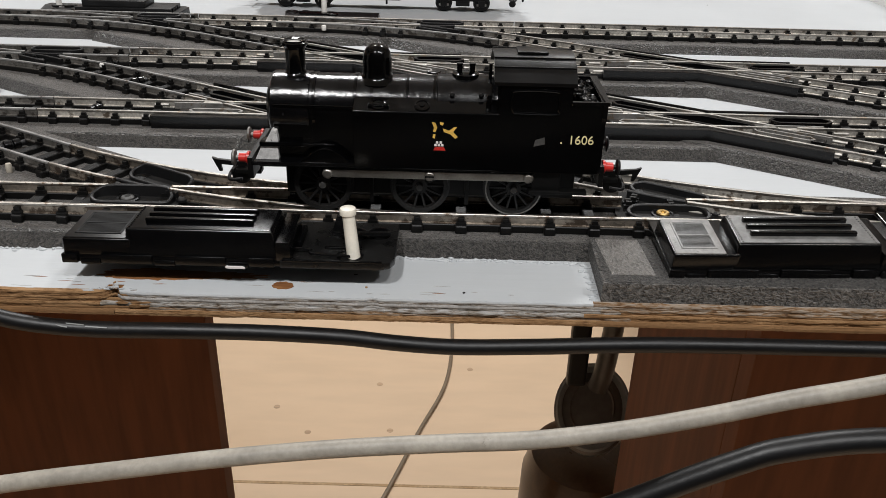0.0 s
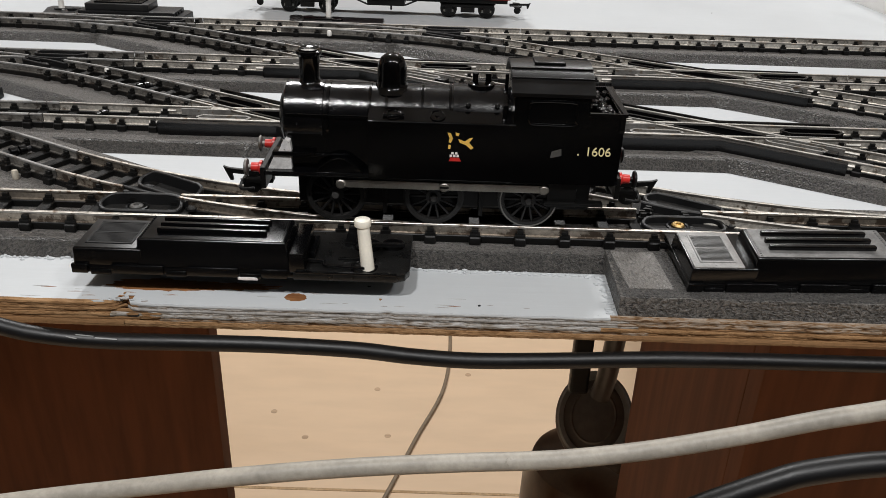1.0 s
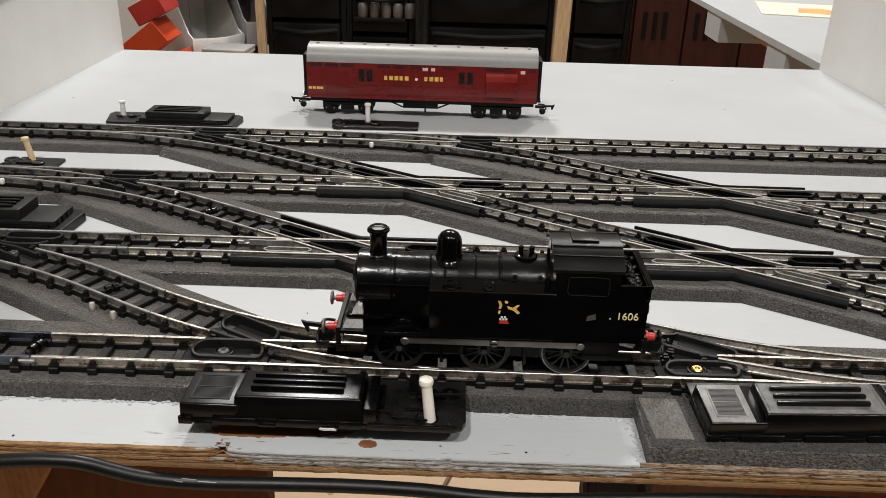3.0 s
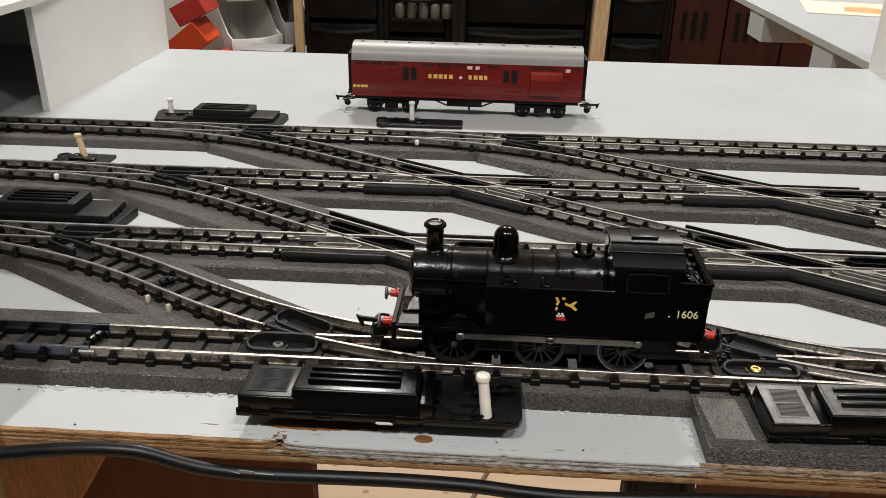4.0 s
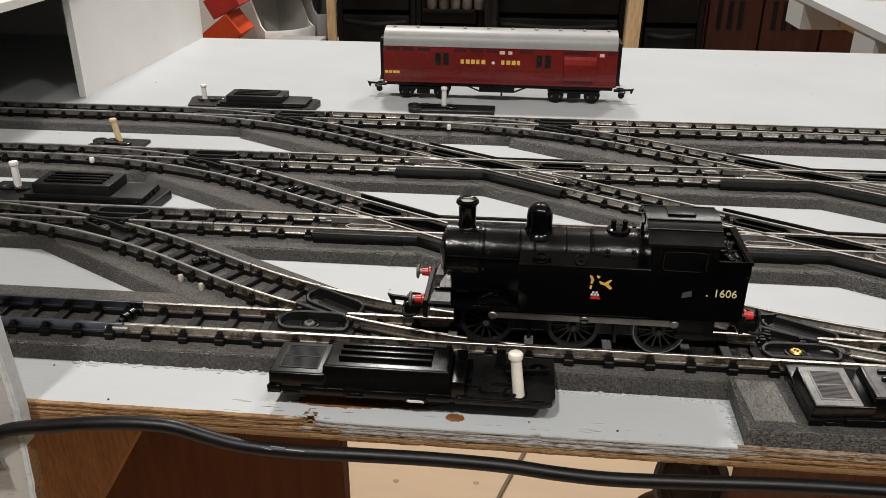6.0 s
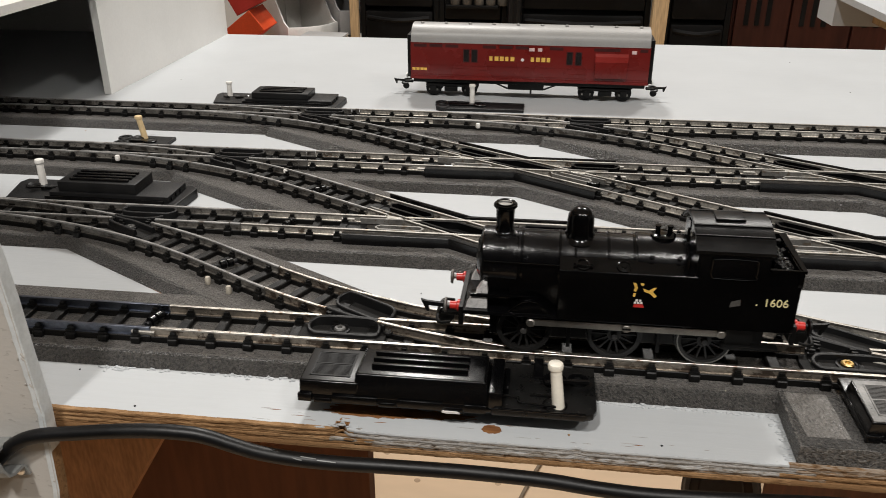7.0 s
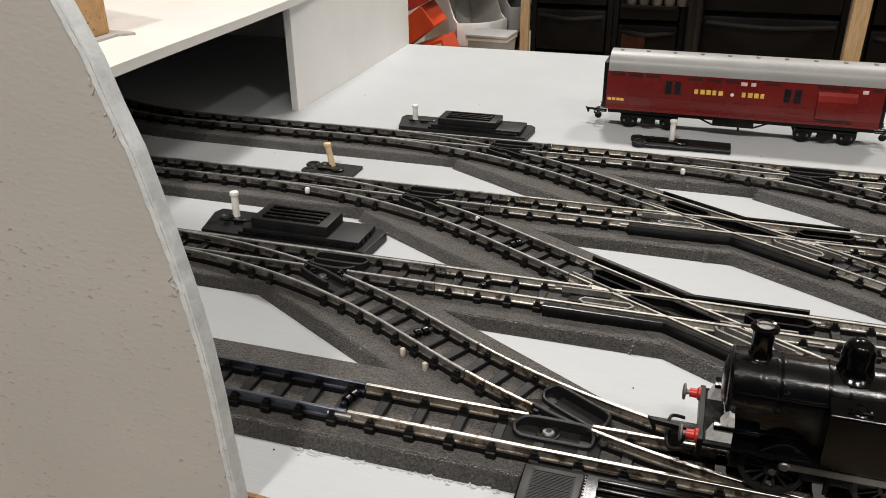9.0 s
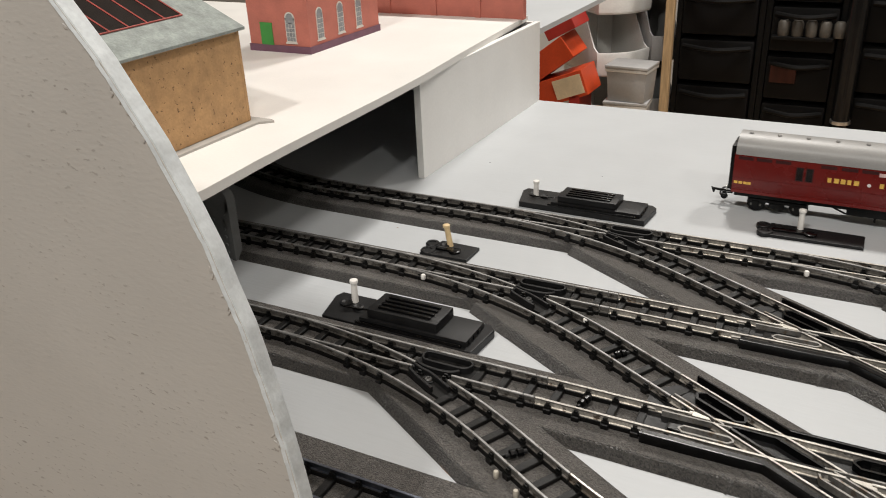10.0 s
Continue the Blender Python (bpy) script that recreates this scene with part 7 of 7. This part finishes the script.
def scoop_bin(x, y, z, w, d, h, yaw, material, label, group):
    """An open-fronted stacking bin: floor, back, two cut-away sides and a curved front lip."""
    b = thing("storage_bin", (0, 0, 0), label, "bin", group)
    part("bin_floor", box(0, w, 0, d, 0, 4, 1), material, b)
    part("bin_back", box(0, w, d - 4, d, 4.1, h, 1), material, b)
    for x0 in (0.0, w - 4.0):
        part("bin_side", slab_yz([(0, 4.1), (d - 4.1, 4.1), (d - 4.1, h), (d * 0.42, h), (d * 0.10, h * 0.46), (0, h * 0.40)], x0, x0 + 4.0, bev=0.8), material, b, smooth=True)
    for k in (0.33, 0.66):
        part("bin_rib", box(w * k - 2, w * k + 2, d - 7, d - 4.1, 6, h - 6, 0.8), material, b)
    arc = [(w * k / 12, -0.17 * w * math.sin(math.pi * k / 12)) for k in range(13)]
    part("bin_tray", prism(arc, 0.2, 5.0), material, b)
    part("bin_lip", sweep(arc, [(-2.2, 4.6), (-6.0, h * 0.36), (-4.0, h * 0.40), (-1.0, h * 0.40), (1.4, 4.6)]), material, b, smooth=True)
    b.matrix_basis = pose(x * MM, y * MM, z * MM, 0, 0, yaw)
    return b


for k in range(6):
    scoop_bin(-634, 1866, FLOOR_Z + 1 + 160 * k, 150, 190, 159, 46, DRAWER_WHITE, "white plastic open-fronted storage bin stacked on others", "white storage bins")
for k in range(6):
    scoop_bin(-522, 1984, FLOOR_Z + 1 + 168 * k, 84, 150, 167, 46, DRAWER_GREY, "grey plastic open-fronted storage bin stacked on others", "grey storage bins")
for k in range(5):
    solo("small_jar", lathe([(12, 0), (13, 4), (13, 30), (9, 36)], (-190 + k * 30, SY - 20, -150), n=16), CONTENT, "small pale jar inside a smoky drawer", "jar", "jars", smooth=True, at=(-190 + k * 30, SY - 20, -150))
solo("small_jar_shelf", box(-214, -80, SY - 34, SY - 6, -158, -150.2, 1), DRAWER_FRAME, "black ledge carrying small jars", "shelf", at=(-147, SY - 20, -158))
solo("small_carton", box(-208, -150, SY - 22, SY - 12.5, -262, -222, 1), CABINET_RED, "brown carton behind a smoky drawer front", "box", at=(-180, SY - 20, -262))


def post(x0, x1, y, lean, label, material, name="timber_post"):
    bm = box(x0, x1, y, y + (x1 - x0), FLOOR_Z, 1640, 1.5)
    for v in bm.verts:
        v.co.x += lean * (v.co.z + 200)
    return solo(name, bm, material, label, "post", "posts", kind="structure", at=((x0 + x1) / 2, y, FLOOR_Z))


post(-466, -445, SY - 30, 0.0, "pale pine upright post between storage stacks", PINE)
post(303, 340, SY - 40, 0.02, "pale pine upright post between storage stacks", PINE)
solo("chrome_post", cyl((-38, SY - 30, FLOOR_Z), (-38, SY - 30, 700), 20, n=24), TUBE_BLACK, "dark metal tube upright between storage stacks", "post", smooth=True, at=(-38, SY - 30, FLOOR_Z))
solo("chrome_collar", cyl((-38, SY - 30, -345), (-38, SY - 30, -337), 22.5, n=24), BRIGHT, "bright collar on the dark tube", "collar", smooth=True, at=(-38, SY - 30, -345))


def carton(x0, x1, y0, y1, z0, z1, material, label, print_m=None):
    t = thing("model_box", (0, 0, 0), label, "box", "cardboard boxes")
    part("carton", box(x0, x1, y0, y1, z0, z1, 1.2), material, t)
    if print_m:
        part("printed_panel", box(x0 + (x1 - x0) * 0.45, x1 - 6, y0 - 1.2, y0 + 0.2, z0 + 8, z1 - 8), print_m, t, "cream printed panel")
    return t


solo("box_shelf", box(-900, -600, SY - 160, SY - 40, -372, -352, 1), PINE, "pine shelf carrying cardboard boxes", "shelf", at=(-750, SY - 100, -372))
for x, z, turn, w, h, m, label, print_m in ((-0.688, -0.322, -20, 76, 66, ORANGE, "orange card box with cream printed panel on the shelf", BOX_CREAM),
                                            (-0.722, -0.250, -37, 80, 60, ORANGE, "orange red card box leaning on the stack", None),
                                            (-0.690, -0.150, -28, 40, 50, ORANGE_DARK, "deep red card box on top of the stack", None)):
    carton(-w, w, SY - 150, SY - 42, 0, h, m, label, print_m).matrix_basis = pose(x, 0, z, 0, turn, 0)
solo("box_prop", box(-668, -640, SY - 150, SY - 50, -351.8, -300, 1), ORANGE_DARK, "small red card box propping the stack", "box", at=(-654, SY - 100, -352))


def lidded_box(x, y, z, w, d, h, turn):
    """A tapered plastic box with a turned-over rim and a lid."""
    t = thing("lidded_box", (0, 0, 0), "white plastic lidded box in a stack", "box", "white lidded boxes")
    bm = box(-w / 2, w / 2, -d / 2, d / 2, 0, h - 9, 3)
    for v in bm.verts:
        k = 0.9 + 0.1 * v.co.z / h
        v.co.x, v.co.y = v.co.x * k, v.co.y * k
    part("box_body", bm, DRAWER_GREY, t, smooth=True)
    part("box_rim", box(-w / 2 - 2, w / 2 + 2, -d / 2 - 2, d / 2 + 2, h - 16, h - 8.5, 1.5), DRAWER_WHITE, t, smooth=True)
    part("box_lid", box(-w / 2 - 3, w / 2 + 3, -d / 2 - 3, d / 2 + 3, h - 8, h - 0.2, 2), DRAWER_GREY, t, smooth=True)
    t.matrix_basis = pose(x * MM, y * MM, z * MM, 0, 0, turn)


for k in range(6):
    lidded_box(-530 + (4, -3, 5, -6, 2, 8)[k], 1800, FLOOR_Z + 0.5 + 90 * k, 104, 84, 90, (2, -3, 4, -2, 5, -4)[k])
cab = thing("cupboard", (640, SY + 200, FLOOR_Z), "dark reddish brown cupboard with louvred doors", "cupboard")
part("carcass", box(505, 1000, SY + 20, SY + 420, FLOOR_Z, 500, 2), CABINET_RED, cab)
for x0, x1 in ((512, 640), (646, 790), (796, 990)):
    d = part("cupboard_door", box(x0, x1, SY + 2, SY + 19.5, FLOOR_Z + 30, 480, 2), CABINET_RED, cab)
    for k in range(3):
        part("door_slot", box(x0 + 20 + k * 26, x0 + 32 + k * 26, SY + 0.5, SY + 2.5, -190, -120), DRAWER_FRAME, d)

# unseen ceiling fittings above the lights; the rear two are added for sheen
for x, y, z, size, watts in LAMPS:
    lampthing = thing("ceiling_or_sheen_lamp", (x * 1000, y * 1000, 1600), "unseen round white lamp housing above a light", "lamp", "ceiling lamps")
    part("lamp_housing", lathe([(150, 1575), (160, 1590), (160, 1639)], (x * 1000, y * 1000, 0), n=32), DRAWER_WHITE, lampthing, smooth=True)
